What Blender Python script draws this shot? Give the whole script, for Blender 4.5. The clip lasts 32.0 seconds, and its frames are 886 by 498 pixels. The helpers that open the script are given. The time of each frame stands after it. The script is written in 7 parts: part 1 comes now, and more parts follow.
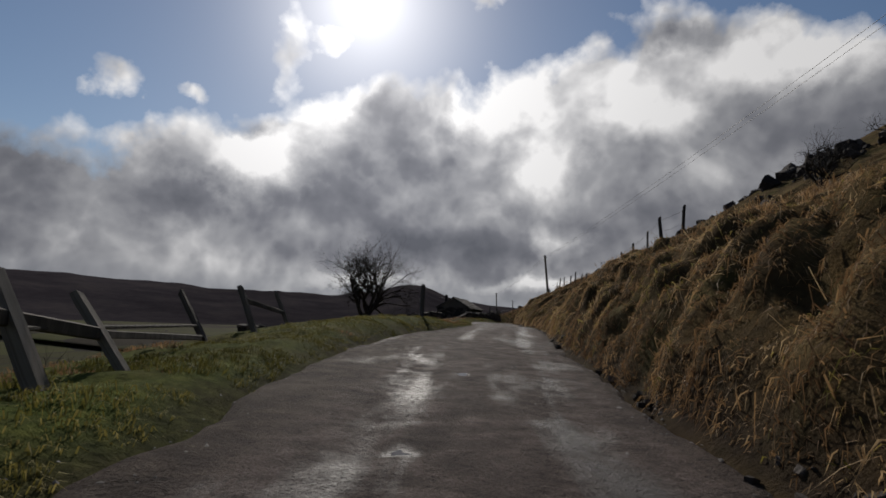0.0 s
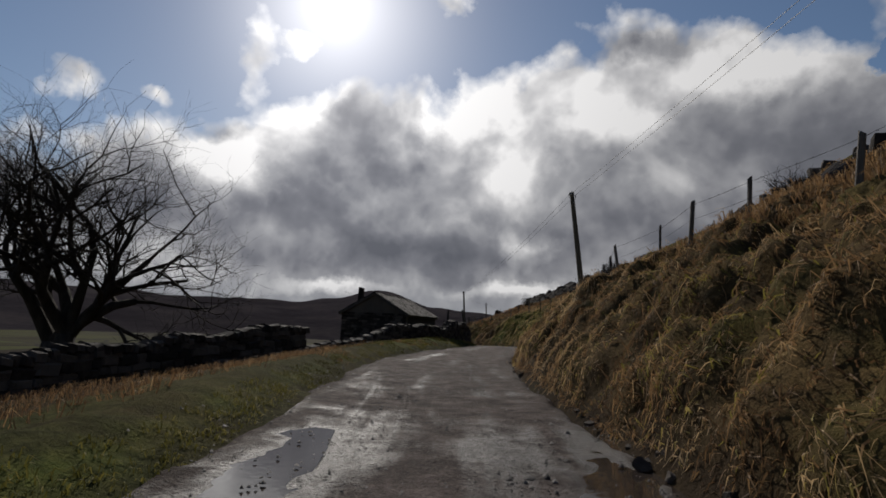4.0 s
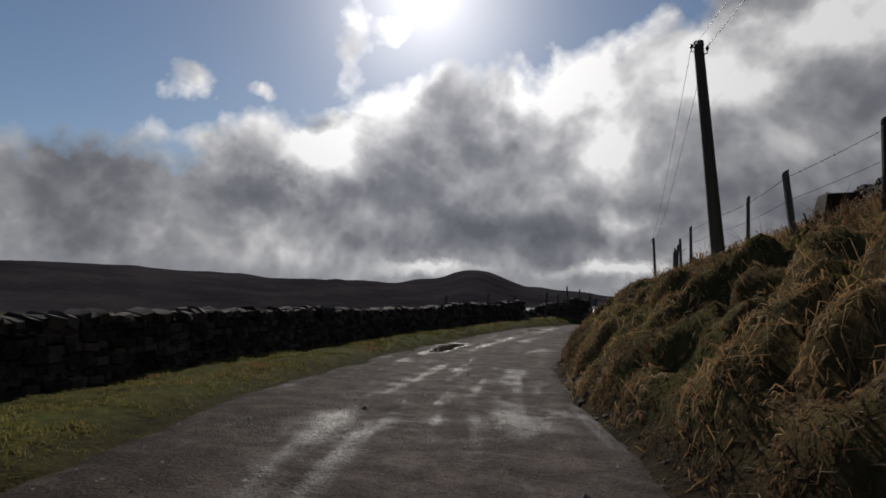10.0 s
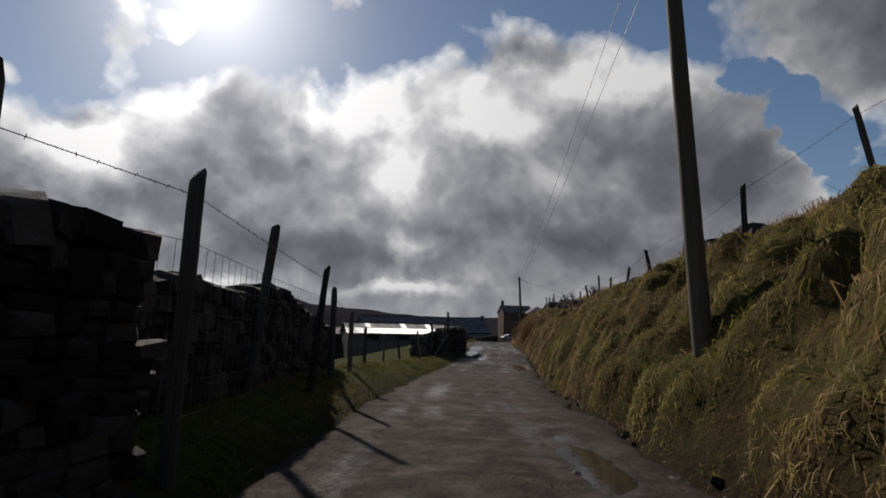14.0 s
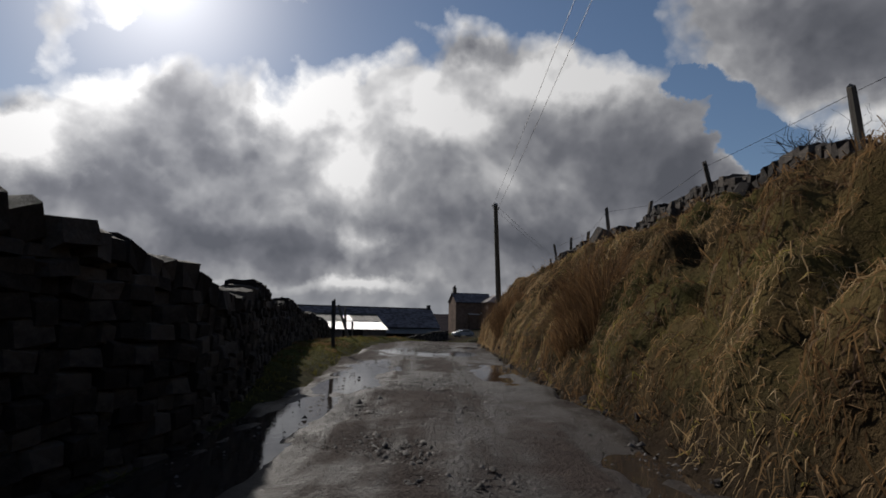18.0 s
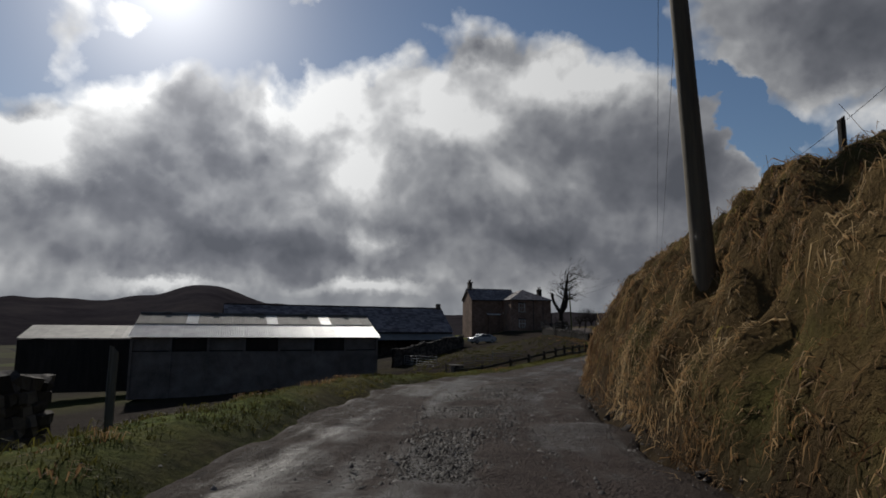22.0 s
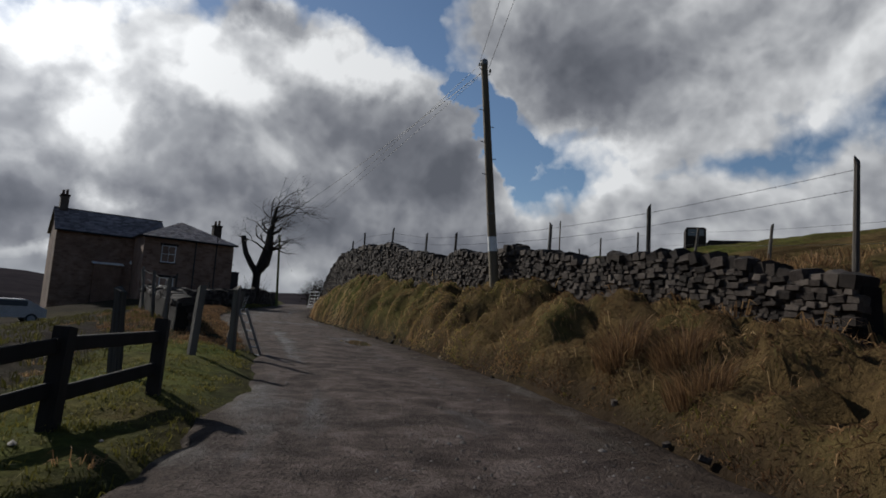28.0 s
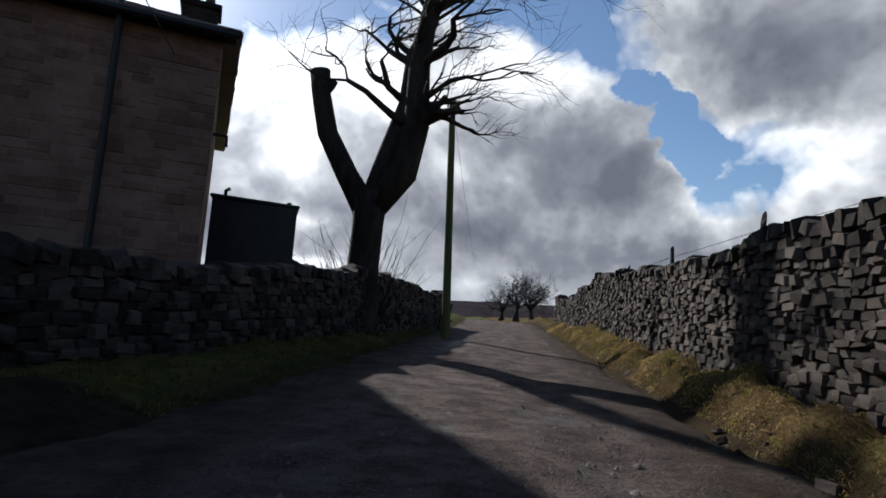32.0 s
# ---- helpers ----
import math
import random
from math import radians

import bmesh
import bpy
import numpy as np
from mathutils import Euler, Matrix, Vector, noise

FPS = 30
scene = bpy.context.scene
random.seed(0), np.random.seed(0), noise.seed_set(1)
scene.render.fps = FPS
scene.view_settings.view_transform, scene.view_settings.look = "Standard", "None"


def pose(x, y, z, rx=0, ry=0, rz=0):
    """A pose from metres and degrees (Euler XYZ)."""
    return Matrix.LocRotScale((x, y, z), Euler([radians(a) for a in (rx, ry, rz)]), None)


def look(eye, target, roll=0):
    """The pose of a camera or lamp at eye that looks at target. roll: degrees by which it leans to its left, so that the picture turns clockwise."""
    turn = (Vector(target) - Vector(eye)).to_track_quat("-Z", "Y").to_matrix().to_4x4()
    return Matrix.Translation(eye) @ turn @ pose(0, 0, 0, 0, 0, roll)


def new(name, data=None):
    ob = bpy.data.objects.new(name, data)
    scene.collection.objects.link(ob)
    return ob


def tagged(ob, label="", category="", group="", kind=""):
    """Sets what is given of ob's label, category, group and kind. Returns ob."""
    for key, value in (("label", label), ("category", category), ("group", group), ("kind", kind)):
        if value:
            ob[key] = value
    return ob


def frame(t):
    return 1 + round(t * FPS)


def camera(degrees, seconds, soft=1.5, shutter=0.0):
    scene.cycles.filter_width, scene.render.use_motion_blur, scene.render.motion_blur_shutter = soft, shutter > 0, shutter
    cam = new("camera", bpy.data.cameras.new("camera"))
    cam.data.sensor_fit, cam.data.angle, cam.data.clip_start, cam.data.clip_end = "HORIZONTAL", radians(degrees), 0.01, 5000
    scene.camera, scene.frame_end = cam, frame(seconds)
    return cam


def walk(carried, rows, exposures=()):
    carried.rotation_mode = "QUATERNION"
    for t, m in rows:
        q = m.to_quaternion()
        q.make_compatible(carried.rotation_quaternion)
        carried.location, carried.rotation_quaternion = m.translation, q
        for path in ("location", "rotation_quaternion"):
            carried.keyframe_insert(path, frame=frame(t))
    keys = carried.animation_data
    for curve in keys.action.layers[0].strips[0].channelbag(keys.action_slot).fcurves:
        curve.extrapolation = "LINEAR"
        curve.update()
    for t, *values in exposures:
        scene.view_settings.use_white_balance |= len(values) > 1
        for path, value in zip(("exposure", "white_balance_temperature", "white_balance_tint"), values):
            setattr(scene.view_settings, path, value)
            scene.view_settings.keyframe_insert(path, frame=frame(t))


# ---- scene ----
cam = camera(74.4, 32.0, soft=1.7, shutter=0.0)
PATH = [
    (0, pose(0.000, 0.000, 1.215, 96.70, -2.85, 22.60)),
    (0.5, pose(-1.292, 3.987, 1.384, 96.78, -2.95, 22.44)),
    (1, pose(-2.705, 8.044, 1.545, 96.98, -3.03, 22.30)),
    (1.5, pose(-4.117, 12.339, 1.690, 97.37, -2.78, 22.40)),
    (2, pose(-5.561, 17.033, 1.813, 97.75, -2.28, 22.32)),
    (2.5, pose(-6.799, 22.370, 1.927, 97.92, -2.08, 21.10)),
    (3, pose(-8.282, 27.877, 1.992, 97.72, -2.29, 19.79)),
    (3.5, pose(-10.023, 33.470, 2.019, 97.52, -2.51, 19.48)),
    (4, pose(-11.983, 38.963, 2.060, 97.41, -2.43, 19.62)),
    (4.5, pose(-14.010, 44.402, 2.101, 97.38, -2.29, 19.95)),
    (5, pose(-15.956, 49.836, 2.133, 97.42, -2.16, 20.22)),
    (5.5, pose(-17.670, 55.310, 2.142, 97.52, -2.01, 20.16)),
    (6, pose(-19.001, 60.871, 2.116, 97.66, -1.66, 19.53)),
    (6.5, pose(-19.886, 66.378, 2.083, 97.57, -1.54, 17.52)),
    (7, pose(-20.444, 72.103, 2.059, 97.64, -1.61, 15.10)),
    (7.5, pose(-21.692, 77.664, 1.987, 97.69, -1.60, 13.84)),
    (8, pose(-23.343, 83.180, 1.826, 97.48, -1.81, 13.56)),
    (8.5, pose(-25.573, 88.568, 1.592, 97.07, -2.21, 14.44)),
    (9, pose(-28.524, 93.913, 1.317, 96.12, -2.09, 18.12)),
    (9.5, pose(-31.959, 99.057, 1.065, 95.29, -1.91, 22.75)),
    (10, pose(-35.780, 103.801, 0.872, 95.15, -1.94, 29.15)),
    (10.5, pose(-38.816, 109.149, 0.722, 95.02, -0.76, 31.63)),
    (11, pose(-41.043, 115.001, 0.636, 95.09, -0.23, 30.49)),
    (11.5, pose(-43.017, 120.976, 0.633, 95.25, -0.15, 27.11)),
    (12, pose(-44.478, 127.113, 0.694, 95.56, -0.46, 24.76)),
    (12.5, pose(-45.315, 132.956, 0.766, 96.02, -0.29, 20.91)),
    (13, pose(-45.681, 138.254, 0.805, 96.40, -0.65, 15.11)),
    (13.5, pose(-45.879, 143.048, 0.812, 96.88, -1.16, 10.62)),
    (14, pose(-46.221, 147.988, 0.767, 97.49, -1.28, 8.63)),
    (14.5, pose(-46.683, 153.071, 0.669, 97.88, -1.56, 7.87)),
    (15, pose(-47.244, 158.292, 0.517, 97.88, -1.62, 7.57)),
    (15.5, pose(-47.808, 163.506, 0.342, 97.65, -1.50, 7.48)),
    (16, pose(-48.282, 168.568, 0.175, 97.33, -1.26, 7.34)),
    (16.5, pose(-48.570, 173.332, 0.048, 97.07, -1.04, 6.88)),
    (17, pose(-48.578, 177.653, -0.008, 97.02, -1.09, 5.85)),
    (17.5, pose(-48.525, 181.482, 0.002, 97.22, -1.18, 4.69)),
    (18, pose(-48.374, 184.953, 0.021, 97.28, -1.11, 3.83)),
    (18.5, pose(-48.614, 188.416, 0.112, 97.19, -1.20, 3.47)),
    (19, pose(-49.149, 191.904, 0.189, 97.17, -1.23, 3.64)),
    (19.5, pose(-49.610, 195.259, 0.242, 97.20, -1.33, 3.83)),
    (20, pose(-49.804, 198.170, 0.289, 97.37, -1.09, 4.19)),
    (20.5, pose(-49.926, 200.628, 0.311, 97.58, -1.22, 4.48)),
    (21, pose(-50.044, 203.025, 0.321, 97.49, -1.14, 4.62)),
    (21.5, pose(-50.247, 205.475, 0.333, 97.30, -0.67, 4.73)),
    (22, pose(-50.301, 208.316, 0.341, 97.36, -0.53, 4.92)),
    (22.5, pose(-50.406, 211.514, 0.341, 97.43, -0.35, 4.75)),
    (23, pose(-50.556, 214.983, 0.311, 97.44, -0.43, 4.50)),
    (23.5, pose(-50.491, 218.636, 0.195, 97.41, -0.22, 4.09)),
    (24, pose(-50.354, 222.387, 0.019, 96.77, -0.15, 3.42)),
    (24.5, pose(-49.890, 226.281, -0.185, 96.32, -0.23, 2.19)),
    (25, pose(-49.128, 230.309, -0.380, 95.84, -0.53, -0.31)),
    (25.5, pose(-47.806, 234.369, -0.505, 95.80, -1.42, -4.74)),
    (26, pose(-46.241, 238.540, -0.509, 96.05, -2.10, -9.36)),
    (26.5, pose(-44.474, 242.791, -0.456, 96.14, -2.35, -12.70)),
    (27, pose(-42.588, 247.138, -0.418, 96.28, -2.52, -15.45)),
    (27.5, pose(-40.694, 251.603, -0.431, 96.42, -2.91, -17.52)),
    (28, pose(-38.904, 256.212, -0.458, 96.53, -3.60, -18.85)),
    (28.5, pose(-37.329, 260.986, -0.465, 96.55, -4.40, -19.36)),
    (29, pose(-36.083, 265.950, -0.417, 96.43, -4.64, -18.98)),
    (29.5, pose(-36.216, 271.220, -0.290, 96.22, -5.09, -15.88)),
    (30, pose(-37.050, 276.820, -0.152, 95.79, -4.84, -6.94)),
    (30.5, pose(-37.602, 282.712, -0.037, 96.04, -3.45, -1.83)),
    (31, pose(-37.559, 289.270, 0.062, 96.29, -3.24, -1.14)),
    (31.5, pose(-36.995, 296.219, 0.140, 96.27, -3.38, -1.30)),
    (32, pose(-36.338, 303.261, 0.196, 96.15, -4.37, -2.12)),
]
EXPOSURES = [(0, -0.1, 6550, 11), (16, -0.1, 6550, 11), (20, -0.1, 6500, 10), (23, -0.22, 6450, 9), (26.5, -0.15, 6400, 9), (28.5, 0.25, 6300, 9), (29, 0.35, 6250, 9), (30, 0.6, 6150, 9), (31, 0.3, 6050, 8), (32, 0.8, 6150, 9)]
walk(cam, PATH, EXPOSURES)

# ---------------- world, sun ----------------
SUN_AZ, SUN_EL = radians(32.0), radians(29.3)      # azimuth to the left of +y


def link(nt, a, b):
    nt.links.new(a, b)


def node(nt, kind, **kw):
    n = nt.nodes.new(kind)
    for k, v in kw.items():
        if k in n.inputs.keys():
            n.inputs[k].default_value = v
    return n


def math_node(nt, op, a, b=None, c=None, clamp=False):
    n = nt.nodes.new("ShaderNodeMath")
    n.operation, n.use_clamp = op, clamp
    for i, v in enumerate((a, b, c)):
        if v is None:
            continue
        if isinstance(v, (int, float)):
            n.inputs[i].default_value = v
        else:
            nt.links.new(v, n.inputs[i])
    return n.outputs[0]


def ramp(nt, fac, stops):
    n = nt.nodes.new("ShaderNodeValToRGB")
    e = n.color_ramp.elements
    while len(e) > 1:
        e.remove(e[-1])
    for i, (p, c) in enumerate(stops):
        k = e[0] if i == 0 else e.new(p)
        k.position = p
        k.color = (*c, 1) if len(c) == 3 else c
    if fac is not None:
        nt.links.new(fac, n.inputs[0])
    return n.outputs[0]


def mix_rgb(nt, fac, a, b, mode="MIX"):
    n = nt.nodes.new("ShaderNodeMix")
    n.data_type, n.blend_type = "RGBA", mode
    for sock, v in ((n.inputs[0], fac), (n.inputs[6], a), (n.inputs[7], b)):
        if isinstance(v, (int, float)):
            sock.default_value = v
        elif isinstance(v, tuple):
            sock.default_value = (*v, 1) if len(v) == 3 else v
        else:
            nt.links.new(v, sock)
    return n.outputs[2]


def noise_node(nt, vec, scale, detail=5, rough=0.55, distort=0.0):
    n = nt.nodes.new("ShaderNodeTexNoise")
    n.inputs["Scale"].default_value = scale
    n.inputs["Detail"].default_value = detail
    n.inputs["Roughness"].default_value = rough
    n.inputs["Distortion"].default_value = distort
    if vec is not None:
        nt.links.new(vec, n.inputs["Vector"])
    return n


def build_world():
    w = bpy.data.worlds.new("sky")
    scene.world = w
    w.use_nodes = True
    nt = w.node_tree
    nt.nodes.clear()
    out = nt.nodes.new("ShaderNodeOutputWorld")
    bg = nt.nodes.new("ShaderNodeBackground")
    sky = nt.nodes.new("ShaderNodeTexSky")
    sky.sky_type, sky.sun_disc = "NISHITA", False
    sky.sun_elevation, sky.sun_rotation = SUN_EL, -SUN_AZ
    sky.air_density, sky.dust_density, sky.ozone_density = 1.0, 0.3, 3.0
    tc = nt.nodes.new("ShaderNodeTexCoord")
    sep = nt.nodes.new("ShaderNodeSeparateXYZ")
    link(nt, tc.outputs["Generated"], sep.inputs[0])
    X, Y, Z = sep.outputs
    az = math_node(nt, "MULTIPLY", math_node(nt, "ARCTAN2", X, Y), 57.2958)      # degrees to the right of +y
    el = math_node(nt, "MULTIPLY", math_node(nt, "ARCSINE", Z), 57.2958)
    # ragged edges: directions are pushed about by two sizes of turbulence
    rag = noise_node(nt, tc.outputs["Generated"], 7.0, 10, 0.62)
    swell = noise_node(nt, tc.outputs["Generated"], 2.6, 3, 0.5)
    rs, ss = nt.nodes.new("ShaderNodeSeparateColor"), nt.nodes.new("ShaderNodeSeparateColor")
    link(nt, rag.outputs["Color"], rs.inputs[0])
    link(nt, swell.outputs["Color"], ss.inputs[0])

    def pushed(v, k, small, large):
        v = math_node(nt, "ADD", v, math_node(nt, "MULTIPLY", math_node(nt, "SUBTRACT", rs.outputs[k], 0.5), small))
        return math_node(nt, "ADD", v, math_node(nt, "MULTIPLY", math_node(nt, "SUBTRACT", ss.outputs[k], 0.5), large))

    flat_el = el
    az, el = pushed(az, 0, 9.0, 5.0), pushed(el, 1, 7.0, 3.0)
    # billows: the same relief read twice, the second time a step towards the light
    sunv = Vector((-math.sin(SUN_AZ) * math.cos(SUN_EL), math.cos(SUN_AZ) * math.cos(SUN_EL), math.sin(SUN_EL)))

    def relief(vec):
        n1 = noise_node(nt, vec, 4.2, 9, 0.52)
        vo = nt.nodes.new("ShaderNodeTexVoronoi")
        vo.feature = "SMOOTH_F1"
        vo.inputs["Scale"].default_value = 8.5
        vo.inputs["Detail"].default_value = 3.0
        vo.inputs["Roughness"].default_value = 0.55
        vo.inputs["Smoothness"].default_value = 0.35
        warp = nt.nodes.new("ShaderNodeVectorMath")
        warp.operation = "MULTIPLY_ADD"
        link(nt, n1.outputs["Color"], warp.inputs[0])
        warp.inputs[1].default_value = (0.12, 0.12, 0.12)
        link(nt, vec, warp.inputs[2])
        link(nt, warp.outputs[0], vo.inputs["Vector"])
        puff = math_node(nt, "SUBTRACT", 0.42, vo.outputs["Distance"])
        return math_node(nt, "ADD", math_node(nt, "MULTIPLY", math_node(nt, "SUBTRACT", n1.outputs[0], 0.5), 1.5), math_node(nt, "MULTIPLY", puff, 1.1))

    step = nt.nodes.new("ShaderNodeVectorMath")
    step.operation = "ADD"
    link(nt, tc.outputs["Generated"], step.inputs[0])
    step.inputs[1].default_value = sunv * 0.02 + Vector((0, 0, 0.03))
    r0, r1 = relief(tc.outputs["Generated"]), relief(step.outputs[0])
    slope = math_node(nt, "SUBTRACT", r0, r1)
    n3 = noise_node(nt, tc.outputs["Generated"], 2.2, 4, 0.5)
    o3 = math_node(nt, "SUBTRACT", n3.outputs[0], 0.5)

    def blob(a, e, ra, re):
        da = math_node(nt, "DIVIDE", math_node(nt, "SUBTRACT", az, a), ra)
        de = math_node(nt, "DIVIDE", math_node(nt, "SUBTRACT", el, e), re)
        d = math_node(nt, "SQRT", math_node(nt, "ADD", math_node(nt, "MULTIPLY", da, da), math_node(nt, "MULTIPLY", de, de)))
        return math_node(nt, "SUBTRACT", 1.0, d)

    def union(items):
        cur = items[0]
        for it in items[1:]:
            n = nt.nodes.new("ShaderNodeMath")
            n.operation = "SMOOTH_MAX"
            link(nt, cur, n.inputs[0])
            link(nt, it, n.inputs[1])
            n.inputs[2].default_value = 0.2
            cur = n.outputs[0]
        return cur
    # heights of the cloud tops round the horizon, in degrees
    tops = ((-180, 9), (-110, 12), (-80, 10), (-69, 12), (-61, 14.4), (-55, 14), (-51, 16.7), (-46, 18), (-40, 17.5), (-37, 20.5), (-33.3, 22.6), (-30.5, 25.6), (-28.5, 25), (-26.7, 23.7), (-23, 24.5), (-20.5, 21.6),
            (-18.8, 24.4), (-12.7, 24.7), (-8.7, 28), (-6, 27), (-3.5, 28.7), (1.2, 29.6), (5.5, 28.4), (8.1, 26), (14, 25), (18.6, 22.6), (21.5, 21), (24.5, 15.5), (27, 10), (34, 14.5), (60, 18), (180, 9))
    line = ramp(nt, math_node(nt, "DIVIDE", math_node(nt, "ADD", az, 180.0), 360.0), [((a + 180) / 360, (h / 40, h / 40, h / 40)) for a, h in tops])
    left = math_node(nt, "DIVIDE", math_node(nt, "SUBTRACT", math_node(nt, "MULTIPLY", line, 40.0), el), 6.5)
    left = math_node(nt, "MINIMUM", left, 1.6)
    wisps = [math_node(nt, "SUBTRACT", blob(*w), 0.55) for w in ((-39.5, 24, 4.5, 8), (-36, 26.5, 3.5, 3.5), (-55, 19, 7, 3.5), (-49, 18.5, 6, 2.5), (-20, 30, 4, 2.5))]
    body = union([left, math_node(nt, "MULTIPLY", blob(39, 27, 22, 14), 2.2)] + wisps)
    gap = union([blob(*b) for b in ((12.5, 27, 3.6, 1.8), (19.6, 21.6, 3.4, 1.7), (22.4, 18.4, 1.9, 3.0), (25, 15, 2.8, 2.2))])
    body = math_node(nt, "SUBTRACT", body, math_node(nt, "MULTIPLY", math_node(nt, "MAXIMUM", gap, 0.0), 2.0))
    dark = union([blob(*b) for b in ((-27.8, 18.2, 7.5, 6.5), (-31, 9.4, 13, 4.8), (-61, 9.6, 13, 6), (-47, 9.4, 7, 3.6), (16, 14.4, 12, 8), (3, 9, 14, 4.8), (-1, 26.2, 6, 1.6), (30, 24, 14, 8), (-22, 7.6, 30, 3.8), (20, 6, 20, 3.5), (-42, 16.8, 3, 1.8))])
    bright = union([blob(*b) for b in ((-41, 13.6, 6.5, 4.5), (-34.5, 21.5, 5, 4.5), (-17.5, 20.7, 5.5, 4.5), (-13.2, 15.8, 4.5, 4), (-11.4, 7.7, 2.6, 2.6), (8, 22.6, 8, 3.5), (-12, 3.4, 8, 1.2), (-30, 3.2, 7, 1.0), (31, 15.7, 5, 4), (-5, 20.5, 7, 4))])
    field = math_node(nt, "ADD", math_node(nt, "ADD", body, 0.3), math_node(nt, "MULTIPLY", r0, 0.5))
    cover = math_node(nt, "MULTIPLY", math_node(nt, "ADD", field, 0.02), 2.8, clamp=True)
    # white billow tops, grey hearts and undersides
    dot = nt.nodes.new("ShaderNodeVectorMath")
    dot.operation = "DOT_PRODUCT"
    link(nt, tc.outputs["Generated"], dot.inputs[0])
    dot.inputs[1].default_value = sunv
    near = math_node(nt, "POWER", math_node(nt, "MAXIMUM", dot.outputs["Value"], 0.0), 12.0)
    glare = math_node(nt, "POWER", math_node(nt, "MAXIMUM", dot.outputs["Value"], 0.0), 700.0)
    thick = math_node(nt, "ADD", 0.13, math_node(nt, "MULTIPLY", math_node(nt, "MINIMUM", math_node(nt, "ADD", body, 0.3), 1.4), 0.29))
    thick = math_node(nt, "ADD", thick, math_node(nt, "MULTIPLY", r0, 0.12))
    thick = math_node(nt, "ADD", thick, math_node(nt, "MULTIPLY", math_node(nt, "MAXIMUM", dark, -0.1), 0.5))
    thick = math_node(nt, "SUBTRACT", thick, math_node(nt, "MULTIPLY", math_node(nt, "MAXIMUM", bright, 0.0), 0.58))
    thick = math_node(nt, "SUBTRACT", thick, math_node(nt, "MULTIPLY", slope, 0.42))
    thick = math_node(nt, "ADD", thick, math_node(nt, "MULTIPLY", o3, 0.25))
    shade = math_node(nt, "MULTIPLY", thick, 1.0, clamp=True)
    cloud = ramp(nt, shade, ((0.0, (1.15, 1.15, 1.15)), (0.2, (0.78, 0.785, 0.80)), (0.45, (0.45, 0.46, 0.49)), (0.72, (0.255, 0.265, 0.3)), (1.0, (0.16, 0.17, 0.2))))
    lift = math_node(nt, "ADD", 0.58, math_node(nt, "MULTIPLY", near, 0.5))
    lit = nt.nodes.new("ShaderNodeVectorMath")
    lit.operation = "SCALE"
    link(nt, cloud, lit.inputs[0])
    link(nt, lift, lit.inputs["Scale"])
    clear = nt.nodes.new("ShaderNodeVectorMath")
    clear.operation = "SCALE"
    link(nt, sky.outputs[0], clear.inputs[0])
    clear.inputs["Scale"].default_value = 0.06
    # haze low over the hills
    haze = math_node(nt, "MULTIPLY", math_node(nt, "SUBTRACT", 4.0, flat_el), 0.14, clamp=True)
    col = mix_rgb(nt, cover, clear.outputs[0], lit.outputs[0])
    col = mix_rgb(nt, haze, col, (0.22, 0.24, 0.27))
    gl = nt.nodes.new("ShaderNodeVectorMath")
    gl.operation = "SCALE"
    gl.inputs[0].default_value = (1.0, 0.98, 0.95)
    link(nt, math_node(nt, "ADD", math_node(nt, "MULTIPLY", glare, 0.35), math_node(nt, "MULTIPLY", math_node(nt, "POWER", near, 9.0), 0.6)), gl.inputs["Scale"])
    add = nt.nodes.new("ShaderNodeVectorMath")
    add.operation = "ADD"
    link(nt, col, add.inputs[0])
    link(nt, gl.outputs[0], add.inputs[1])
    link(nt, add.outputs[0], bg.inputs[0])
    bg.inputs[1].default_value = 1.0
    link(nt, bg.outputs[0], out.inputs[0])
    sun = new("sun", bpy.data.lights.new("sun", "SUN"))
    sun.data.energy, sun.data.angle, sun.data.color = 3.9, radians(1.2), (1.0, 0.95, 0.87)
    sun.matrix_world = look((0, 0, 60), (-sunv[0] * 10, -sunv[1] * 10, 60 - sunv[2] * 10))
    tagged(sun, kind="structure")


build_world()

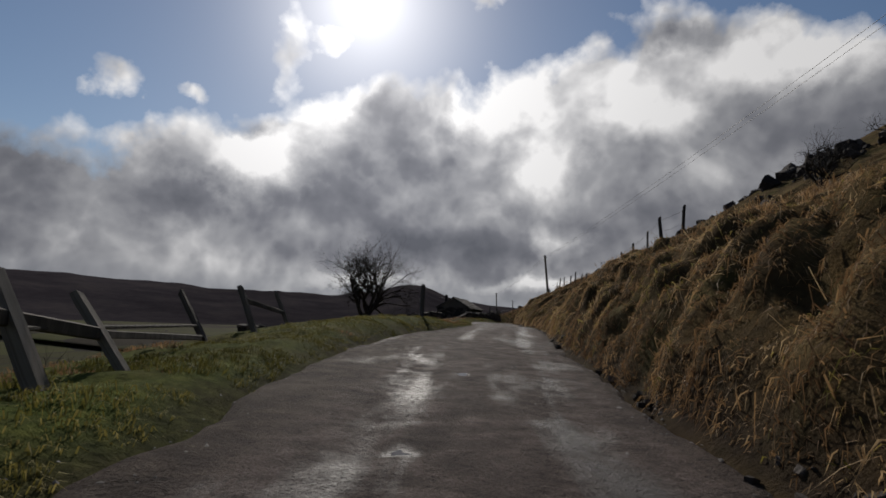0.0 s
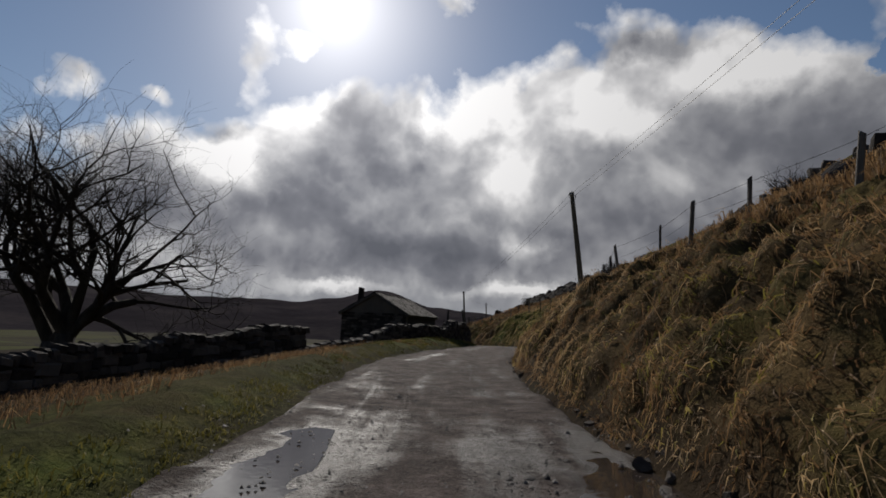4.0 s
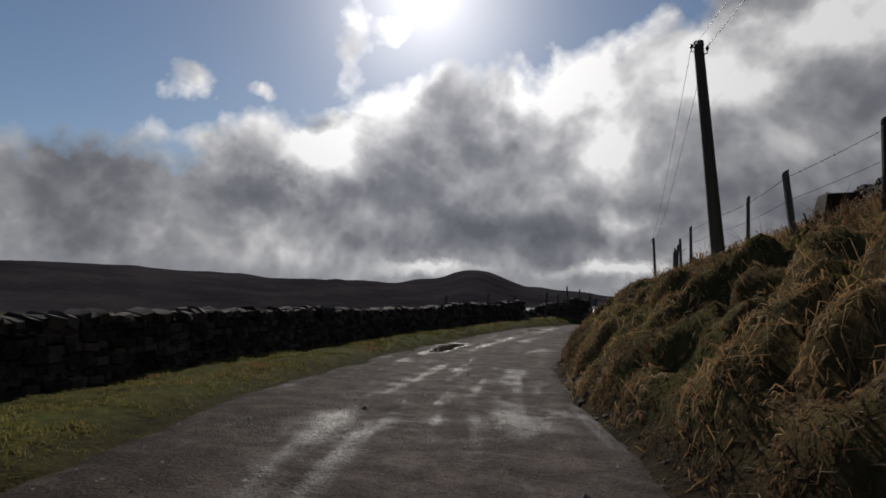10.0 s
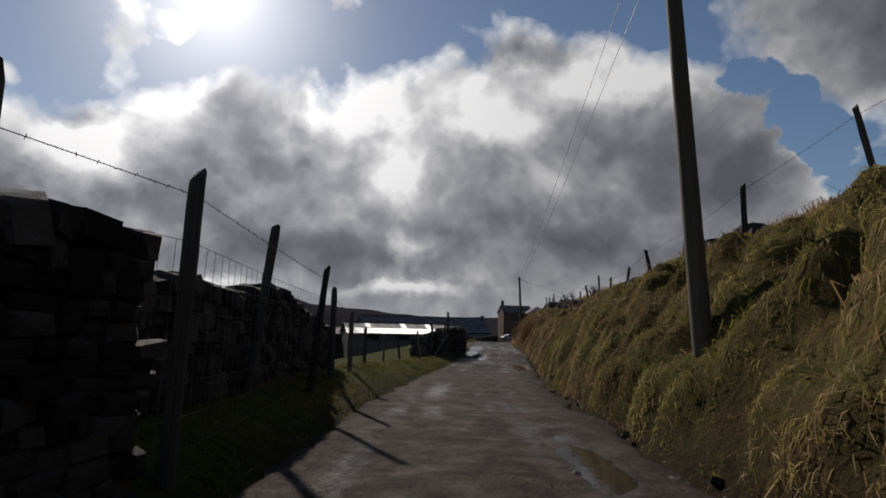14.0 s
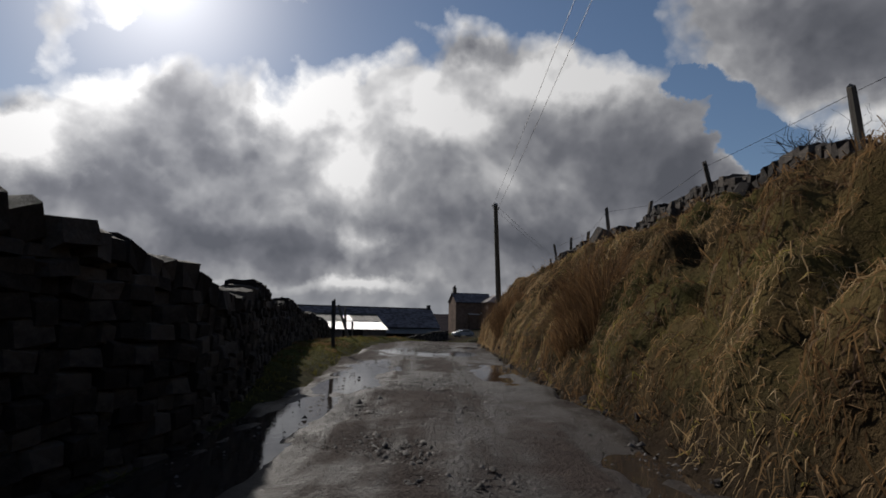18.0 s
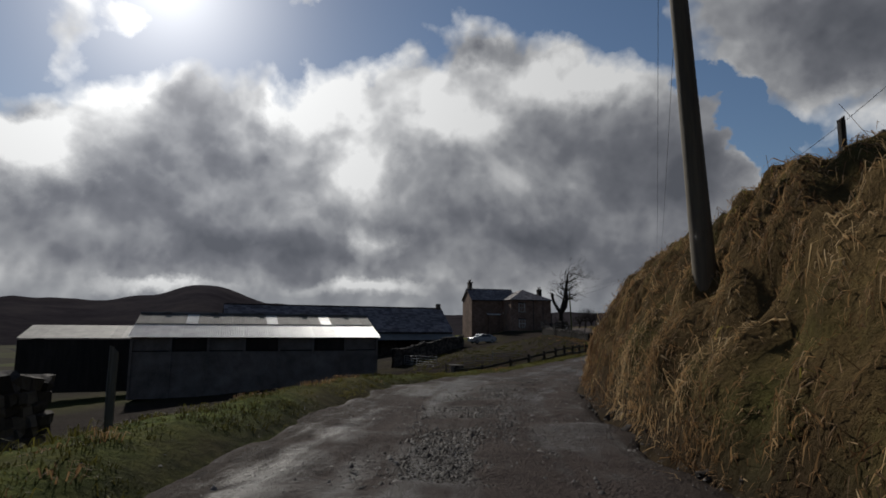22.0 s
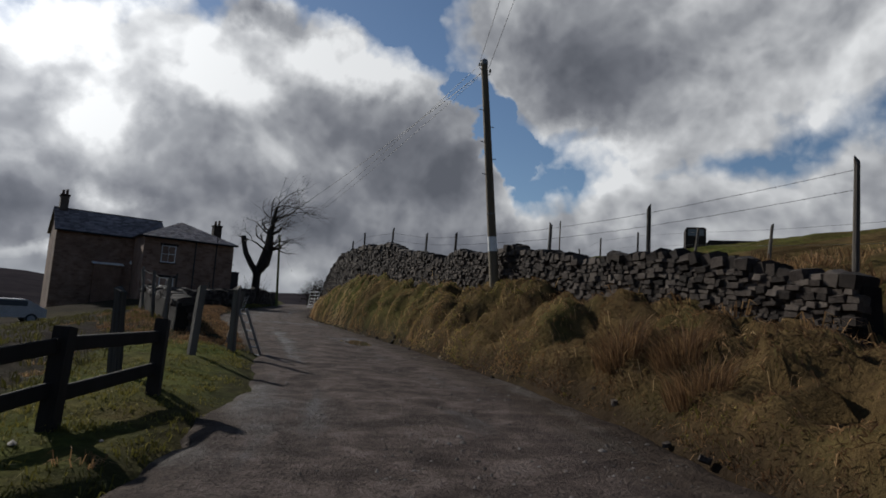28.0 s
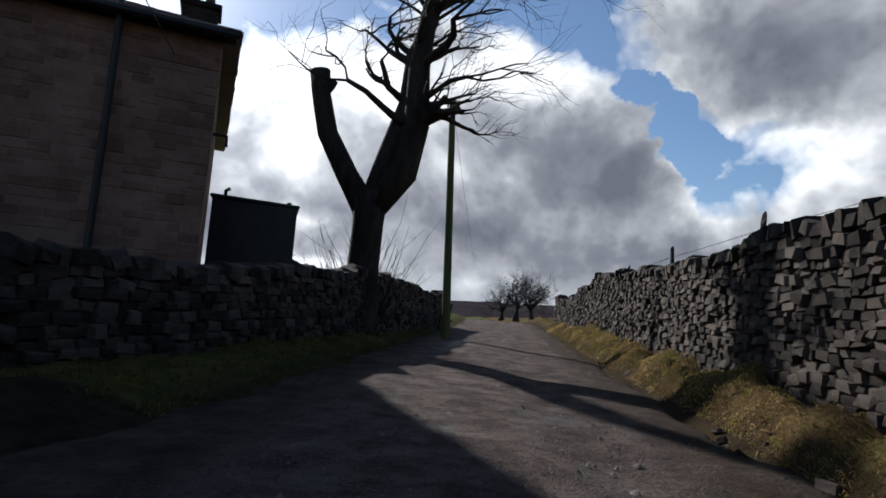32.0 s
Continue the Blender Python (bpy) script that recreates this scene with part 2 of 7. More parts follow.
# ---------------- materials ----------------
def mat(name, cols, scale=2.0, rough=0.85, bump=0.3, bscale=30.0, bdist=0.02, metal=0.0, spec=0.3, stain=0.35, rand=0.0, stretch=(1, 1, 1), island=False, two_sided=False):
    """Two scales of colour variation, a fine relief, and a random shift per object or island."""
    m = bpy.data.materials.new(name)
    m.use_nodes = True
    nt = m.node_tree
    b = nt.nodes["Principled BSDF"]
    tc = nt.nodes.new("ShaderNodeTexCoord")
    mp = nt.nodes.new("ShaderNodeMapping")
    mp.inputs["Scale"].default_value = stretch
    link(nt, tc.outputs["Object"], mp.inputs[0])
    v = mp.outputs[0]
    n1 = noise_node(nt, v, scale, 6, 0.6, 0.3)
    n2 = noise_node(nt, v, scale * 9.0, 5, 0.65)
    f = math_node(nt, "ADD", math_node(nt, "MULTIPLY", n1.outputs[0], 0.65), math_node(nt, "MULTIPLY", n2.outputs[0], 0.35))
    if rand:
        if island:
            g = nt.nodes.new("ShaderNodeNewGeometry")
            r = g.outputs["Random Per Island"]
        else:
            g = nt.nodes.new("ShaderNodeObjectInfo")
            r = g.outputs["Random"]
        f = math_node(nt, "ADD", f, math_node(nt, "MULTIPLY", math_node(nt, "SUBTRACT", r, 0.5), rand))
    k = len(cols)
    col = ramp(nt, f, [(0.3 + 0.4 * i / max(1, k - 1), c) for i, c in enumerate(cols)])
    n3 = noise_node(nt, v, scale * 0.23, 3, 0.5)
    st = math_node(nt, "MULTIPLY", math_node(nt, "SUBTRACT", n3.outputs[0], 0.35), 2.6, clamp=True)
    st = math_node(nt, "ADD", math_node(nt, "MULTIPLY", st, stain), 1.0 - stain)
    sc = nt.nodes.new("ShaderNodeVectorMath")
    sc.operation = "SCALE"
    link(nt, col, sc.inputs[0])
    link(nt, st, sc.inputs["Scale"])
    link(nt, sc.outputs[0], b.inputs["Base Color"])
    rr = math_node(nt, "ADD", math_node(nt, "MULTIPLY", n2.outputs[0], 0.25), rough - 0.125, clamp=True)
    link(nt, rr, b.inputs["Roughness"])
    b.inputs["Metallic"].default_value = metal
    b.inputs["Specular IOR Level"].default_value = spec
    if bump:
        nb = noise_node(nt, v, bscale, 5, 0.7)
        bp = nt.nodes.new("ShaderNodeBump")
        bp.inputs["Strength"].default_value = bump
        bp.inputs["Distance"].default_value = bdist
        link(nt, nb.outputs[0], bp.inputs["Height"])
        link(nt, bp.outputs[0], b.inputs["Normal"])
    return m


def ground_mat():
    """Turf, dead grass, mud and far pasture, laid out by the attributes of the ground sheet."""
    m = mat("ground_turf", ((0.035, 0.023, 0.012), (0.09, 0.06, 0.027), (0.17, 0.115, 0.05)), scale=1.3, rough=1.0, bump=0.8, bscale=14, bdist=0.08, spec=0.02, stain=0.3)
    nt = m.node_tree
    b = nt.nodes["Principled BSDF"]
    src = b.inputs["Base Color"].links[0].from_socket
    tc = nt.nodes.new("ShaderNodeTexCoord")
    at = nt.nodes.new("ShaderNodeAttribute")
    at.attribute_name = "green"
    n = noise_node(nt, tc.outputs["Object"], 0.55, 5, 0.6)
    nf = noise_node(nt, tc.outputs["Object"], 5.0, 5, 0.7)
    g = ramp(nt, nf.outputs[0], ((0.3, (0.025, 0.035, 0.008)), (0.5, (0.06, 0.075, 0.016)), (0.7, (0.12, 0.13, 0.03))))
    fac = math_node(nt, "ADD", at.outputs["Fac"], math_node(nt, "MULTIPLY", math_node(nt, "SUBTRACT", n.outputs[0], 0.5), 1.6), clamp=True)
    col = mix_rgb(nt, fac, src, g)
    mu = nt.nodes.new("ShaderNodeAttribute")
    mu.attribute_name = "mud"
    mud = ramp(nt, nf.outputs[0], ((0.3, (0.01, 0.007, 0.0055)), (0.7, (0.034, 0.025, 0.019))))
    col = mix_rgb(nt, mu.outputs["Fac"], col, mud)
    # far pasture: walled fields
    fr = nt.nodes.new("ShaderNodeAttribute")
    fr.attribute_name = "far"
    vo = nt.nodes.new("ShaderNodeTexVoronoi")
    vo.feature = "F1"
    vo.inputs["Scale"].default_value = 0.012
    link(nt, tc.outputs["Object"], vo.inputs["Vector"])
    ve = nt.nodes.new("ShaderNodeTexVoronoi")
    ve.feature = "DISTANCE_TO_EDGE"
    ve.inputs["Scale"].default_value = 0.012
    link(nt, tc.outputs["Object"], ve.inputs["Vector"])
    sepc = nt.nodes.new("ShaderNodeSeparateColor")
    link(nt, vo.outputs["Color"], sepc.inputs[0])
    pas = ramp(nt, sepc.outputs[0], ((0.0, (0.022, 0.017, 0.011)), (0.4, (0.03, 0.027, 0.013)), (0.7, (0.05, 0.052, 0.017)), (1.0, (0.03, 0.024, 0.015))))
    wall = math_node(nt, "LESS_THAN", ve.outputs["Distance"], 0.02)
    pas = mix_rgb(nt, wall, pas, (0.02, 0.018, 0.015))
    col = mix_rgb(nt, fr.outputs["Fac"], col, pas)
    link(nt, col, b.inputs["Base Color"])
    return m


def road_mat():
    """Worn wet tarmac with loose grit along the middle and damp wheel tracks."""
    m = bpy.data.materials.new("worn_tarmac")
    m.use_nodes = True
    nt = m.node_tree
    b = nt.nodes["Principled BSDF"]
    tc = nt.nodes.new("ShaderNodeTexCoord")
    v = tc.outputs["Object"]
    au = nt.nodes.new("ShaderNodeAttribute")
    au.attribute_name = "across"
    u = au.outputs["Fac"]
    aw = nt.nodes.new("ShaderNodeAttribute")
    aw.attribute_name = "wet"
    big = noise_node(nt, v, 0.35, 5, 0.6, 0.4)
    mid = noise_node(nt, v, 2.2, 6, 0.65, 0.3)
    grit = nt.nodes.new("ShaderNodeTexVoronoi")
    grit.inputs["Scale"].default_value = 26.0
    link(nt, v, grit.inputs["Vector"])
    fine = noise_node(nt, v, 60.0, 3, 0.7)
    pit = noise_node(nt, v, 17.0, 6, 0.72)
    f = math_node(nt, "ADD", math_node(nt, "MULTIPLY", mid.outputs[0], 0.6), math_node(nt, "MULTIPLY", fine.outputs[0], 0.4))
    dry = ramp(nt, f, ((0.34, (0.024, 0.018, 0.016)), (0.5, (0.08, 0.061, 0.053)), (0.64, (0.18, 0.142, 0.125))))
    # wheel tracks about one metre either side of the middle
    tr = math_node(nt, "ABSOLUTE", math_node(nt, "SUBTRACT", math_node(nt, "ABSOLUTE", u), 0.95))
    tr = math_node(nt, "SUBTRACT", 1.0, math_node(nt, "MULTIPLY", tr, 1.9), clamp=True)
    w = math_node(nt, "ADD", math_node(nt, "MULTIPLY", tr, 0.32), math_node(nt, "MULTIPLY", math_node(nt, "SUBTRACT", big.outputs[0], 0.5), 2.2))
    w = math_node(nt, "ADD", w, math_node(nt, "MULTIPLY", math_node(nt, "SUBTRACT", mid.outputs[0], 0.5), 0.9))
    w = math_node(nt, "ADD", w, math_node(nt, "SUBTRACT", aw.outputs["Fac"], 0.35))
    # long streaks along the lane
    al = nt.nodes.new("ShaderNodeAttribute")
    al.attribute_name = "along"
    cb = nt.nodes.new("ShaderNodeCombineXYZ")
    link(nt, math_node(nt, "MULTIPLY", u, 1.5), cb.inputs[0])
    link(nt, math_node(nt, "MULTIPLY", al.outputs["Fac"], 0.13), cb.inputs[1])
    strip = noise_node(nt, cb.outputs[0], 1.0, 5, 0.6, 0.5)
    w = math_node(nt, "ADD", w, math_node(nt, "MULTIPLY", math_node(nt, "SUBTRACT", strip.outputs[0], 0.5), 2.4))
    wet = math_node(nt, "MULTIPLY", w, 2.2, clamp=True)
    wetc = ramp(nt, f, ((0.3, (0.015, 0.011, 0.011)), (0.7, (0.05, 0.039, 0.037))))
    col = mix_rgb(nt, wet, dry, wetc)
    stone = math_node(nt, "LESS_THAN", grit.outputs["Distance"], 0.33)
    ed = math_node(nt, "SUBTRACT", math_node(nt, "ABSOLUTE", u), 1.55)
    loose = math_node(nt, "MULTIPLY", stone, math_node(nt, "MULTIPLY", math_node(nt, "SUBTRACT", big.outputs[0], 0.46), 5.0, clamp=True))
    col = mix_rgb(nt, math_node(nt, "MULTIPLY", loose, 0.45), col, (0.16, 0.14, 0.125))
    mudc = ramp(nt, mid.outputs[0], ((0.3, (0.022, 0.015, 0.011)), (0.7, (0.07, 0.052, 0.038))))
    edge = math_node(nt, "MULTIPLY", math_node(nt, "ADD", ed, math_node(nt, "MULTIPLY", math_node(nt, "SUBTRACT", mid.outputs[0], 0.5), 1.2)), 2.0, clamp=True)
    col = mix_rgb(nt, math_node(nt, "MULTIPLY", edge, 0.75), col, mudc)
    # broken surface: pits between the stones, and a muddy stretch where the tarmac has gone
    pits = math_node(nt, "MULTIPLY", math_node(nt, "SUBTRACT", pit.outputs[0], 0.53), 5.0, clamp=True)
    col = mix_rgb(nt, math_node(nt, "MULTIPLY", pits, 0.88), col, (0.012, 0.01, 0.009))
    ar = nt.nodes.new("ShaderNodeAttribute")
    ar.attribute_name = "ruin"
    soil = math_node(nt, "MULTIPLY", ar.outputs["Fac"], math_node(nt, "MULTIPLY", math_node(nt, "SUBTRACT", mid.outputs[0], 0.38), 3.0, clamp=True))
    col = mix_rgb(nt, math_node(nt, "MULTIPLY", soil, 0.8), col, (0.026, 0.019, 0.016))
    link(nt, col, b.inputs["Base Color"])
    link(nt, math_node(nt, "ADD", 0.05, math_node(nt, "MULTIPLY", wet, 0.1)), b.inputs["Specular IOR Level"])
    rgh = math_node(nt, "SUBTRACT", 0.88, math_node(nt, "MULTIPLY", wet, 0.36))
    rgh = math_node(nt, "ADD", rgh, math_node(nt, "MULTIPLY", math_node(nt, "SUBTRACT", fine.outputs[0], 0.5), 0.25), clamp=True)
    link(nt, rgh, b.inputs["Roughness"])
    hgt = math_node(nt, "ADD", math_node(nt, "MULTIPLY", grit.outputs["Distance"], -0.5), math_node(nt, "MULTIPLY", mid.outputs[0], 1.6))
    hgt = math_node(nt, "ADD", hgt, math_node(nt, "MULTIPLY", fine.outputs[0], 0.6))
    hgt = math_node(nt, "SUBTRACT", hgt, math_node(nt, "MULTIPLY", pit.outputs[0], 1.2))
    bp = nt.nodes.new("ShaderNodeBump")
    bp.inputs["Strength"].default_value = 1.0
    bp.inputs["Distance"].default_value = 0.045
    link(nt, hgt, bp.inputs["Height"])
    link(nt, bp.outputs[0], b.inputs["Normal"])
    return m


def grass_mat(name, lo, mid, hi):
    """Blades: colour by the attribute tint, shade painted in at the roots, with a little light through them."""
    m = bpy.data.materials.new(name)
    m.use_nodes = True
    nt = m.node_tree
    b = nt.nodes["Principled BSDF"]
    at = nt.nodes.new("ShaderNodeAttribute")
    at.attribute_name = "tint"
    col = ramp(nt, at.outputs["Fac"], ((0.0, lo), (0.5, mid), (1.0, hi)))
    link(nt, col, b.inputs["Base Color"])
    b.inputs["Roughness"].default_value = 0.75
    b.inputs["Specular IOR Level"].default_value = 0.15
    tr = nt.nodes.new("ShaderNodeBsdfTranslucent")
    link(nt, col, tr.inputs[0])
    mx = nt.nodes.new("ShaderNodeMixShader")
    mx.inputs[0].default_value = 0.38
    link(nt, b.outputs[0], mx.inputs[1])
    link(nt, tr.outputs[0], mx.inputs[2])
    link(nt, mx.outputs[0], nt.nodes["Material Output"].inputs[0])
    return m


def water_mat():
    m = bpy.data.materials.new("puddle_water")
    m.use_nodes = True
    nt = m.node_tree
    b = nt.nodes["Principled BSDF"]
    b.inputs["Base Color"].default_value = (0.035, 0.027, 0.022, 1)
    b.inputs["Roughness"].default_value = 0.05
    b.inputs["Specular IOR Level"].default_value = 0.5
    tc = nt.nodes.new("ShaderNodeTexCoord")
    n = noise_node(nt, tc.outputs["Object"], 9.0, 3, 0.5)
    bp = nt.nodes.new("ShaderNodeBump")
    bp.inputs["Strength"].default_value = 0.12
    bp.inputs["Distance"].default_value = 0.01
    link(nt, n.outputs[0], bp.inputs["Height"])
    link(nt, bp.outputs[0], b.inputs["Normal"])
    return m


def glass_mat():
    m = bpy.data.materials.new("window_glass")
    m.use_nodes = True
    b = m.node_tree.nodes["Principled BSDF"]
    b.inputs["Base Color"].default_value = (0.06, 0.07, 0.08, 1)
    b.inputs["Roughness"].default_value = 0.06
    b.inputs["Specular IOR Level"].default_value = 0.6
    return m


M_GROUND, M_ROAD, M_WATER, M_GLASS = ground_mat(), road_mat(), water_mat(), glass_mat()
M_STRAW = grass_mat("dead_grass", (0.085, 0.047, 0.025), (0.30, 0.18, 0.083), (0.55, 0.40, 0.22))
M_GREEN = grass_mat("mossy_tussock_grass", (0.06, 0.055, 0.013), (0.23, 0.195, 0.045), (0.46, 0.36, 0.12))
M_VERGE = grass_mat("short_turf_grass", (0.04, 0.038, 0.009), (0.13, 0.118, 0.026), (0.3, 0.24, 0.075))
M_STONE = mat("gritstone", ((0.024, 0.019, 0.016), (0.056, 0.044, 0.037), (0.11, 0.09, 0.075)), scale=3.0, rough=0.9, bump=0.7, bscale=22, bdist=0.03, spec=0.15, rand=0.5)
M_STONE_ISL = mat("gritstone_rubble", ((0.024, 0.019, 0.016), (0.056, 0.044, 0.037), (0.11, 0.09, 0.075)), scale=3.0, rough=0.9, bump=0.7, bscale=22, bdist=0.03, spec=0.15, rand=0.5, island=True)
M_GRIT = mat("grey_grit", ((0.04, 0.034, 0.031), (0.085, 0.073, 0.066), (0.17, 0.15, 0.135)), scale=4.0, rough=0.8, bump=0, spec=0.25, rand=0.7, island=True)
M_MUD = mat("churned_mud", ((0.014, 0.009, 0.007), (0.035, 0.025, 0.019), (0.06, 0.045, 0.035)), scale=4.0, rough=0.75, bump=0, spec=0.2, rand=0.4, island=True)
M_HOUSE = mat("brown_house_stone", ((0.13, 0.078, 0.055), (0.21, 0.132, 0.096), (0.28, 0.185, 0.14)), scale=1.6, rough=0.9, bump=0.6, bscale=22, bdist=0.02, spec=0.15, rand=0.22)
M_HOUSE_ISL = mat("brown_house_facing", ((0.13, 0.078, 0.055), (0.21, 0.132, 0.096), (0.28, 0.185, 0.14)), scale=1.6, rough=0.9, bump=0.6, bscale=22, bdist=0.02, spec=0.15, rand=0.22, island=True)
M_MORTAR = mat("wall_core_earth", ((0.012, 0.01, 0.009), (0.035, 0.03, 0.026)), scale=3, rough=0.95, bump=0.6, bscale=18, bdist=0.05, spec=0.05)
M_WOOD = mat("weathered_post_wood", ((0.035, 0.03, 0.026), (0.09, 0.078, 0.066), (0.17, 0.15, 0.128)), scale=5.0, rough=0.88, bump=0.6, bscale=26, bdist=0.012, spec=0.15, rand=0.4, stretch=(1, 1, 0.12))
M_POLE = mat("tarred_pole_wood", ((0.05, 0.04, 0.03), (0.12, 0.095, 0.065), (0.19, 0.155, 0.105)), scale=3.0, rough=0.8, bump=0.5, bscale=24, bdist=0.012, spec=0.2, rand=0.3, stretch=(1, 1, 0.06))
M_POLE_GREEN = mat("mossy_pole_wood", ((0.05, 0.06, 0.02), (0.11, 0.125, 0.04), (0.19, 0.19, 0.09)), scale=3.0, rough=0.85, bump=0.5, bscale=24, bdist=0.012, spec=0.2, stretch=(1, 1, 0.06))
M_WIRE = mat("galvanised_wire", ((0.10, 0.10, 0.10), (0.24, 0.24, 0.24)), scale=20, rough=0.55, bump=0, metal=0.7)
M_CABLE = mat("black_cable", ((0.015, 0.015, 0.016), (0.03, 0.03, 0.032)), scale=5, rough=0.6, bump=0)
M_BARK = mat("dark_bark", ((0.016, 0.013, 0.011), (0.045, 0.037, 0.03), (0.085, 0.072, 0.056)), scale=4, rough=0.92, bump=0.8, bscale=20, bdist=0.03, spec=0.1, stretch=(1, 1, 0.3))
M_SLATE = mat("stone_slates", ((0.12, 0.094, 0.091), (0.2, 0.163, 0.158), (0.28, 0.233, 0.228)), scale=3, rough=0.62, bump=0.5, bscale=20, bdist=0.015, spec=0.35, rand=0.55, island=True)
M_SLATE_OB = mat("stone_slate_piece", ((0.12, 0.094, 0.091), (0.2, 0.163, 0.158), (0.28, 0.233, 0.228)), scale=3, rough=0.62, bump=0.5, bscale=20, bdist=0.015, spec=0.35, rand=0.55)
# lane barn slates, darker and rougher than those of the farmhouse
M_BARN = mat("dark_stone_slates", ((0.035, 0.03, 0.026), (0.075, 0.064, 0.056), (0.13, 0.112, 0.1)), scale=3, rough=0.85, bump=0.6, bscale=20, bdist=0.02, spec=0.12, rand=0.5, island=True)
M_BARN_OB = mat("dark_stone_slate_piece", ((0.035, 0.03, 0.026), (0.075, 0.064, 0.056), (0.13, 0.112, 0.1)), scale=3, rough=0.85, bump=0.6, bscale=20, bdist=0.02, spec=0.12, rand=0.5)
M_SHEET = mat("corrugated_fibre_sheet", ((0.24, 0.24, 0.245), (0.36, 0.36, 0.365), (0.46, 0.46, 0.46)), scale=0.8, rough=0.5, bump=0.2, bscale=14, bdist=0.01, spec=0.4, rand=0.25)
M_SHEET_DK = mat("old_mossy_sheet", ((0.075, 0.065, 0.058), (0.13, 0.115, 0.10), (0.19, 0.17, 0.15)), scale=0.9, rough=0.75, bump=0.3, bscale=14, bdist=0.01, rand=0.25)
M_RENDER = mat("stained_block_wall", ((0.085, 0.07, 0.062), (0.15, 0.126, 0.112), (0.21, 0.18, 0.16)), scale=0.9, rough=0.9, bump=0.4, bscale=18, bdist=0.01, spec=0.15)
M_DARK = mat("dark_timber_boards", ((0.018, 0.015, 0.013), (0.045, 0.038, 0.033)), scale=3, rough=0.85, bump=0.4, bscale=20, bdist=0.01, spec=0.15, stretch=(1, 1, 0.15))
M_BLACK = mat("black_plastic", ((0.01, 0.01, 0.011), (0.025, 0.025, 0.027)), scale=3, rough=0.45, bump=0.1, bscale=20)
M_WHITE = mat("white_paint", ((0.55, 0.55, 0.53), (0.74, 0.74, 0.72), (0.82, 0.82, 0.8)), scale=3, rough=0.55, bump=0.1, bscale=30)
M_STEEL = mat("galvanised_steel", ((0.2, 0.205, 0.21), (0.32, 0.325, 0.33), (0.45, 0.45, 0.45)), scale=6, rough=0.45, bump=0.1, bscale=40, metal=0.6)
M_CONC = mat("wet_yard_concrete", ((0.12, 0.115, 0.11), (0.22, 0.21, 0.2), (0.30, 0.29, 0.28)), scale=0.6, rough=0.4, bump=0.3, bscale=18, bdist=0.01)
M_CAR = mat("silver_car_paint", ((0.45, 0.46, 0.47), (0.55, 0.56, 0.57)), scale=3, rough=0.25, bump=0, metal=0.4, spec=0.5, stain=0.1)
M_HILL = mat("far_moor", ((0.022, 0.019, 0.022), (0.04, 0.035, 0.038), (0.065, 0.056, 0.054)), scale=0.006, rough=1.0, bump=0, spec=0.0, stain=0.3)
M_POT = mat("clay_pot", ((0.10, 0.06, 0.045), (0.2, 0.13, 0.095)), scale=5, rough=0.8, bump=0.2)

# ---------------- the plan: a lane along a hillside ----------------
ROAD = [(12.3, -38.0, -0.60), (7.9, -24.5, -0.39), (3.6, -11.0, -0.17), (-0.8, 2.5, 0.11), (-5.2, 16.0, 0.57), (-8.9, 29.7, 0.79),
        (-13.5, 43.1, 0.88), (-18.0, 56.6, 0.92), (-20.3, 70.6, 0.85), (-23.8, 84.3, 0.56), (-30.5, 96.8, -0.04), (-38.4, 108.5, -0.47),
        (-43.2, 121.9, -0.57), (-45.5, 135.8, -0.43), (-46.4, 150.0, -0.49), (-47.9, 164.1, -0.89), (-48.6, 178.3, -1.21), (-49.2, 192.5, -1.02),
        (-50.3, 206.6, -0.88), (-50.4, 220.8, -1.12), (-47.7, 234.7, -1.70), (-42.3, 247.8, -1.64), (-37.4, 261.1, -1.67), (-36.8, 275.1, -1.41),
        (-37.5, 289.2, -1.16), (-36.3, 303.4, -1.01), (-34.7, 317.5, -0.73), (-32.7, 331.7, -0.39), (-31.0, 345.8, -0.19), (-29.4, 359.9, -0.62),
        (-27.8, 374.1, -1.3), (-26.3, 388.2, -2.0)]
S0, STEP = -40.0, 14.2
# right side: chainage, foot offset, crest offset, crest height, slope of the hill above
RIGHT = [(-40, 2.2, 5.0, 2.7, .5), (0, 2.1, 5.0, 2.7, .5), (20, 2.0, 4.8, 2.6, .55), (36, 2.0, 4.7, 2.0, .56), (48, 2.0, 4.6, 2.5, .62), (75, 1.95, 4.6, 2.3, .66),
         (86, 2.3, 4.7, 2.6, .65), (96, 2.4, 4.8, 3.1, .6), (106, 2.0, 4.6, 2.3, .5), (124, 1.8, 4.6, 2.2, .45), (138, 1.7, 4.6, 2.4, .5), (160, 2.1, 4.6, 3.0, .5),
         (190, 2.6, 4.9, 2.85, .5), (207, 2.1, 4.7, 2.75, .46), (225, 2.1, 4.7, 3.3, .38), (238, 2.0, 4.4, 3.2, .25), (245, 2.1, 4.0, 1.4, .28), (253, 2.5, 4.0, .75, .28),
         (265, 2.7, 4.2, .9, .28), (272, 2.9, 4.6, 1.2, .26), (283, 2.5, 4.2, 1.7, .24), (294, 2.5, 4.0, 2.45, .2)]
RIGHT += [(303, 2.4, 3.8, 2.0, .16), (311, 2.5, 3.5, 1.0, .14), (319, 2.7, 3.4, .35, .1), (340, 2.6, 3.4, .3, .1), (400, 2.6, 3.4, .3, .08)]
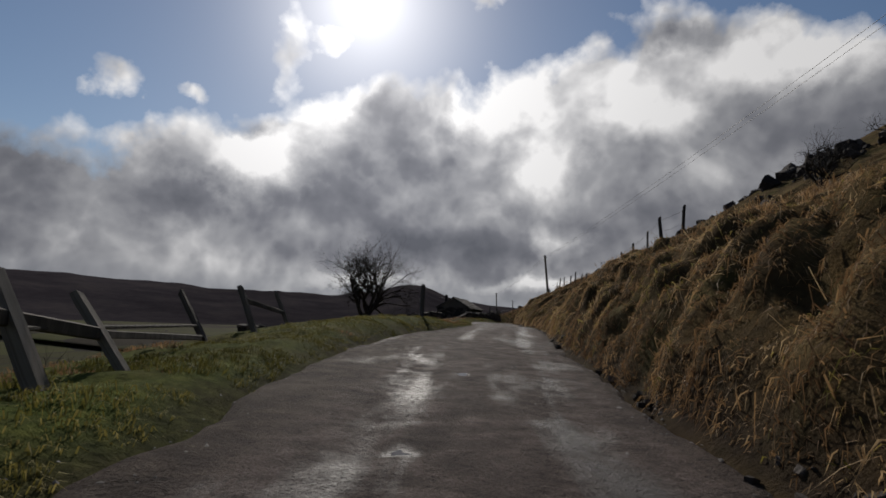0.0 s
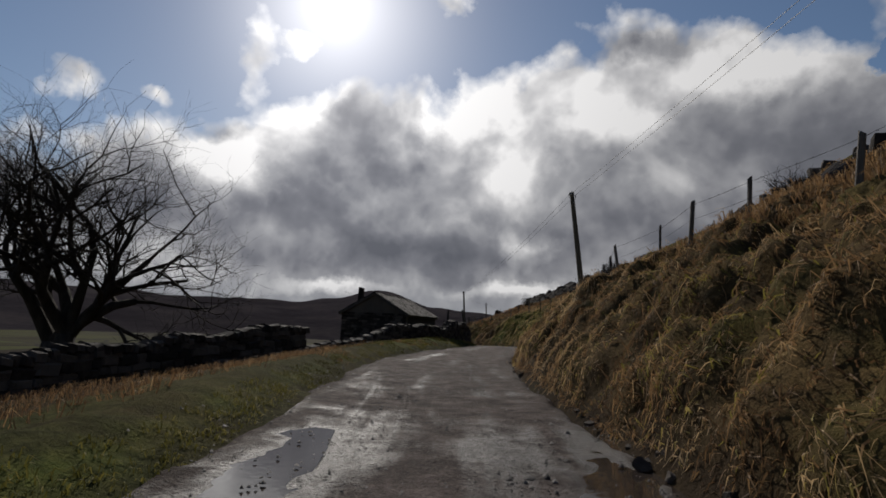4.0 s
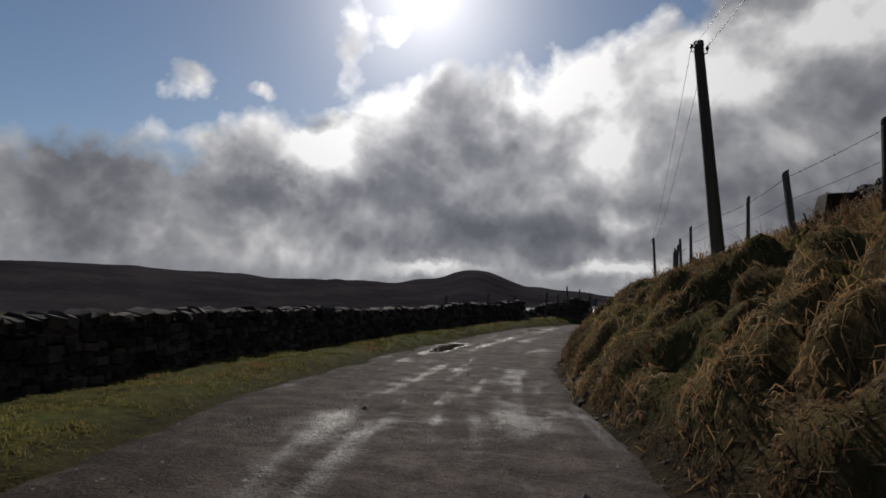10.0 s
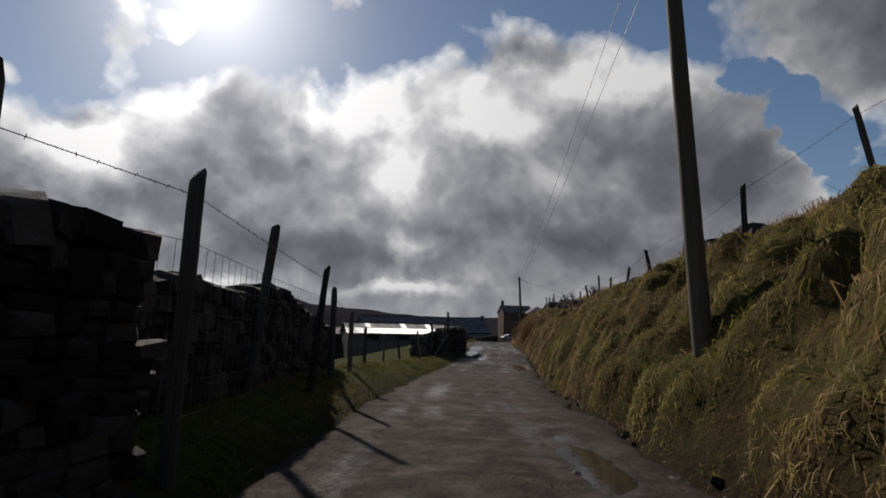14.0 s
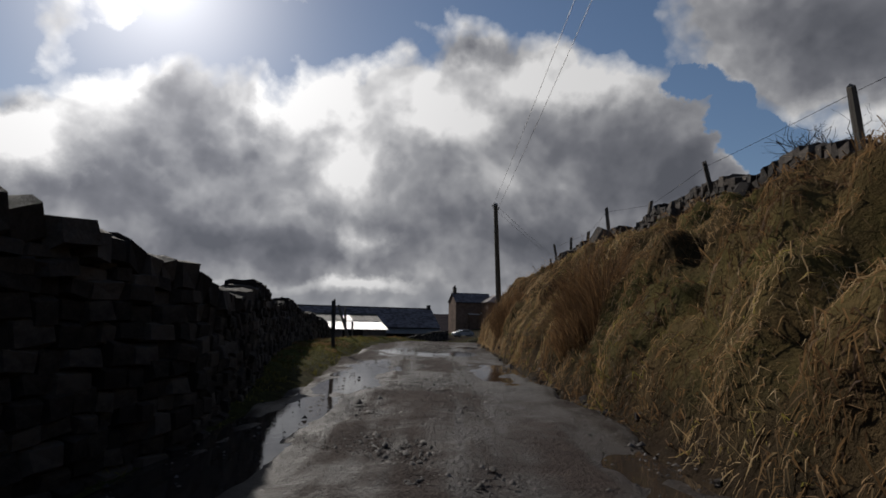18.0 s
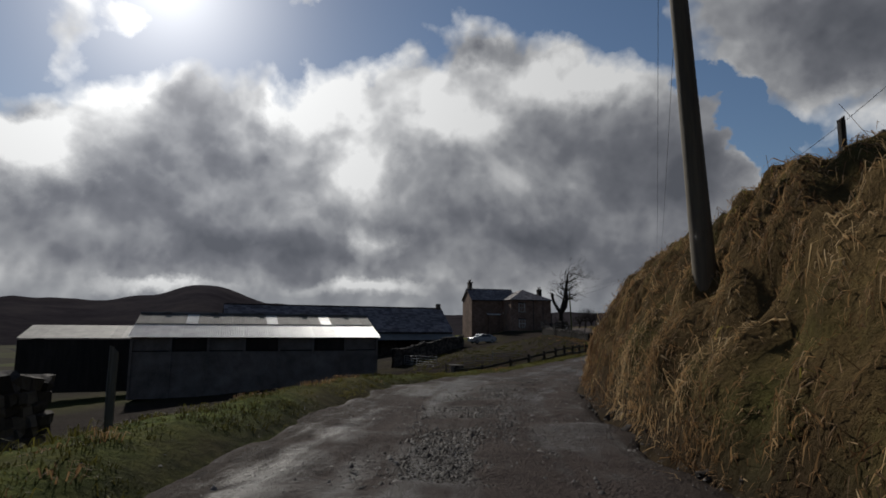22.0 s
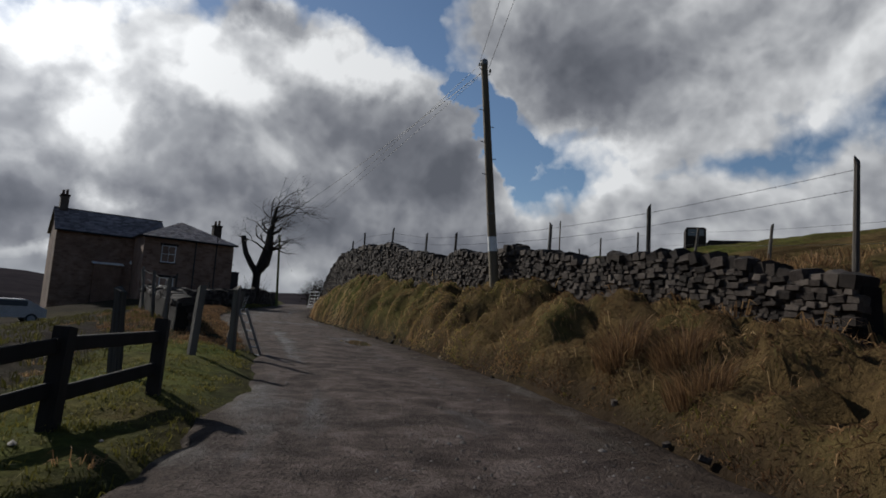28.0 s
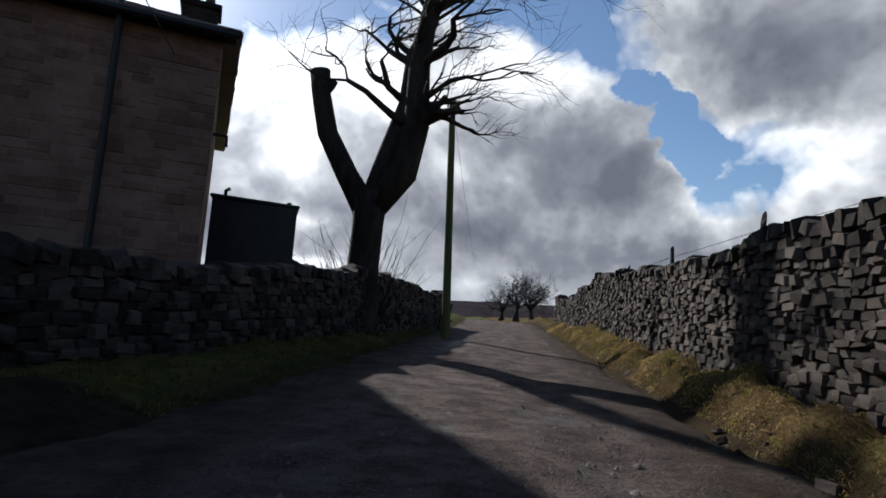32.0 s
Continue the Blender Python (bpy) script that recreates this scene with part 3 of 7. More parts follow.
# left side: chainage, road edge, heights at 3, 6 and 12 m
LEFT = [(-40, -2.2, .2, .0, -1.5), (0, -2.3, .15, -.2, -2.0), (14, -3.2, .25, .1, -1.4), (24, -2.6, .45, .3, -1.1), (34, -1.8, .05, -.6, -1.7), (60, -2.2, .3, -.3, -1.4),
        (72, -2.1, .4, .1, -1.0), (79, -1.6, .4, .1, -1.0), (86, -1.5, .4, .1, -1.0), (94, -1.8, .35, .3, -1.0), (100, -2.0, .3, .3, -1.0), (108, -3.0, .1, -.1, -1.5), (122, -2.9, .12, -.1, -1.5), (140, -2.4, .15, -.1, -1.5), (150, -1.9, .4, .1, -1.4), (160, -1.9, .5, .3, -1.2), (170, -1.95, .45, .1, -1.3),
        (190, -1.8, .15, -.3, -1.3), (213, -2.2, .3, .1, -1.4), (229, -2.6, .2, -.7, -2.2), (245, -2.0, -.1, -1.0, -2.4), (267, -2.2, -.1, -.9, -2.2), (281, -1.9, .25, .1, -1.0), (290, -2.5, .3, .15, -1.1)]
LEFT += [(299, -2.5, .35, .2, -1.2), (310, -2.5, .3, .2, -.9), (316, -3.2, .05, .1, .1), (322, -2.7, .2, .2, .1), (338, -2.0, .3, .3, .1), (400, -2.2, .2, .1, -.5)]
# farther left: chainage, heights at 30, 80 and 300 m
VALE = [(-40, -8, -20, -45), (27, -7, -20, -45), (97, -6, -18, -42), (160, -5.5, -16, -40), (200, -4.4, -12, -38), (235, -4.4, -9, -36), (285, -3.6, -7, -34), (318, -3.2, -6, -30), (400, -1.5, -6, -30)]


def spline(points, per):
    p = np.array([points[0], *points, points[-1]], float)
    p[0], p[-1] = 2 * p[1] - p[2], 2 * p[-2] - p[-3]
    t = np.arange(per) / per
    out = []
    for a, b, c, d in zip(p, p[1:], p[2:], p[3:]):
        T = t[:, None]
        out.append(0.5 * (2 * b + (c - a) * T + (2 * a - 5 * b + 4 * c - d) * T ** 2 + (3 * b - a - 3 * c + d) * T ** 3))
    return np.vstack(out + [p[-2][None]])


LINE = spline(ROAD, 28)
LINE_S = S0 + STEP * np.arange(len(LINE)) / 28
TAN = np.gradient(LINE[:, :2], axis=0)
TAN /= np.linalg.norm(TAN, axis=1)[:, None]
NRM = np.stack([TAN[:, 1], -TAN[:, 0]], 1)
ker = np.hanning(241)
ker /= ker.sum()
NSM = np.stack([np.convolve(np.pad(NRM[:, k], 120, mode="edge"), ker, "valid") for k in (0, 1)], 1)
NSM /= np.linalg.norm(NSM, axis=1)[:, None]


def lut(table, col, s):
    a = np.array(table, float)
    return np.interp(s, a[:, 0], a[:, col])


def smooth_lut(table, col, s):
    return (lut(table, col, s - 2.5) + lut(table, col, s) + lut(table, col, s + 2.5)) / 3


def hash2(ix, iy, seed):
    h = np.sin(ix * 127.1 + iy * 311.7 + seed * 74.7) * 43758.5453
    return h - np.floor(h)


def vnoise(x, y, seed=0):
    ix, iy = np.floor(x), np.floor(y)
    fx, fy = x - ix, y - iy
    fx, fy = fx * fx * (3 - 2 * fx), fy * fy * (3 - 2 * fy)
    a, b = hash2(ix, iy, seed), hash2(ix + 1, iy, seed)
    c, d = hash2(ix, iy + 1, seed), hash2(ix + 1, iy + 1, seed)
    return (a + (b - a) * fx) * (1 - fy) + (c + (d - c) * fx) * fy - 0.5


def hummock(x, y, size, seed):
    """Rounded tussocks: height 0 to 1, and a random number for the tussock that stands highest."""
    x, y = x / size, y / size
    ix, iy = np.floor(x), np.floor(y)
    best, who = np.zeros_like(x), np.zeros_like(x)
    for dx in (-1, 0, 1):
        for dy in (-1, 0, 1):
            cx, cy = ix + dx, iy + dy
            px, py = cx + hash2(cx, cy, seed), cy + hash2(cx, cy, seed + 1)
            k = hash2(cx, cy, seed + 2)
            d = ((x - px) ** 2 + (y - py) ** 2) / (.45 + .5 * k) ** 2
            val = np.sqrt(np.clip(1 - d, 0, 1)) * (.45 + .55 * k)
            who = np.where(val > best, hash2(cx, cy, seed + 3), who)
            best = np.maximum(best, val)
    return best, who


def tussocks(size, seed, s0, s1, u0, u1):
    """Middles of the tussocks that hummock() raises, with their random numbers."""
    cx, cy = np.meshgrid(np.arange(math.floor(s0 / size), math.ceil(s1 / size)), np.arange(math.floor(u0 / size), math.ceil(u1 / size)), indexing="ij")
    cx, cy = cx.ravel().astype(float), cy.ravel().astype(float)
    return (cx + hash2(cx, cy, seed)) * size, (cy + hash2(cx, cy, seed + 1)) * size, hash2(cx, cy, seed + 2), hash2(cx, cy, seed + 3)


def plan(s, u):
    """Plan position of chainage s and offset u (right positive); straight beyond the ends."""
    s, u = np.asarray(s, float), np.asarray(u, float)
    sc = np.clip(s, LINE_S[0], LINE_S[-1])
    g = lambda arr: np.interp(sc, LINE_S, arr)
    n = np.clip(u, -9, 9)
    x = g(LINE[:, 0]) + g(NRM[:, 0]) * n + g(NSM[:, 0]) * (u - n)
    y = g(LINE[:, 1]) + g(NRM[:, 1]) * n + g(NSM[:, 1]) * (u - n)
    ext = s - sc
    x = x + ext * -g(NSM[:, 1])
    y = y + ext * g(NSM[:, 0])
    return x, y


def road_z(s):
    return np.interp(s, LINE_S, LINE[:, 2])


def height(s, u, rough=True):
    """Ground height of the sheet."""
    s, u = np.asarray(s, float) + 0 * np.asarray(u, float), np.asarray(u, float) + 0 * np.asarray(s, float)
    z0 = road_z(s)
    foot, cu, ch, hs = (smooth_lut(RIGHT, k, s) for k in (1, 2, 3, 4))
    edge, h3, h6, h12 = (smooth_lut(LEFT, k, s) for k in (1, 2, 3, 4))
    h30, h80, h300 = (smooth_lut(VALE, k, s) for k in (1, 2, 3))
    wav = vnoise(s * .35, s * 0 + 3, 5) * .5
    foot = foot + wav * .4
    cu = cu + wav * .6
    t = np.clip((u - foot) / (cu - foot), 0, 1)
    bank = ch * (1 - (1 - t) ** 1.5) * (0.92 + .08 * t)
    up = np.maximum(u - cu, 0)
    hill = hs * (up - 12 * (1 - np.exp(-up / 12)) * .25)
    hill = np.where(up > 45, hs * (45 - 3) + (up - 45) * hs * .35, hill)
    right = bank + np.where(up > 0, hill, 0)
    e3 = np.minimum(-3.0, edge - .7)
    v = -u
    left = np.select([v < -edge, v < -e3, v < 6, v < 12, v < 30, v < 80],
                     [0 * v, h3 * np.clip((v + edge) / (-e3 + edge), 0, 1) ** .7, h3 + (h6 - h3) * (v + e3) / (6 + e3), h6 + (h12 - h6) * (v - 6) / 6, h12 + (h30 - h12) * (v - 12) / 18, h30 + (h80 - h30) * (v - 30) / 50],
                     h80 + (h300 - h80) * np.minimum(1, (v - 80) / 220))
    prof = np.where(u > 0, right, left)
    inside = (u > edge + .15) & (u < foot - .1)
    z = z0 + np.where(inside, -.13, prof)
    if rough:
        x, y = plan(s, u)
        off = np.clip(np.maximum(u - foot - .1, edge - .15 - u) / .9, 0, 1)
        onbank = np.clip((u - foot) / .8, 0, 1)
        big = vnoise(x * .45, y * .45, 1) * .3 + vnoise(x * .13, y * .13, 8) * .9
        tus = (hummock(s, u, .95, 2)[0] * .34 + hummock(s, u, .5, 7)[0] * .36 + hummock(s, u, .31, 9)[0] * .15 + vnoise(x * 2.7, y * 2.7, 3) * .12) * np.clip(1.15 - (u - 8) / 30, .3, 1)
        fine = vnoise(x * 6, y * 6, 4) * .14
        z = z + off * ((.18 + .42 * onbank) * big + (.2 + .8 * onbank) * (tus - .2 - .3 * onbank) + fine * (.4 + onbank)) * np.clip(1 - (np.abs(u) - 40) / 60, .2, 1)
    return z


def surf(s, u):
    """The rough sheet itself: tussocks on the bank lean out over the lane."""
    s, u = np.asarray(s, float), np.asarray(u, float)
    x, y = plan(s, u)
    bank = np.clip((u - smooth_lut(RIGHT, 1, s)) / .5, 0, 1) * np.clip((9 - u) / 3, 0, 1)
    out = bank * (hummock(s, u, .95, 2)[0] * .18 + hummock(s, u, .5, 7)[0] * .18)
    z = height(s, u)
    x, y = plan(s, u - out)
    return x, y, z


def at(s, u, up=0.0, rough=False):
    """A point on the ground, as a Vector."""
    x, y = plan(s, u)
    return Vector((float(x), float(y), float(height(s, u, rough)) + up))


def heading(s):
    i = int(np.clip(np.searchsorted(LINE_S, s), 0, len(TAN) - 1))
    return math.atan2(-TAN[i, 0], TAN[i, 1])


def mesh_object(name, verts, faces, material, parent=None, label="", smooth=False, attrs=None):
    """One mesh object from arrays of corners and of faces with equal corner counts (or lists of faces)."""
    me = bpy.data.meshes.new(name)
    if isinstance(faces, np.ndarray):
        k = faces.shape[1]
        me.vertices.add(len(verts))
        me.vertices.foreach_set("co", np.asarray(verts, np.float32).ravel())
        me.loops.add(faces.size)
        me.loops.foreach_set("vertex_index", faces.astype(np.int32).ravel())
        me.polygons.add(len(faces))
        me.polygons.foreach_set("loop_start", np.arange(0, faces.size, k, dtype=np.int32))
        me.update(calc_edges=True)
    else:
        me.from_pydata([tuple(v) for v in verts], [], faces)
        me.update()
    for key, val in (attrs or {}).items():
        a = me.attributes.new(key, "FLOAT", "POINT")
        a.data.foreach_set("value", np.asarray(val, np.float32))
    me.polygons.foreach_set("use_smooth", np.full(len(me.polygons), bool(smooth)))
    me.materials.append(material)
    ob = new(name, me)
    if parent is not None:
        ob.parent = parent
        ob.matrix_parent_inverse = Matrix.Identity(4)
    if label:
        ob["label"] = label
    return ob


def grid_faces(n, m):
    i = np.arange((n - 1) * (m - 1))
    r, c = i // (m - 1), i % (m - 1)
    a = r * m + c
    return np.stack([a, a + m, a + m + 1, a + 1], 1)


def build_ground():
    ss = np.concatenate([np.arange(-300, -40, 20.), np.arange(-40, -8, 1.), np.arange(-8, 330, .19), np.arange(330, 400, 1.), np.arange(400, 900, 25.)])
    us = np.concatenate([-np.array([900, 650, 480, 350, 260, 200, 150, 110, 80, 60, 45, 36, 30, 25, 21, 18, 15.5, 13.5, 12, 10.5, 9.2]), np.arange(-8.2, -1.5, .3), [-1.3, 0, 1.3],
                         np.arange(1.5, 7.2, .14), [7.6, 8.1, 8.8, 9.6, 10.6, 12, 13.6, 15.5, 18, 21, 25, 30, 36, 43, 52, 65, 85, 120, 170, 260, 400, 700]])
    s, u = np.meshgrid(ss, us, indexing="ij")
    x, y, z = surf(s, u)
    foot = smooth_lut(RIGHT, 1, s)
    edge = smooth_lut(LEFT, 1, s)
    n = vnoise(x * .2, y * .2, 11)
    green = np.where(u < 0, .72, .12) + np.where((u > 0) & (s > 76) & (s < 100), .45, 0) + np.where((u > 3) & (s > 242) & (s < 270), .7, 0) + np.where((u > 0) & (s > 278) & (s < 300), .35, 0)
    green = green + np.where((u > 0) & (s > 158) & (s < 190), .2, 0) + np.where((u > 0) & (s < 76), -.25, 0) + np.where((u > 0) & (s > 195) & (s < 239), -.2, 0) + n * .5
    green = green + np.where((u > 0) & (s > 269) & (s < 285), -.5, 0)
    green = np.where((u < -5) & (s > 28) & (s < 75), .25 + n * .5, green)
    mud = np.clip(1 - np.minimum(np.abs(u - foot), np.abs(u - edge)) / .55, 0, 1) * np.where(u > 0, .9, .7)
    # yard slope: mud, its dark colour standing for the shade there as well
    mud = np.maximum(mud, np.where((u < -4.5) & (u > -45) & (s > 228) & (s < 318), 1.0 + n * .6, 0))
    mud = np.maximum(mud, np.where((u < -2) & (u > -16) & (s > 312.5) & (s < 320), .9, 0))
    mud = np.maximum(mud, np.where((u < -2.7) & (u > -14) & (s > 29) & (s < 62), .7 + n, 0))
    mud = np.maximum(mud, np.where((u < -1.8) & (u > -7) & (s > 281) & (s < 313), .7 + n, 0))
    far = np.clip((np.abs(u) - 30) / 30, 0, 1) * (u < 0)
    v = np.stack([x, y, z], -1).reshape(-1, 3)
    ob = mesh_object("ground", v, grid_faces(len(ss), len(us)), M_GROUND, smooth=True,
                     attrs={"green": np.clip(green, 0, 1).ravel(), "mud": np.clip(mud, 0, 1).ravel(), "far": far.ravel()})
    tagged(ob, "rough hillside of dead grass, turf and mud falling to pasture", "ground", kind="structure")


# sunken wet places in the road: chainage, offset, half length, half width
PUDDLES = [(4.6, -.6, .3, .1), (9.5, -.35, .25, .12), (43, 1.55, 4.5, .55), (45, -1.35, 3.4, .42), (68.8, -2.0, .9, .3), (112.5, 1.35, 2.2, .5), (129.5, -2.0, 2.6, .45),
           (141.8, -1.45, 1.6, .4), (186.5, 1.7, 3.2, .5), (192.5, -.35, 5.5, .3), (206, -1.2, 3.6, .6), (199.5, -1.4, 5.5, .42), (163.2, 1.25, 1.6, .3), (213.6, -.8, 2.0, .8), (197.5, 1.9, 2.5, .35), (206.5, 1.5, 3.0, .55), (211.8, .3, 2.4, 1.5), (216.8, 1.65, 2.4, .5), (223.5, -.1, .8, .16), (285.6, 1.3, 1.7, .42), (305.2, -1.1, .7, .4), (245.5, .35, .8, .18)]


def puddle_depth(s, u):
    d = np.zeros_like(s)
    for ps, pu, a, b in PUDDLES:
        near = (np.abs(s - ps) < a * 1.8) & (np.abs(u - pu) < b * 3)
        wob = vnoise(s * 1.7, u * 2.6, int(ps)) * .7 + vnoise(s * 5, u * 6, int(ps) + 1) * .3
        r = 1.15 - np.sqrt(((s - ps) / a) ** 2 + ((u - pu) / b) ** 2) + wob
        d = np.where(near, np.maximum(d, np.clip(r * .05, 0, .035)), d)
    return d


def build_road():
    ss = np.concatenate([np.arange(-40, -6, .8), np.arange(-6, 330, .2), np.arange(330, 388, 1.)])
    k = np.linspace(0, 1, 31)
    s, t = np.meshgrid(ss, k, indexing="ij")
    foot, edge = smooth_lut(RIGHT, 1, s), smooth_lut(LEFT, 1, s)
    lo = edge - .12 + vnoise(s * .8, s * 0, 21) * .35 + vnoise(s * 3, s * 0, 22) * .15
    hi = foot + .05 + vnoise(s * .8, s * 0 + 9, 23) * .3 + vnoise(s * 3, s * 0, 24) * .15
    u = lo + (hi - lo) * t
    x, y = plan(s, u)
    rut = -.025 * np.exp(-((np.abs(u) - .95) / .35) ** 2)
    ruin = np.clip((s - 178) / 12, 0, 1) * np.clip((272 - s) / 14, 0, 1)
    bumps = vnoise(x * 1.1, y * 1.1, 31) * (.035 + .05 * ruin) + vnoise(x * 3.3, y * 3.3, 32) * (.014 + .035 * ruin)
    drop = -.22 * np.clip(1 - np.minimum(t, 1 - t) / .05, 0, 1) ** 2
    pd = puddle_depth(s, u)
    z = road_z(s) + rut + bumps + drop + .012 - np.where(pd > 0, bumps * .8 + rut * .6, 0) - pd
    wet = .1 + .3 * ruin + np.where((s > 26) & (s < 62), .16, 0) + np.where((s > 112) & (s < 142), .06, 0) + np.clip(pd * 26, 0, .7) + np.where((s < 26) & (np.abs(u - .8) < .7), .22, 0)
    ob = mesh_object("road", np.stack([x, y, z], -1).reshape(-1, 3), grid_faces(len(ss), len(k)), M_ROAD, smooth=True, attrs={"across": u.ravel(), "along": s.ravel(), "wet": wet.ravel(), "ruin": np.clip(ruin, 0, 1).ravel()})
    tagged(ob, "narrow worn tarmac lane, wet, with mud and grit", "road", kind="structure")
    for ps, pu, a, b in PUDDLES:
        n = 28
        pts = []
        for i in range(n):
            q = 2 * math.pi * i / n
            rr = 1.12 + .5 * float(vnoise(np.array(math.cos(q) * 1.4 + ps), np.array(math.sin(q) * 1.4), 41))
            sx, ux = ps + math.cos(q) * a * rr, pu + math.sin(q) * b * rr
            px, py = plan(sx, ux)
            pts.append((float(px), float(py), float(road_z(sx))))
        cx, cy = plan(ps, pu)
        verts = [(float(cx), float(cy), float(road_z(ps)) - .012)] + [(p[0], p[1], p[2] - .012) for p in pts]
        pud = mesh_object("puddle", verts, [(0, 1 + i, 1 + (i + 1) % n) for i in range(n)], M_WATER, smooth=True)
        tagged(pud, "shallow muddy puddle lying in the worn road", "puddle", "puddles in the road", kind="structure")


def build_hills():
    """Moorland ridges all round, with one round top ahead on the left."""
    az = np.concatenate([np.radians(np.arange(-100, 60, .5)), np.radians(np.arange(60, 261, 4.))])
    rr = np.array([420, 560, 760, 1000, 1300, 1650, 2000, 2350, 2700, 3100, 3600.])
    a, r = np.meshgrid(az, rr, indexing="ij")
    d = np.degrees(a)
    ridge = 1.35 + .55 * vnoise(d * .06, d * 0, 51) + .35 * vnoise(d * .2, d * 0, 52) + .12 * vnoise(d * .8, d * 0, 53)
    ridge = ridge + .55 * np.exp(-((d + 60) / 16) ** 2) - .5 * np.exp(-((d + 8) / 14) ** 2)
    ridge = ridge + 1.25 * np.exp(-((d + 26.2) / 3.2) ** 2) + .5 * np.exp(-((d + 27) / 9) ** 2)
    top = np.tan(np.radians(ridge)) * 2450
    w = np.clip((r - 700) / 1650, 0, 1)
    w = w * w * (3 - 2 * w)
    z = -46 + (top + 46) * w + vnoise(d * .5, r * .004, 54) * 9 * w
    z = np.where(r > 2500, z - (r - 2500) * .06, z)
    x, y = np.sin(a) * r - 30, np.cos(a) * r + 120
    ob = mesh_object("backdrop_hills", np.stack([x, y, z], -1).reshape(-1, 3), grid_faces(len(az), len(rr)), M_HILL, smooth=True)
    tagged(ob, "distant brown moorland hills with one round summit", "hills", kind="structure")


build_ground()
build_road()
build_hills()

# ---------------- building blocks ----------------
RNG = random.Random(7)


def root(name, loc, rz=0.0, label="", category="", group="", kind=""):
    e = new(name)
    e.empty_display_size = 0.2
    e.matrix_basis = Matrix.Translation(loc) @ Matrix.Rotation(rz, 4, "Z")
    tagged(e, label, category, group, kind)
    return e


class Geo:
    """Corners and faces of one part."""

    def __init__(self):
        self.v, self.f = [], []

    def add(self, verts, faces):
        k = len(self.v)
        self.v += [tuple(p) for p in verts]
        self.f += [tuple(i + k for i in q) for q in faces]
        return self

    def box(self, c, size, rz=0.0, tilt=None, jit=0.0, chamfer=0.0):
        x, y, z = (a / 2 for a in size)
        m = Matrix.Translation(c) @ Matrix.Rotation(rz, 4, "Z")
        if tilt:
            m = m @ Euler(tilt).to_matrix().to_4x4()
        k = min(chamfer, x * .8, y * .8, z * .8)
        if k <= 0:
            vs = [Vector((sx * x, sy * y, sz * z)) for sz in (-1, 1) for sy in (-1, 1) for sx in (-1, 1)]
            fs = [(0, 2, 3, 1), (4, 5, 7, 6), (0, 1, 5, 4), (2, 6, 7, 3), (0, 4, 6, 2), (1, 3, 7, 5)]
        else:
            ring = lambda a, b, h: [Vector(p) for p in ((-a, -b, h), (a, -b, h), (a, b, h), (-a, b, h))]
            vs = ring(x - k, y - k, -z) + ring(x, y, -z + k) + ring(x, y, z - k) + ring(x - k, y - k, z)
            fs = [(3, 2, 1, 0), (12, 13, 14, 15)]
            for r in range(3):
                for i in range(4):
                    j = (i + 1) % 4
                    fs.append((r * 4 + i, r * 4 + j, r * 4 + 4 + j, r * 4 + 4 + i))
        if jit:
            vs = [p + Vector((RNG.uniform(-jit, jit) * x, RNG.uniform(-jit, jit) * y, RNG.uniform(-jit, jit) * z)) for p in vs]
        return self.add([m @ p for p in vs], fs)

    def tube(self, path, radii, n=6, cap=True, jit=0.0):
        path = [Vector(p) for p in path]
        if isinstance(radii, (int, float)):
            radii = [radii] * len(path)
        k = len(self.v)
        side = None
        for i, p in enumerate(path):
            d = (path[min(i + 1, len(path) - 1)] - path[max(i - 1, 0)])
            d = d.normalized() if d.length > 1e-9 else Vector((0, 0, 1))
            if side is None or abs(side.dot(d)) > .95:
                side = d.orthogonal().normalized()
            a = (side - d * side.dot(d)).normalized()
            side = a
            b = d.cross(a)
            for j in range(n):
                q = 2 * math.pi * j / n
                r = radii[i] * (1 + RNG.uniform(-jit, jit))
                self.v.append(tuple(p + (a * math.cos(q) + b * math.sin(q)) * r))
        for i in range(len(path) - 1):
            for j in range(n):
                a0, a1 = k + i * n + j, k + i * n + (j + 1) % n
                self.f.append((a0, a1, a1 + n, a0 + n))
        if cap:
            self.f.append(tuple(k + j for j in reversed(range(n))))
            self.f.append(tuple(k + (len(path) - 1) * n + j for j in range(n)))
        return self

    def quad(self, a, b, c, d):
        return self.add([a, b, c, d], [(0, 1, 2, 3)])

    def prism(self, ring, lift):
        """A closed outline, given counterclockwise, raised by the vector lift."""
        n = len(ring)
        lift = Vector(lift)
        vs = [Vector(p) for p in ring] + [Vector(p) + lift for p in ring]
        fs = [tuple(reversed(range(n))), tuple(range(n, 2 * n))] + [(i, (i + 1) % n, n + (i + 1) % n, n + i) for i in range(n)]
        return self.add(vs, fs)


def part(name, g, material, parent=None, label="", smooth=False):
    return mesh_object(name, g.v, g.f, material, parent, label, smooth)


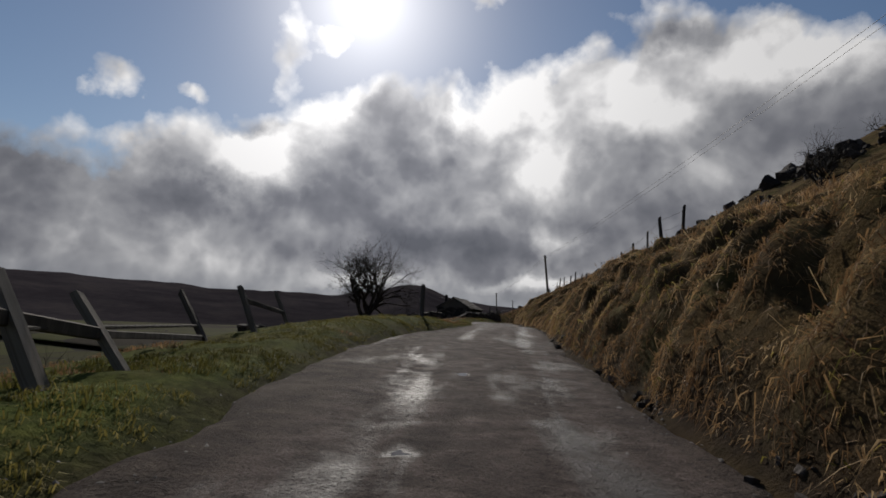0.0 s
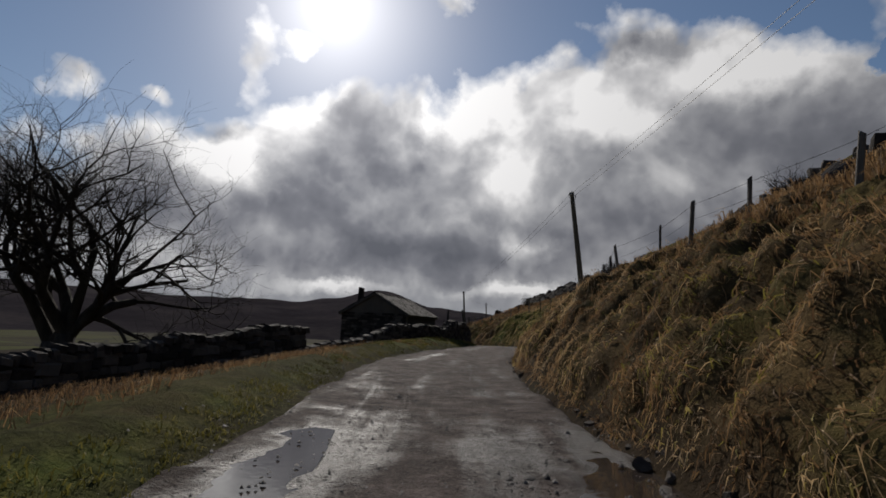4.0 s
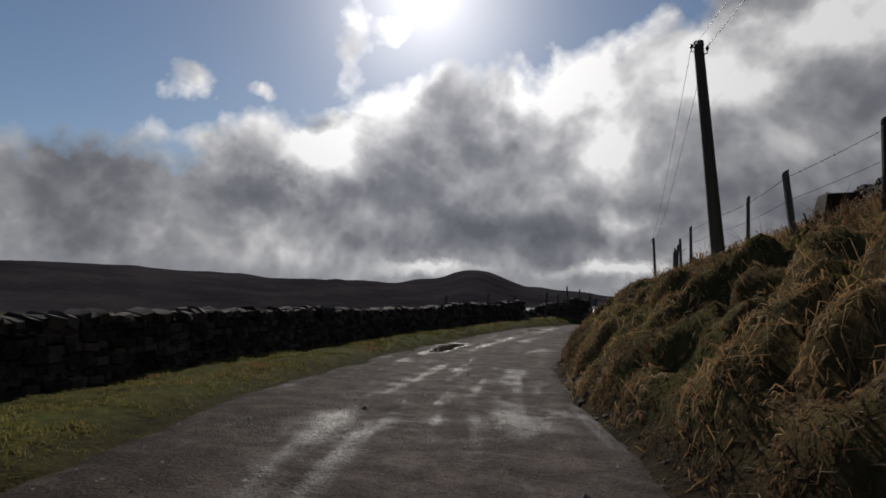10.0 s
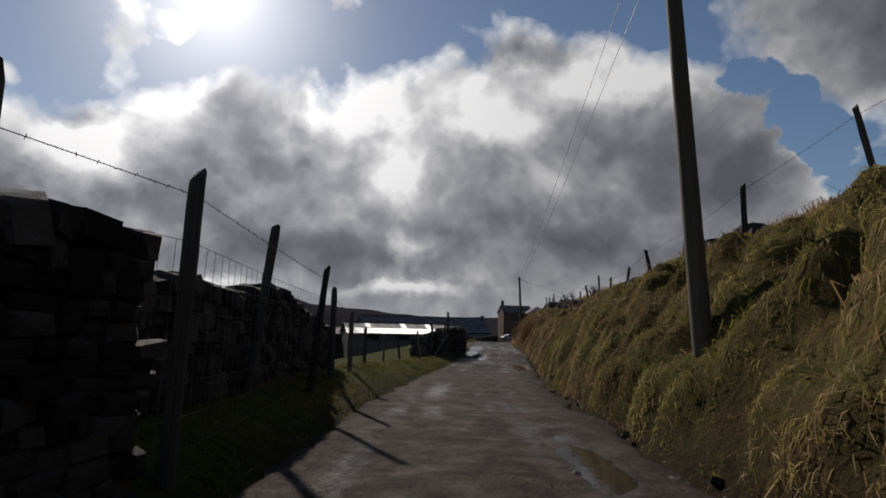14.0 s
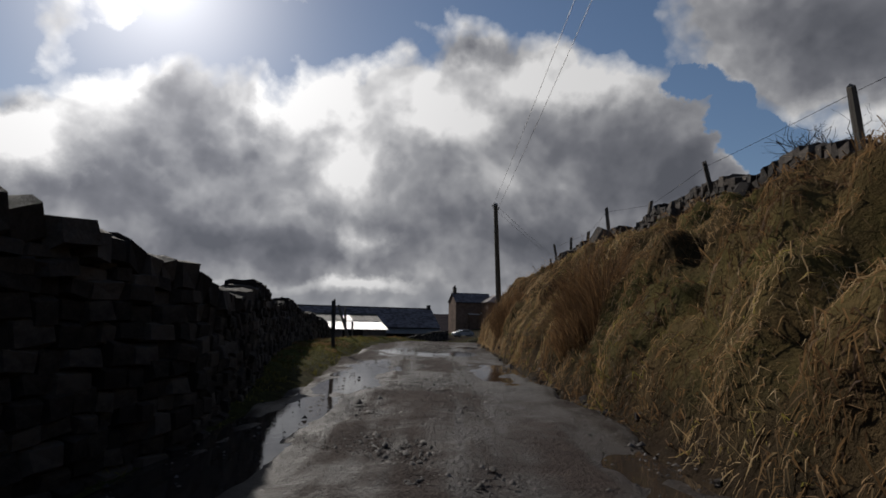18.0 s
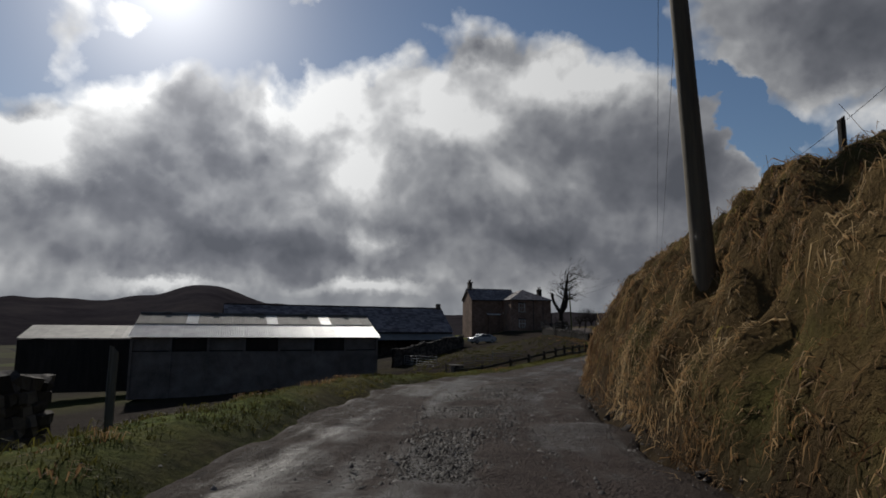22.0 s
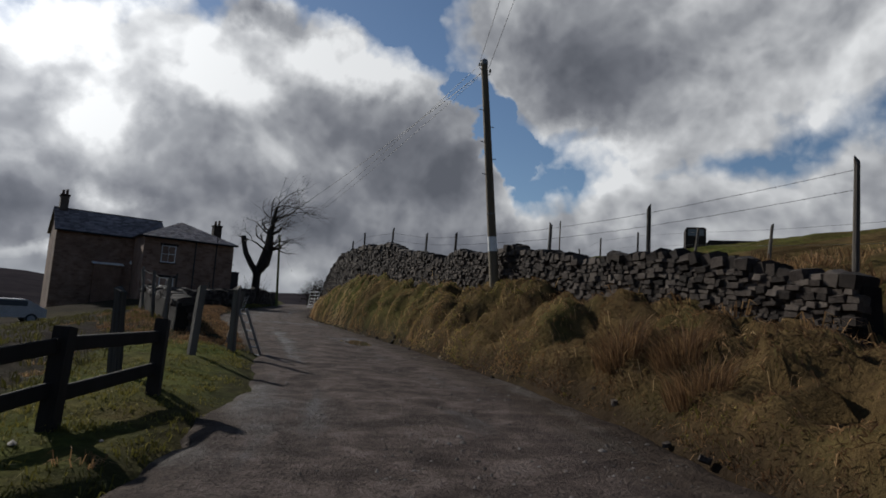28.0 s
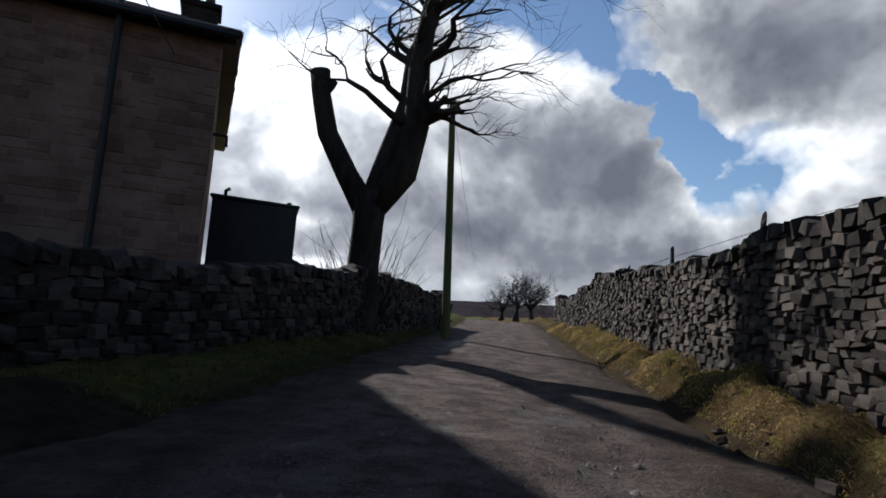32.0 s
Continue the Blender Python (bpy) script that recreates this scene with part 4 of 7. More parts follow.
# ---------------- fence posts ----------------
def post_mesh(kind, variant):
    rng = random.Random(variant * 13 + len(kind))
    g = Geo()
    n = 8 if kind == "round" else 4
    lev = (-.35, 0, .25, .6, .9, 1.0)
    k = 0
    for z in lev:
        for j in range(n):
            q = 2 * math.pi * (j + .5) / n
            r = (.5 if n == 8 else .66) * (1 - .1 * max(z, 0)) * (1 + rng.uniform(-.09, .09))
            g.v.append((math.cos(q) * r, math.sin(q) * r, z + (rng.uniform(-.02, .02) + .03 * math.cos(q + variant) if z == 1.0 else 0)))
    for i in range(len(lev) - 1):
        for j in range(n):
            a, b = i * n + j, i * n + (j + 1) % n
            g.f.append((a, b, b + n, a + n))
    g.f.append(tuple((len(lev) - 1) * n + j for j in range(n)))
    me = bpy.data.meshes.new("fence_post")
    me.from_pydata(g.v, [], g.f)
    me.materials.append(M_WOOD)
    return me


POSTS = {k: [post_mesh(k, i) for i in range(4)] for k in ("round", "split")}


def fence_post(loc, h, thick=.1, kind="round", lean=(0.0, 0.0), rz=0.0, label="", group=""):
    ob = new("fence_post", RNG.choice(POSTS[kind]))
    ob.matrix_basis = Matrix.Translation(loc) @ Matrix.Rotation(lean[0], 4, "X") @ Matrix.Rotation(lean[1], 4, "Y") @ Matrix.Rotation(rz + RNG.uniform(0, 3), 4, "Z") @ Matrix.Diagonal((thick, thick, h, 1))
    tagged(ob, label or "weathered grey wooden fence post in rough grass", "fence post", group)
    return ob


def post_top(ob, f=.94):
    return ob.matrix_basis @ Vector((0, 0, f))


def strand(g, a, b, r=.0035, sag=.02, barbs=False, n=5):
    a, b = Vector(a), Vector(b)
    path = [a.lerp(b, i / n) + Vector((0, 0, -4 * sag * (i / n) * (1 - i / n))) for i in range(n + 1)]
    g.tube(path, r, 3, cap=False)
    if barbs:
        m = int((b - a).length / .16)
        for i in range(1, m):
            t = i / m
            p = a.lerp(b, t) + Vector((0, 0, -4 * sag * t * (1 - t)))
            d = Vector((RNG.uniform(-1, 1), RNG.uniform(-1, 1), RNG.uniform(-1, 1))).normalized() * .02
            g.tube([p - d, p + d], r * .9, 3, cap=False)


def wire_fence(posts, fracs, name, label, barbs=(), netting=False, r=.0035):
    """Strands along a row of posts, each a part, and one panel of netting for every bay."""
    at0 = posts[0].matrix_basis.translation.copy()
    fence = root(name, at0, 0, label, "wire fence")

    def hang(kind, g):
        g.v = [(x - at0.x, y - at0.y, z - at0.z) for x, y, z in g.v]
        part(kind, g, M_WIRE, fence)

    for i, f in enumerate(fracs):
        for p, q in zip(posts, posts[1:]):
            g = Geo()
            strand(g, post_top(p, f), post_top(q, f), r, .015, i in barbs)
            hang("barbed_strand" if i in barbs else "wire_strand", g)
    if netting:
        nets = [.12 + .11 * k for k in range(7)]
        for p, q in zip(posts, posts[1:]):
            g = Geo()
            for f in nets:
                strand(g, post_top(p, f), post_top(q, f), r * .7, .01)
            m = max(2, int((post_top(p) - post_top(q)).length / .17))
            for k in range(1, m):
                a = post_top(p, nets[0]).lerp(post_top(q, nets[0]), k / m)
                b = post_top(p, nets[-1]).lerp(post_top(q, nets[-1]), k / m)
                g.tube([a, a.lerp(b, .5) + Vector((RNG.uniform(-.03, .03), RNG.uniform(-.03, .03), 0)), b], r * .7, 3, cap=False)
            hang("net_panel", g)
    return fence


# ---------------- dry stone walls ----------------
def stone_mesh(seed):
    rng = random.Random(seed)
    g = Geo()
    lay = [(-.5, .8), (-.28, 1.0), (.25, 1.0), (.5, .74)]
    for y, k in lay:
        for x, z in ((-1, -1), (1, -1), (1, 1), (-1, 1)):
            g.v.append((x * .5 * k * (1 + rng.uniform(-.16, .16)), y * (1 + rng.uniform(-.15, .15)), z * .5 * k * (1 + rng.uniform(-.2, .2))))
    for r in range(3):
        for i in range(4):
            j = (i + 1) % 4
            g.f.append((r * 4 + i, r * 4 + j, r * 4 + 4 + j, r * 4 + 4 + i))
    g.f += [(3, 2, 1, 0), (12, 13, 14, 15)]
    me = bpy.data.meshes.new("stone")
    me.from_pydata(g.v, [], g.f)
    me.materials.append(M_STONE)
    return me


STONES = [stone_mesh(i + 3) for i in range(9)]
STONE_V = [np.array([v.co[:] for v in me.vertices]) for me in STONES]
STONE_F = np.array([p.vertices[:] for p in STONES[0].polygons])


def dry_wall(name, line, label, pick=None, thick=.5, course=.125, length=.25, ragged=.12, side=1, sunk=.15, group="", seed=1, rough_ground=True):
    """line: rows of chainage, offset, height. Stones on the face towards the road, copings on top, an earth core.
    pick: the stretch of chainage whose stones are parts of their own."""
    rng = random.Random(seed)
    ls = np.array(line, float)
    n = max(2, int((ls[-1, 0] - ls[0, 0]) / .25)) if abs(ls[-1, 0] - ls[0, 0]) > abs(ls[-1, 1] - ls[0, 1]) else max(2, int(abs(ls[-1, 1] - ls[0, 1]) / .25))
    t = np.linspace(0, 1, n + 1)
    seg = np.concatenate([[0], np.cumsum(np.hypot(np.diff(ls[:, 0]), np.diff(ls[:, 1])))])
    seg /= seg[-1]
    S, U, Hh = (np.interp(t, seg, ls[:, k]) for k in range(3))
    X, Y = plan(S, U)
    Z = height(S, U, rough_ground)
    Z = np.convolve(np.pad(Z, 3, mode="edge"), np.ones(7) / 7, "valid") - sunk
    rag = vnoise(S * .9 + seed, U * .9, seed) * ragged * 2 + vnoise(S * .25, U * .25 + seed, seed + 1) * ragged * 2.5
    Hh = np.maximum(.2, Hh + rag) + sunk
    D = np.stack([np.gradient(X), np.gradient(Y)], 1)
    D /= np.linalg.norm(D, axis=1)[:, None]
    Q = np.stack([D[:, 1], -D[:, 0]], 1) * side          # towards the road
    L = np.concatenate([[0], np.cumsum(np.hypot(np.diff(X), np.diff(Y)))])
    # core
    rows = []
    for k, (w0, w1) in enumerate(((-.5, 0), (-.42, 1), (.30, 1), (.38, 0))):
        hh = Z + (Hh - .06) * w1
        rows.append(np.stack([X + Q[:, 0] * w0 * thick, Y + Q[:, 1] * w0 * thick, hh], 1))
    V = np.stack(rows, 1).reshape(-1, 3)
    F = []
    for i in range(n):
        for k in range(3):
            F.append((i * 4 + k, i * 4 + k + 1, i * 4 + 5 + k, i * 4 + 4 + k))
    F += [(0, 3, 2, 1), (n * 4, n * 4 + 1, n * 4 + 2, n * 4 + 3)]
    core = mesh_object(name, V, F, M_MORTAR)
    tagged(core, label, "stone wall", group, "structure")
    vs, fs, off, made = [], [], 0, 0

    def put(l, zz, lx, ly, lz, w, top=False):
        nonlocal off, made
        gi = lambda a: float(np.interp(l, L, a))
        ang = math.atan2(gi(D[:, 1]), gi(D[:, 0]))
        c = Vector((gi(X) + gi(Q[:, 0]) * w, gi(Y) + gi(Q[:, 1]) * w, zz))
        tilt = rng.uniform(-.15, .15)
        m = Matrix.Translation(c) @ Matrix.Rotation(ang, 4, "Z") @ Matrix.Rotation(tilt * (2.5 if top else 1), 4, "Y") @ Matrix.Rotation(rng.uniform(-.12, .12), 4, "X") @ Matrix.Rotation(math.pi if side > 0 else 0, 4, "Z") @ Matrix.Diagonal((lx, ly, lz, 1))
        i = rng.randrange(9)
        if pick and pick[0] <= gi(S) <= pick[1] and made < 300:
            ob = new("stone", STONES[i])
            ob.parent = core
            ob.matrix_basis = m
            made += 1
            return
        a = np.array(m)
        vs.append(STONE_V[i] @ a[:3, :3].T + a[:3, 3])
        fs.append(STONE_F + off)
        off += len(STONE_V[i])

    zc = 0.0
    hmax = float(Hh.max())
    while zc < hmax - .05:
        ch = course * rng.uniform(.75, 1.3)
        l = rng.uniform(-.2, 0)
        while l < L[-1]:
            ln = length * rng.uniform(.55, 1.6)
            lc = l + ln / 2
            hl = float(np.interp(lc, L, Hh))
            if 0 <= lc <= L[-1] and zc + ch * .5 < hl - .12:
                put(lc, float(np.interp(lc, L, Z)) + zc + ch / 2 + rng.uniform(-.12, .12) * ch, ln * 1.05, .26 * rng.uniform(.85, 1.2), ch * rng.uniform(1.0, 1.3), thick * .33 - zc * .05 + rng.uniform(-.035, .035))
            l += ln
        zc += ch
    l = 0.0
    while l < L[-1]:
        ln = rng.uniform(.14, .34)
        put(l + ln / 2, float(np.interp(l + ln / 2, L, Z + Hh)) - .04, ln, thick * rng.uniform(.85, 1.1), rng.uniform(.16, .3), rng.uniform(-.06, .06) * thick, True)
        l += ln * .95
    if vs:
        ob = mesh_object("stone_courses", np.vstack(vs), np.vstack(fs), M_STONE_ISL, core, "rough grey gritstone courses")
        ob["kind"] = "stuff"
    return core


# ---------------- bare trees ----------------
def grow(g, p, d, r, length, depth, rng, spread=.55, wind=Vector((0, 0, 0)), up=.12, thin=.012, kids=(2, 4), fine=None):
    """A limb that bends, tapers and forks; the thinnest go to fine."""
    steps = 4 if depth > 1 else 3
    path, rad = [p], [r]
    cur, dv = p.copy(), d.normalized()
    for i in range(steps):
        dv = (dv + Vector((rng.gauss(0, .26), rng.gauss(0, .26), rng.gauss(0, .2) + up * .5)) + wind * .12).normalized()
        cur = cur + dv * length / steps
        path.append(cur.copy())
        rad.append(r * (1 - .5 * (i + 1) / steps))
    tgt = fine if (fine is not None and r < .028) else g
    tgt.tube(path, rad, 6 if r > .05 else (4 if r > .02 else 3), cap=depth == 0)
    if depth == 0 or r < thin:
        return
    for k in range(rng.randint(*kids)):
        i = rng.randint(2, steps)
        a = rng.uniform(0, 6.283)
        side = dv.orthogonal().normalized()
        side = Matrix.Rotation(a, 3, dv) @ side
        nd = (dv * rng.uniform(.5, 1.0) + side * spread * rng.uniform(.7, 1.5) + Vector((0, 0, up)) + wind * .35).normalized()
        grow(g, path[i], nd, rad[i] * rng.uniform(.55, .8), length * rng.uniform(.6, .85), depth - 1, rng, spread, wind, up, thin, kids, fine)


def bare_tree(loc, h, r, depth, seed, label, stems=1, spread=.6, wind=(0, 0, 0), kids=(2, 4), name="tree", category="tree", trunk_frac=.3, group=""):
    rng = random.Random(seed)
    t = root(name, loc, 0, label, category, group)
    wind = Vector(wind)
    gt, gl, gf = Geo(), Geo(), Geo()
    for k in range(stems):
        lean = Vector((rng.uniform(-.25, .25), rng.uniform(-.25, .25), 1)) if stems > 1 else Vector((rng.uniform(-.06, .06), rng.uniform(-.06, .06), 1))
        th = h * trunk_frac * rng.uniform(.85, 1.1)
        p0 = Vector((rng.uniform(-.2, .2) * (stems > 1), rng.uniform(-.2, .2) * (stems > 1), -.2))
        path = [p0 + lean * th * q + Vector((rng.uniform(-.03, .03), rng.uniform(-.03, .03), 0)) for q in (0, .15, .4, .7, 1)]
        rads = [r * q for q in (1.5, 1.15, 1.0, .92, .85)]
        gt.tube(path, rads, 9, jit=.06)
        for j in range(rng.randint(4, 5)):
            a = 6.283 * j / 4.5 + rng.uniform(-.4, .4)
            d = Vector((math.cos(a) * spread, math.sin(a) * spread, rng.uniform(.7, 1.2))) + wind * .3
            grow(gl, path[rng.choice((3, 4, 4))], d, r * rng.uniform(.5, .72), h * rng.uniform(.26, .36), depth, rng, spread, wind, .1, .008, kids, gf)
    part("trunk", gt, M_BARK, t, smooth=True)
    part("crown", gl, M_BARK, t, smooth=True)
    if gf.v:
        part("twig_mass", gf, M_BARK, t, "fine bare twigs")["kind"] = "stuff"
    return t


# ---------------- telegraph poles ----------------
def telegraph_pole(base, top, r, material, label, band=False, steps=False, box=False):
    base, top = Vector(base), Vector(top)
    t = root("telegraph_pole", base, 0, label, "telegraph pole", "poles along the lane")
    v = top - base
    g = Geo().tube([Vector((0, 0, -1.2)), v * .02, v * .5, v * .985, v], [r * 1.12, r * 1.1, r * .95, r * .8, r * .7], 10, jit=.02)
    part("shaft", g, material, t, smooth=True)
    g = Geo().tube([v * .985, v * 1.004, v * 1.012], [r * .9, r * .88, r * .3], 10)
    part("cap", g, M_WIRE, t, "grey metal cap")
    for k, off in enumerate((-.16, .16)):
        g = Geo()
        p = v * (.962 - .02 * k)
        g.tube([p, p + Vector((off, 0, .02)), p + Vector((off, 0, .12))], .014, 5)
        b = part("bracket", g, M_WIRE, t)
        g = Geo().tube([p + Vector((off, 0, .1)), p + Vector((off, 0, .14)), p + Vector((off, 0, .19))], [.03, .04, .022], 7)
        part("insulator", g, M_BLACK, b, smooth=True)
    if band:
        g = Geo().tube([v * .175, v * .235], r * 1.09, 12)
        part("band_plate", g, M_WHITE, t, "white plate wrapped round the pole")
        g = Geo().tube([v * .33, v * .335], r * 1.1, 10)
        part("strap", g, M_WIRE, t)
        for k in range(5):
            g = Geo()
            p = v * (.5 + .07 * k)
            s = 1 if k % 2 else -1
            g.tube([p + Vector((s * r * .7, 0, 0)), p + Vector((s * (r + .1), 0, .01))], .012, 5)
            part("step_iron", g, M_WIRE, t)
    if box:
        g = Geo().box(v * .93 + Vector((0, -r * 1.1, 0)), (.14, .1, .24), chamfer=.015)
        part("junction_box", g, M_BLACK, t)
    return t


def cable(a, b, sag, r=.007):
    g = Geo()
    a, b = Vector(a), Vector(b)
    n = 14
    g.tube([a.lerp(b, i / n) + Vector((0, 0, -4 * sag * (i / n) * (1 - i / n))) for i in range(n + 1)], r, 4, cap=False)
    ob = part("overhead_cable", g, M_CABLE)
    tagged(ob, "black overhead telephone cable slung between poles", "cable", "overhead cables")

# ---------------- along the lane: poles, walls, fences, trees ----------------
def on_ground(x, y, guess_s, up=0.0):
    """The ground's height under a place in plan, near a chainage."""
    ss = np.linspace(guess_s - 40, guess_s + 40, 321)
    best = None
    for lo, hi, n in ((-60, 60, 121), (None, None, 61)):
        uu = np.linspace(lo, hi, n) if lo is not None else np.linspace(best[1] - 1.2, best[1] + 1.2, n)
        sg = ss if lo is not None else np.linspace(best[0] - .5, best[0] + .5, 41)
        S, U = np.meshgrid(sg, uu, indexing="ij")
        X, Y = plan(S, U)
        i = int(np.argmin((X - x) ** 2 + (Y - y) ** 2))
        best = (S.ravel()[i], U.ravel()[i])
    return Vector((x, y, float(height(best[0], best[1], False)) + up)), best


def lane_poles():
    spec = [((-15.3, 69.4), (-16.0, 69.6, 9.26), .14, M_POLE, {}), ((-36.7, 117.4), (-37.1, 117.5, 6.83), .13, M_POLE, {}), ((-44.1, 155.8), (-44.4, 155.8, 6.82), .12, M_POLE, {"box": True}),
            ((-47.5, 216.3), (-47.73, 216.38, 6.53), .14, M_POLE, {}), ((-32.4, 271.0), (-33.0, 271.25, 6.9), .118, M_POLE, {"band": True}), ((10.9, 343.2), (10.86, 343.2, 16.71), .12, M_POLE, {}),
            ((-35.5, 322.0), (-35.85, 322.0, 7.14), .13, M_POLE_GREEN, {"box": True})]
    gs = (72, 124, 164, 225, 281, 359, 333)
    names = ("tall dark timber telegraph pole leaning on the grassy bank", "dark timber telegraph pole on the bank above the bend", "dark timber telegraph pole with a junction box on the bank",
             "tall grey timber telegraph pole on the bank", "pale timber pole with a white plate on the grass bank", "slim timber pole on the green skyline", "green mossy timber pole beside the garden wall")
    for k, ((bx, by), top, r, m, kw) in enumerate(spec):
        base, _ = on_ground(bx, by, gs[k])
        telegraph_pole(base, top, r, m, names[k], **kw)
    tops = [Vector(s[1]) for s in spec]
    start = Vector((10, 2, 9.5))
    run = [start, tops[0], tops[1], tops[2], tops[3], tops[4], tops[6]]
    for a, b in zip(run, run[1:]):
        for off in (-.16, .16):
            cable(a + Vector((off, 0, -.15)), b + Vector((off, 0, -.15)), .5)
    cable(tops[4] + Vector((0, 0, -.3)), Vector((-41.0, 313.6, 4.2)), .5, .009)
    cable(tops[6], Vector((-29.5, 380, 6.0)), .6)


lane_poles()


def walls():
    dry_wall("field_wall", [(27, -12.5, .9), (45, -11, 1.0), (57, -8.2, 1.0), (63, -6.4, 1.0)], "low dark dry stone wall below the lane", seed=11, course=.2, length=.42)
    dry_wall("ruined_wall", [(62, -6.6, .3), (66, -5.2, .3), (70, -4.2, .42), (74, -3.3, .72), (78, -2.8, 1.05), (81, -2.5, 1.0), (84, -2.3, .75), (87, -2.2, .5), (89, -2.2, .25)], "tumbledown dry stone wall in shade beside the lane", pick=(72, 84), seed=12, course=.13, length=.24, ragged=.25)
    dry_wall("broken_wall", [(92.5, -5.0, .3), (95, -3.9, .75), (97, -3.0, 1.2), (98.6, -2.5, 1.5), (100.4, -2.0, 1.6)], "dark broken end of dry stone wall at the bend", seed=28, course=.15, length=.3, ragged=.12)
    dry_wall("wall_return", [(100.5, -2.2, 1.15), (101.2, -6.5, 1.0)], "broken end of a dry stone wall", seed=13, side=-1)
    dry_wall("field_wall", [(103, -8.5, .8), (110, -6.8, .95), (121, -5.9, 1.05), (127, -5.3, 1.0), (135, -4.8, 1.0), (142, -4.6, 1.08), (149, -4.2, 1.12)], "long dark dry stone wall beside the grass verge", pick=(126, 137), seed=14, ragged=.05)
    dry_wall("wall_stump", [(155.0, -3.4, .7), (155.8, -3.1, 1.2), (156.8, -2.8, 1.5), (158.6, -2.5, 1.6), (160.4, -2.3, 1.62)], "massive stump of dry stone wall at the road edge", pick=(150, 170), seed=15, ragged=.12, course=.11, length=.21)
    dry_wall("broken_wall", [(160.6, -3.2, 1.3), (164, -3.3, 1.35), (167, -3.4, 1.3), (171.5, -3.7, 1.0)], "dark dry stone wall behind the netting posts", seed=27, course=.14, length=.27, ragged=.12)
    dry_wall("wall_return", [(155.2, -3.5, .7), (154.8, -7.0, .4)], "collapsed dry stone wall running downhill", seed=16, side=-1, ragged=.25)
    dry_wall("lane_wall", [(191.9, -3.0, 1.4), (194, -2.5, 1.5), (199, -2.1, 1.4), (202, -2.6, 1.2), (206, -3.4, 1.05), (210, -4.0, .95), (216, -4.6, .9), (225, -6.0, .85)], "dark dry stone wall tight against the flooded lane", pick=(193, 202), seed=17, ragged=.13, course=.125, length=.25)
    dry_wall("wall_return", [(191.9, -3.2, 1.3), (192.2, -4.6, .9)], "fallen end of a dry stone wall", seed=18, side=-1, ragged=.25)
    dry_wall("garden_wall", [(283, -3.4, .7), (289, -4.4, .85), (300, -6.0, 1.0), (307, -5.3, 1.0), (312.0, -3.6, 1.0)], "mossy dry stone wall below the farmhouse garden", pick=(299, 312), seed=19)
    dry_wall("house_wall", [(320.3, -4.9, 1.2), (323, -4.2, 1.25), (328.5, -3.4, 1.35), (334, -2.8, 1.25), (341, -2.5, 1.1)], "dry stone wall in front of the farmhouse", pick=(320, 332), seed=20)
    dry_wall("bank_wall", [(274, 6.2, .75), (278, 5.3, .85), (283, 4.7, .95), (290, 4.3, 1.2), (294, 4.0, 1.35), (298, 3.75, 1.6), (304, 3.65, 1.8), (308, 3.65, 1.75), (311, 3.65, 1.75)], "brown gritstone dry wall along the top of the bank", pick=(281, 286), side=-1, seed=21, course=.09, length=.17, ragged=.08)
    dry_wall("roadside_wall", [(311, 3.65, 1.75), (316, 3.65, 1.9), (320, 3.65, 2.05), (325, 3.7, 1.8), (334, 3.7, 1.7), (350, 3.7, 1.4)], "tall gritstone dry wall with rough copings beside the lane", pick=(315, 325), side=-1, seed=22, course=.1, length=.19, ragged=.08)
    dry_wall("crest_wall", [(150, 7.2, .35), (160, 7.0, .4), (172, 6.6, .4), (190, 6.6, .4), (208, 6.2, .42), (225, 6.0, .55), (237, 5.9, .45)], "ruined dark wall along the crest of the bank", side=-1, seed=23, ragged=.2, course=.12, length=.22)
    dry_wall("hill_wall", [(96, 12.5, .8), (120, 16, .8), (150, 13, .8)], "dark wall on the hillside", side=-1, seed=24, ragged=.3, course=.25, length=.5)
    dry_wall("yard_wall", [(281, -24.5, 1.8), (292, -21, 1.8), (304, -17.5, 1.6)], "dark retaining wall of the farmyard", seed=25, course=.2, length=.45)
    dry_wall("field_wall", [(258, 17.5, .6), (267, 14, .7), (275, 9.5, .8)], "dark field wall above the grass slope", side=-1, seed=26, ragged=.2)


walls()


def pillar():
    t = at(312.4, -3.1)
    r = root("wall_pillar", t, heading(312), "squared rubble end pillar of the garden wall", "stone pillar")
    g = Geo().box((0, 0, .5), (.42, .42, 1.1))
    part("core", g, M_MORTAR, r)
    z = 0.0
    k = 0
    while z < 1.1:
        h = RNG.uniform(.13, .2)
        for sx, sy in ((-.13, -.13), (.14, -.12), (.13, .14), (-.14, .12)):
            g = Geo().box((sx * (1.1 if k % 2 else 1.0), sy, z + h / 2), (.3, .3, h * .97), rz=RNG.uniform(-.1, .1), jit=.12, chamfer=.03)
            part("stone", g, M_STONE, r)
        z += h
        k += 1
    g = Geo().box((0, 0, z + .06), (.62, .6, .14), rz=.1, jit=.15, chamfer=.04)
    part("coping", g, M_STONE, r)


pillar()


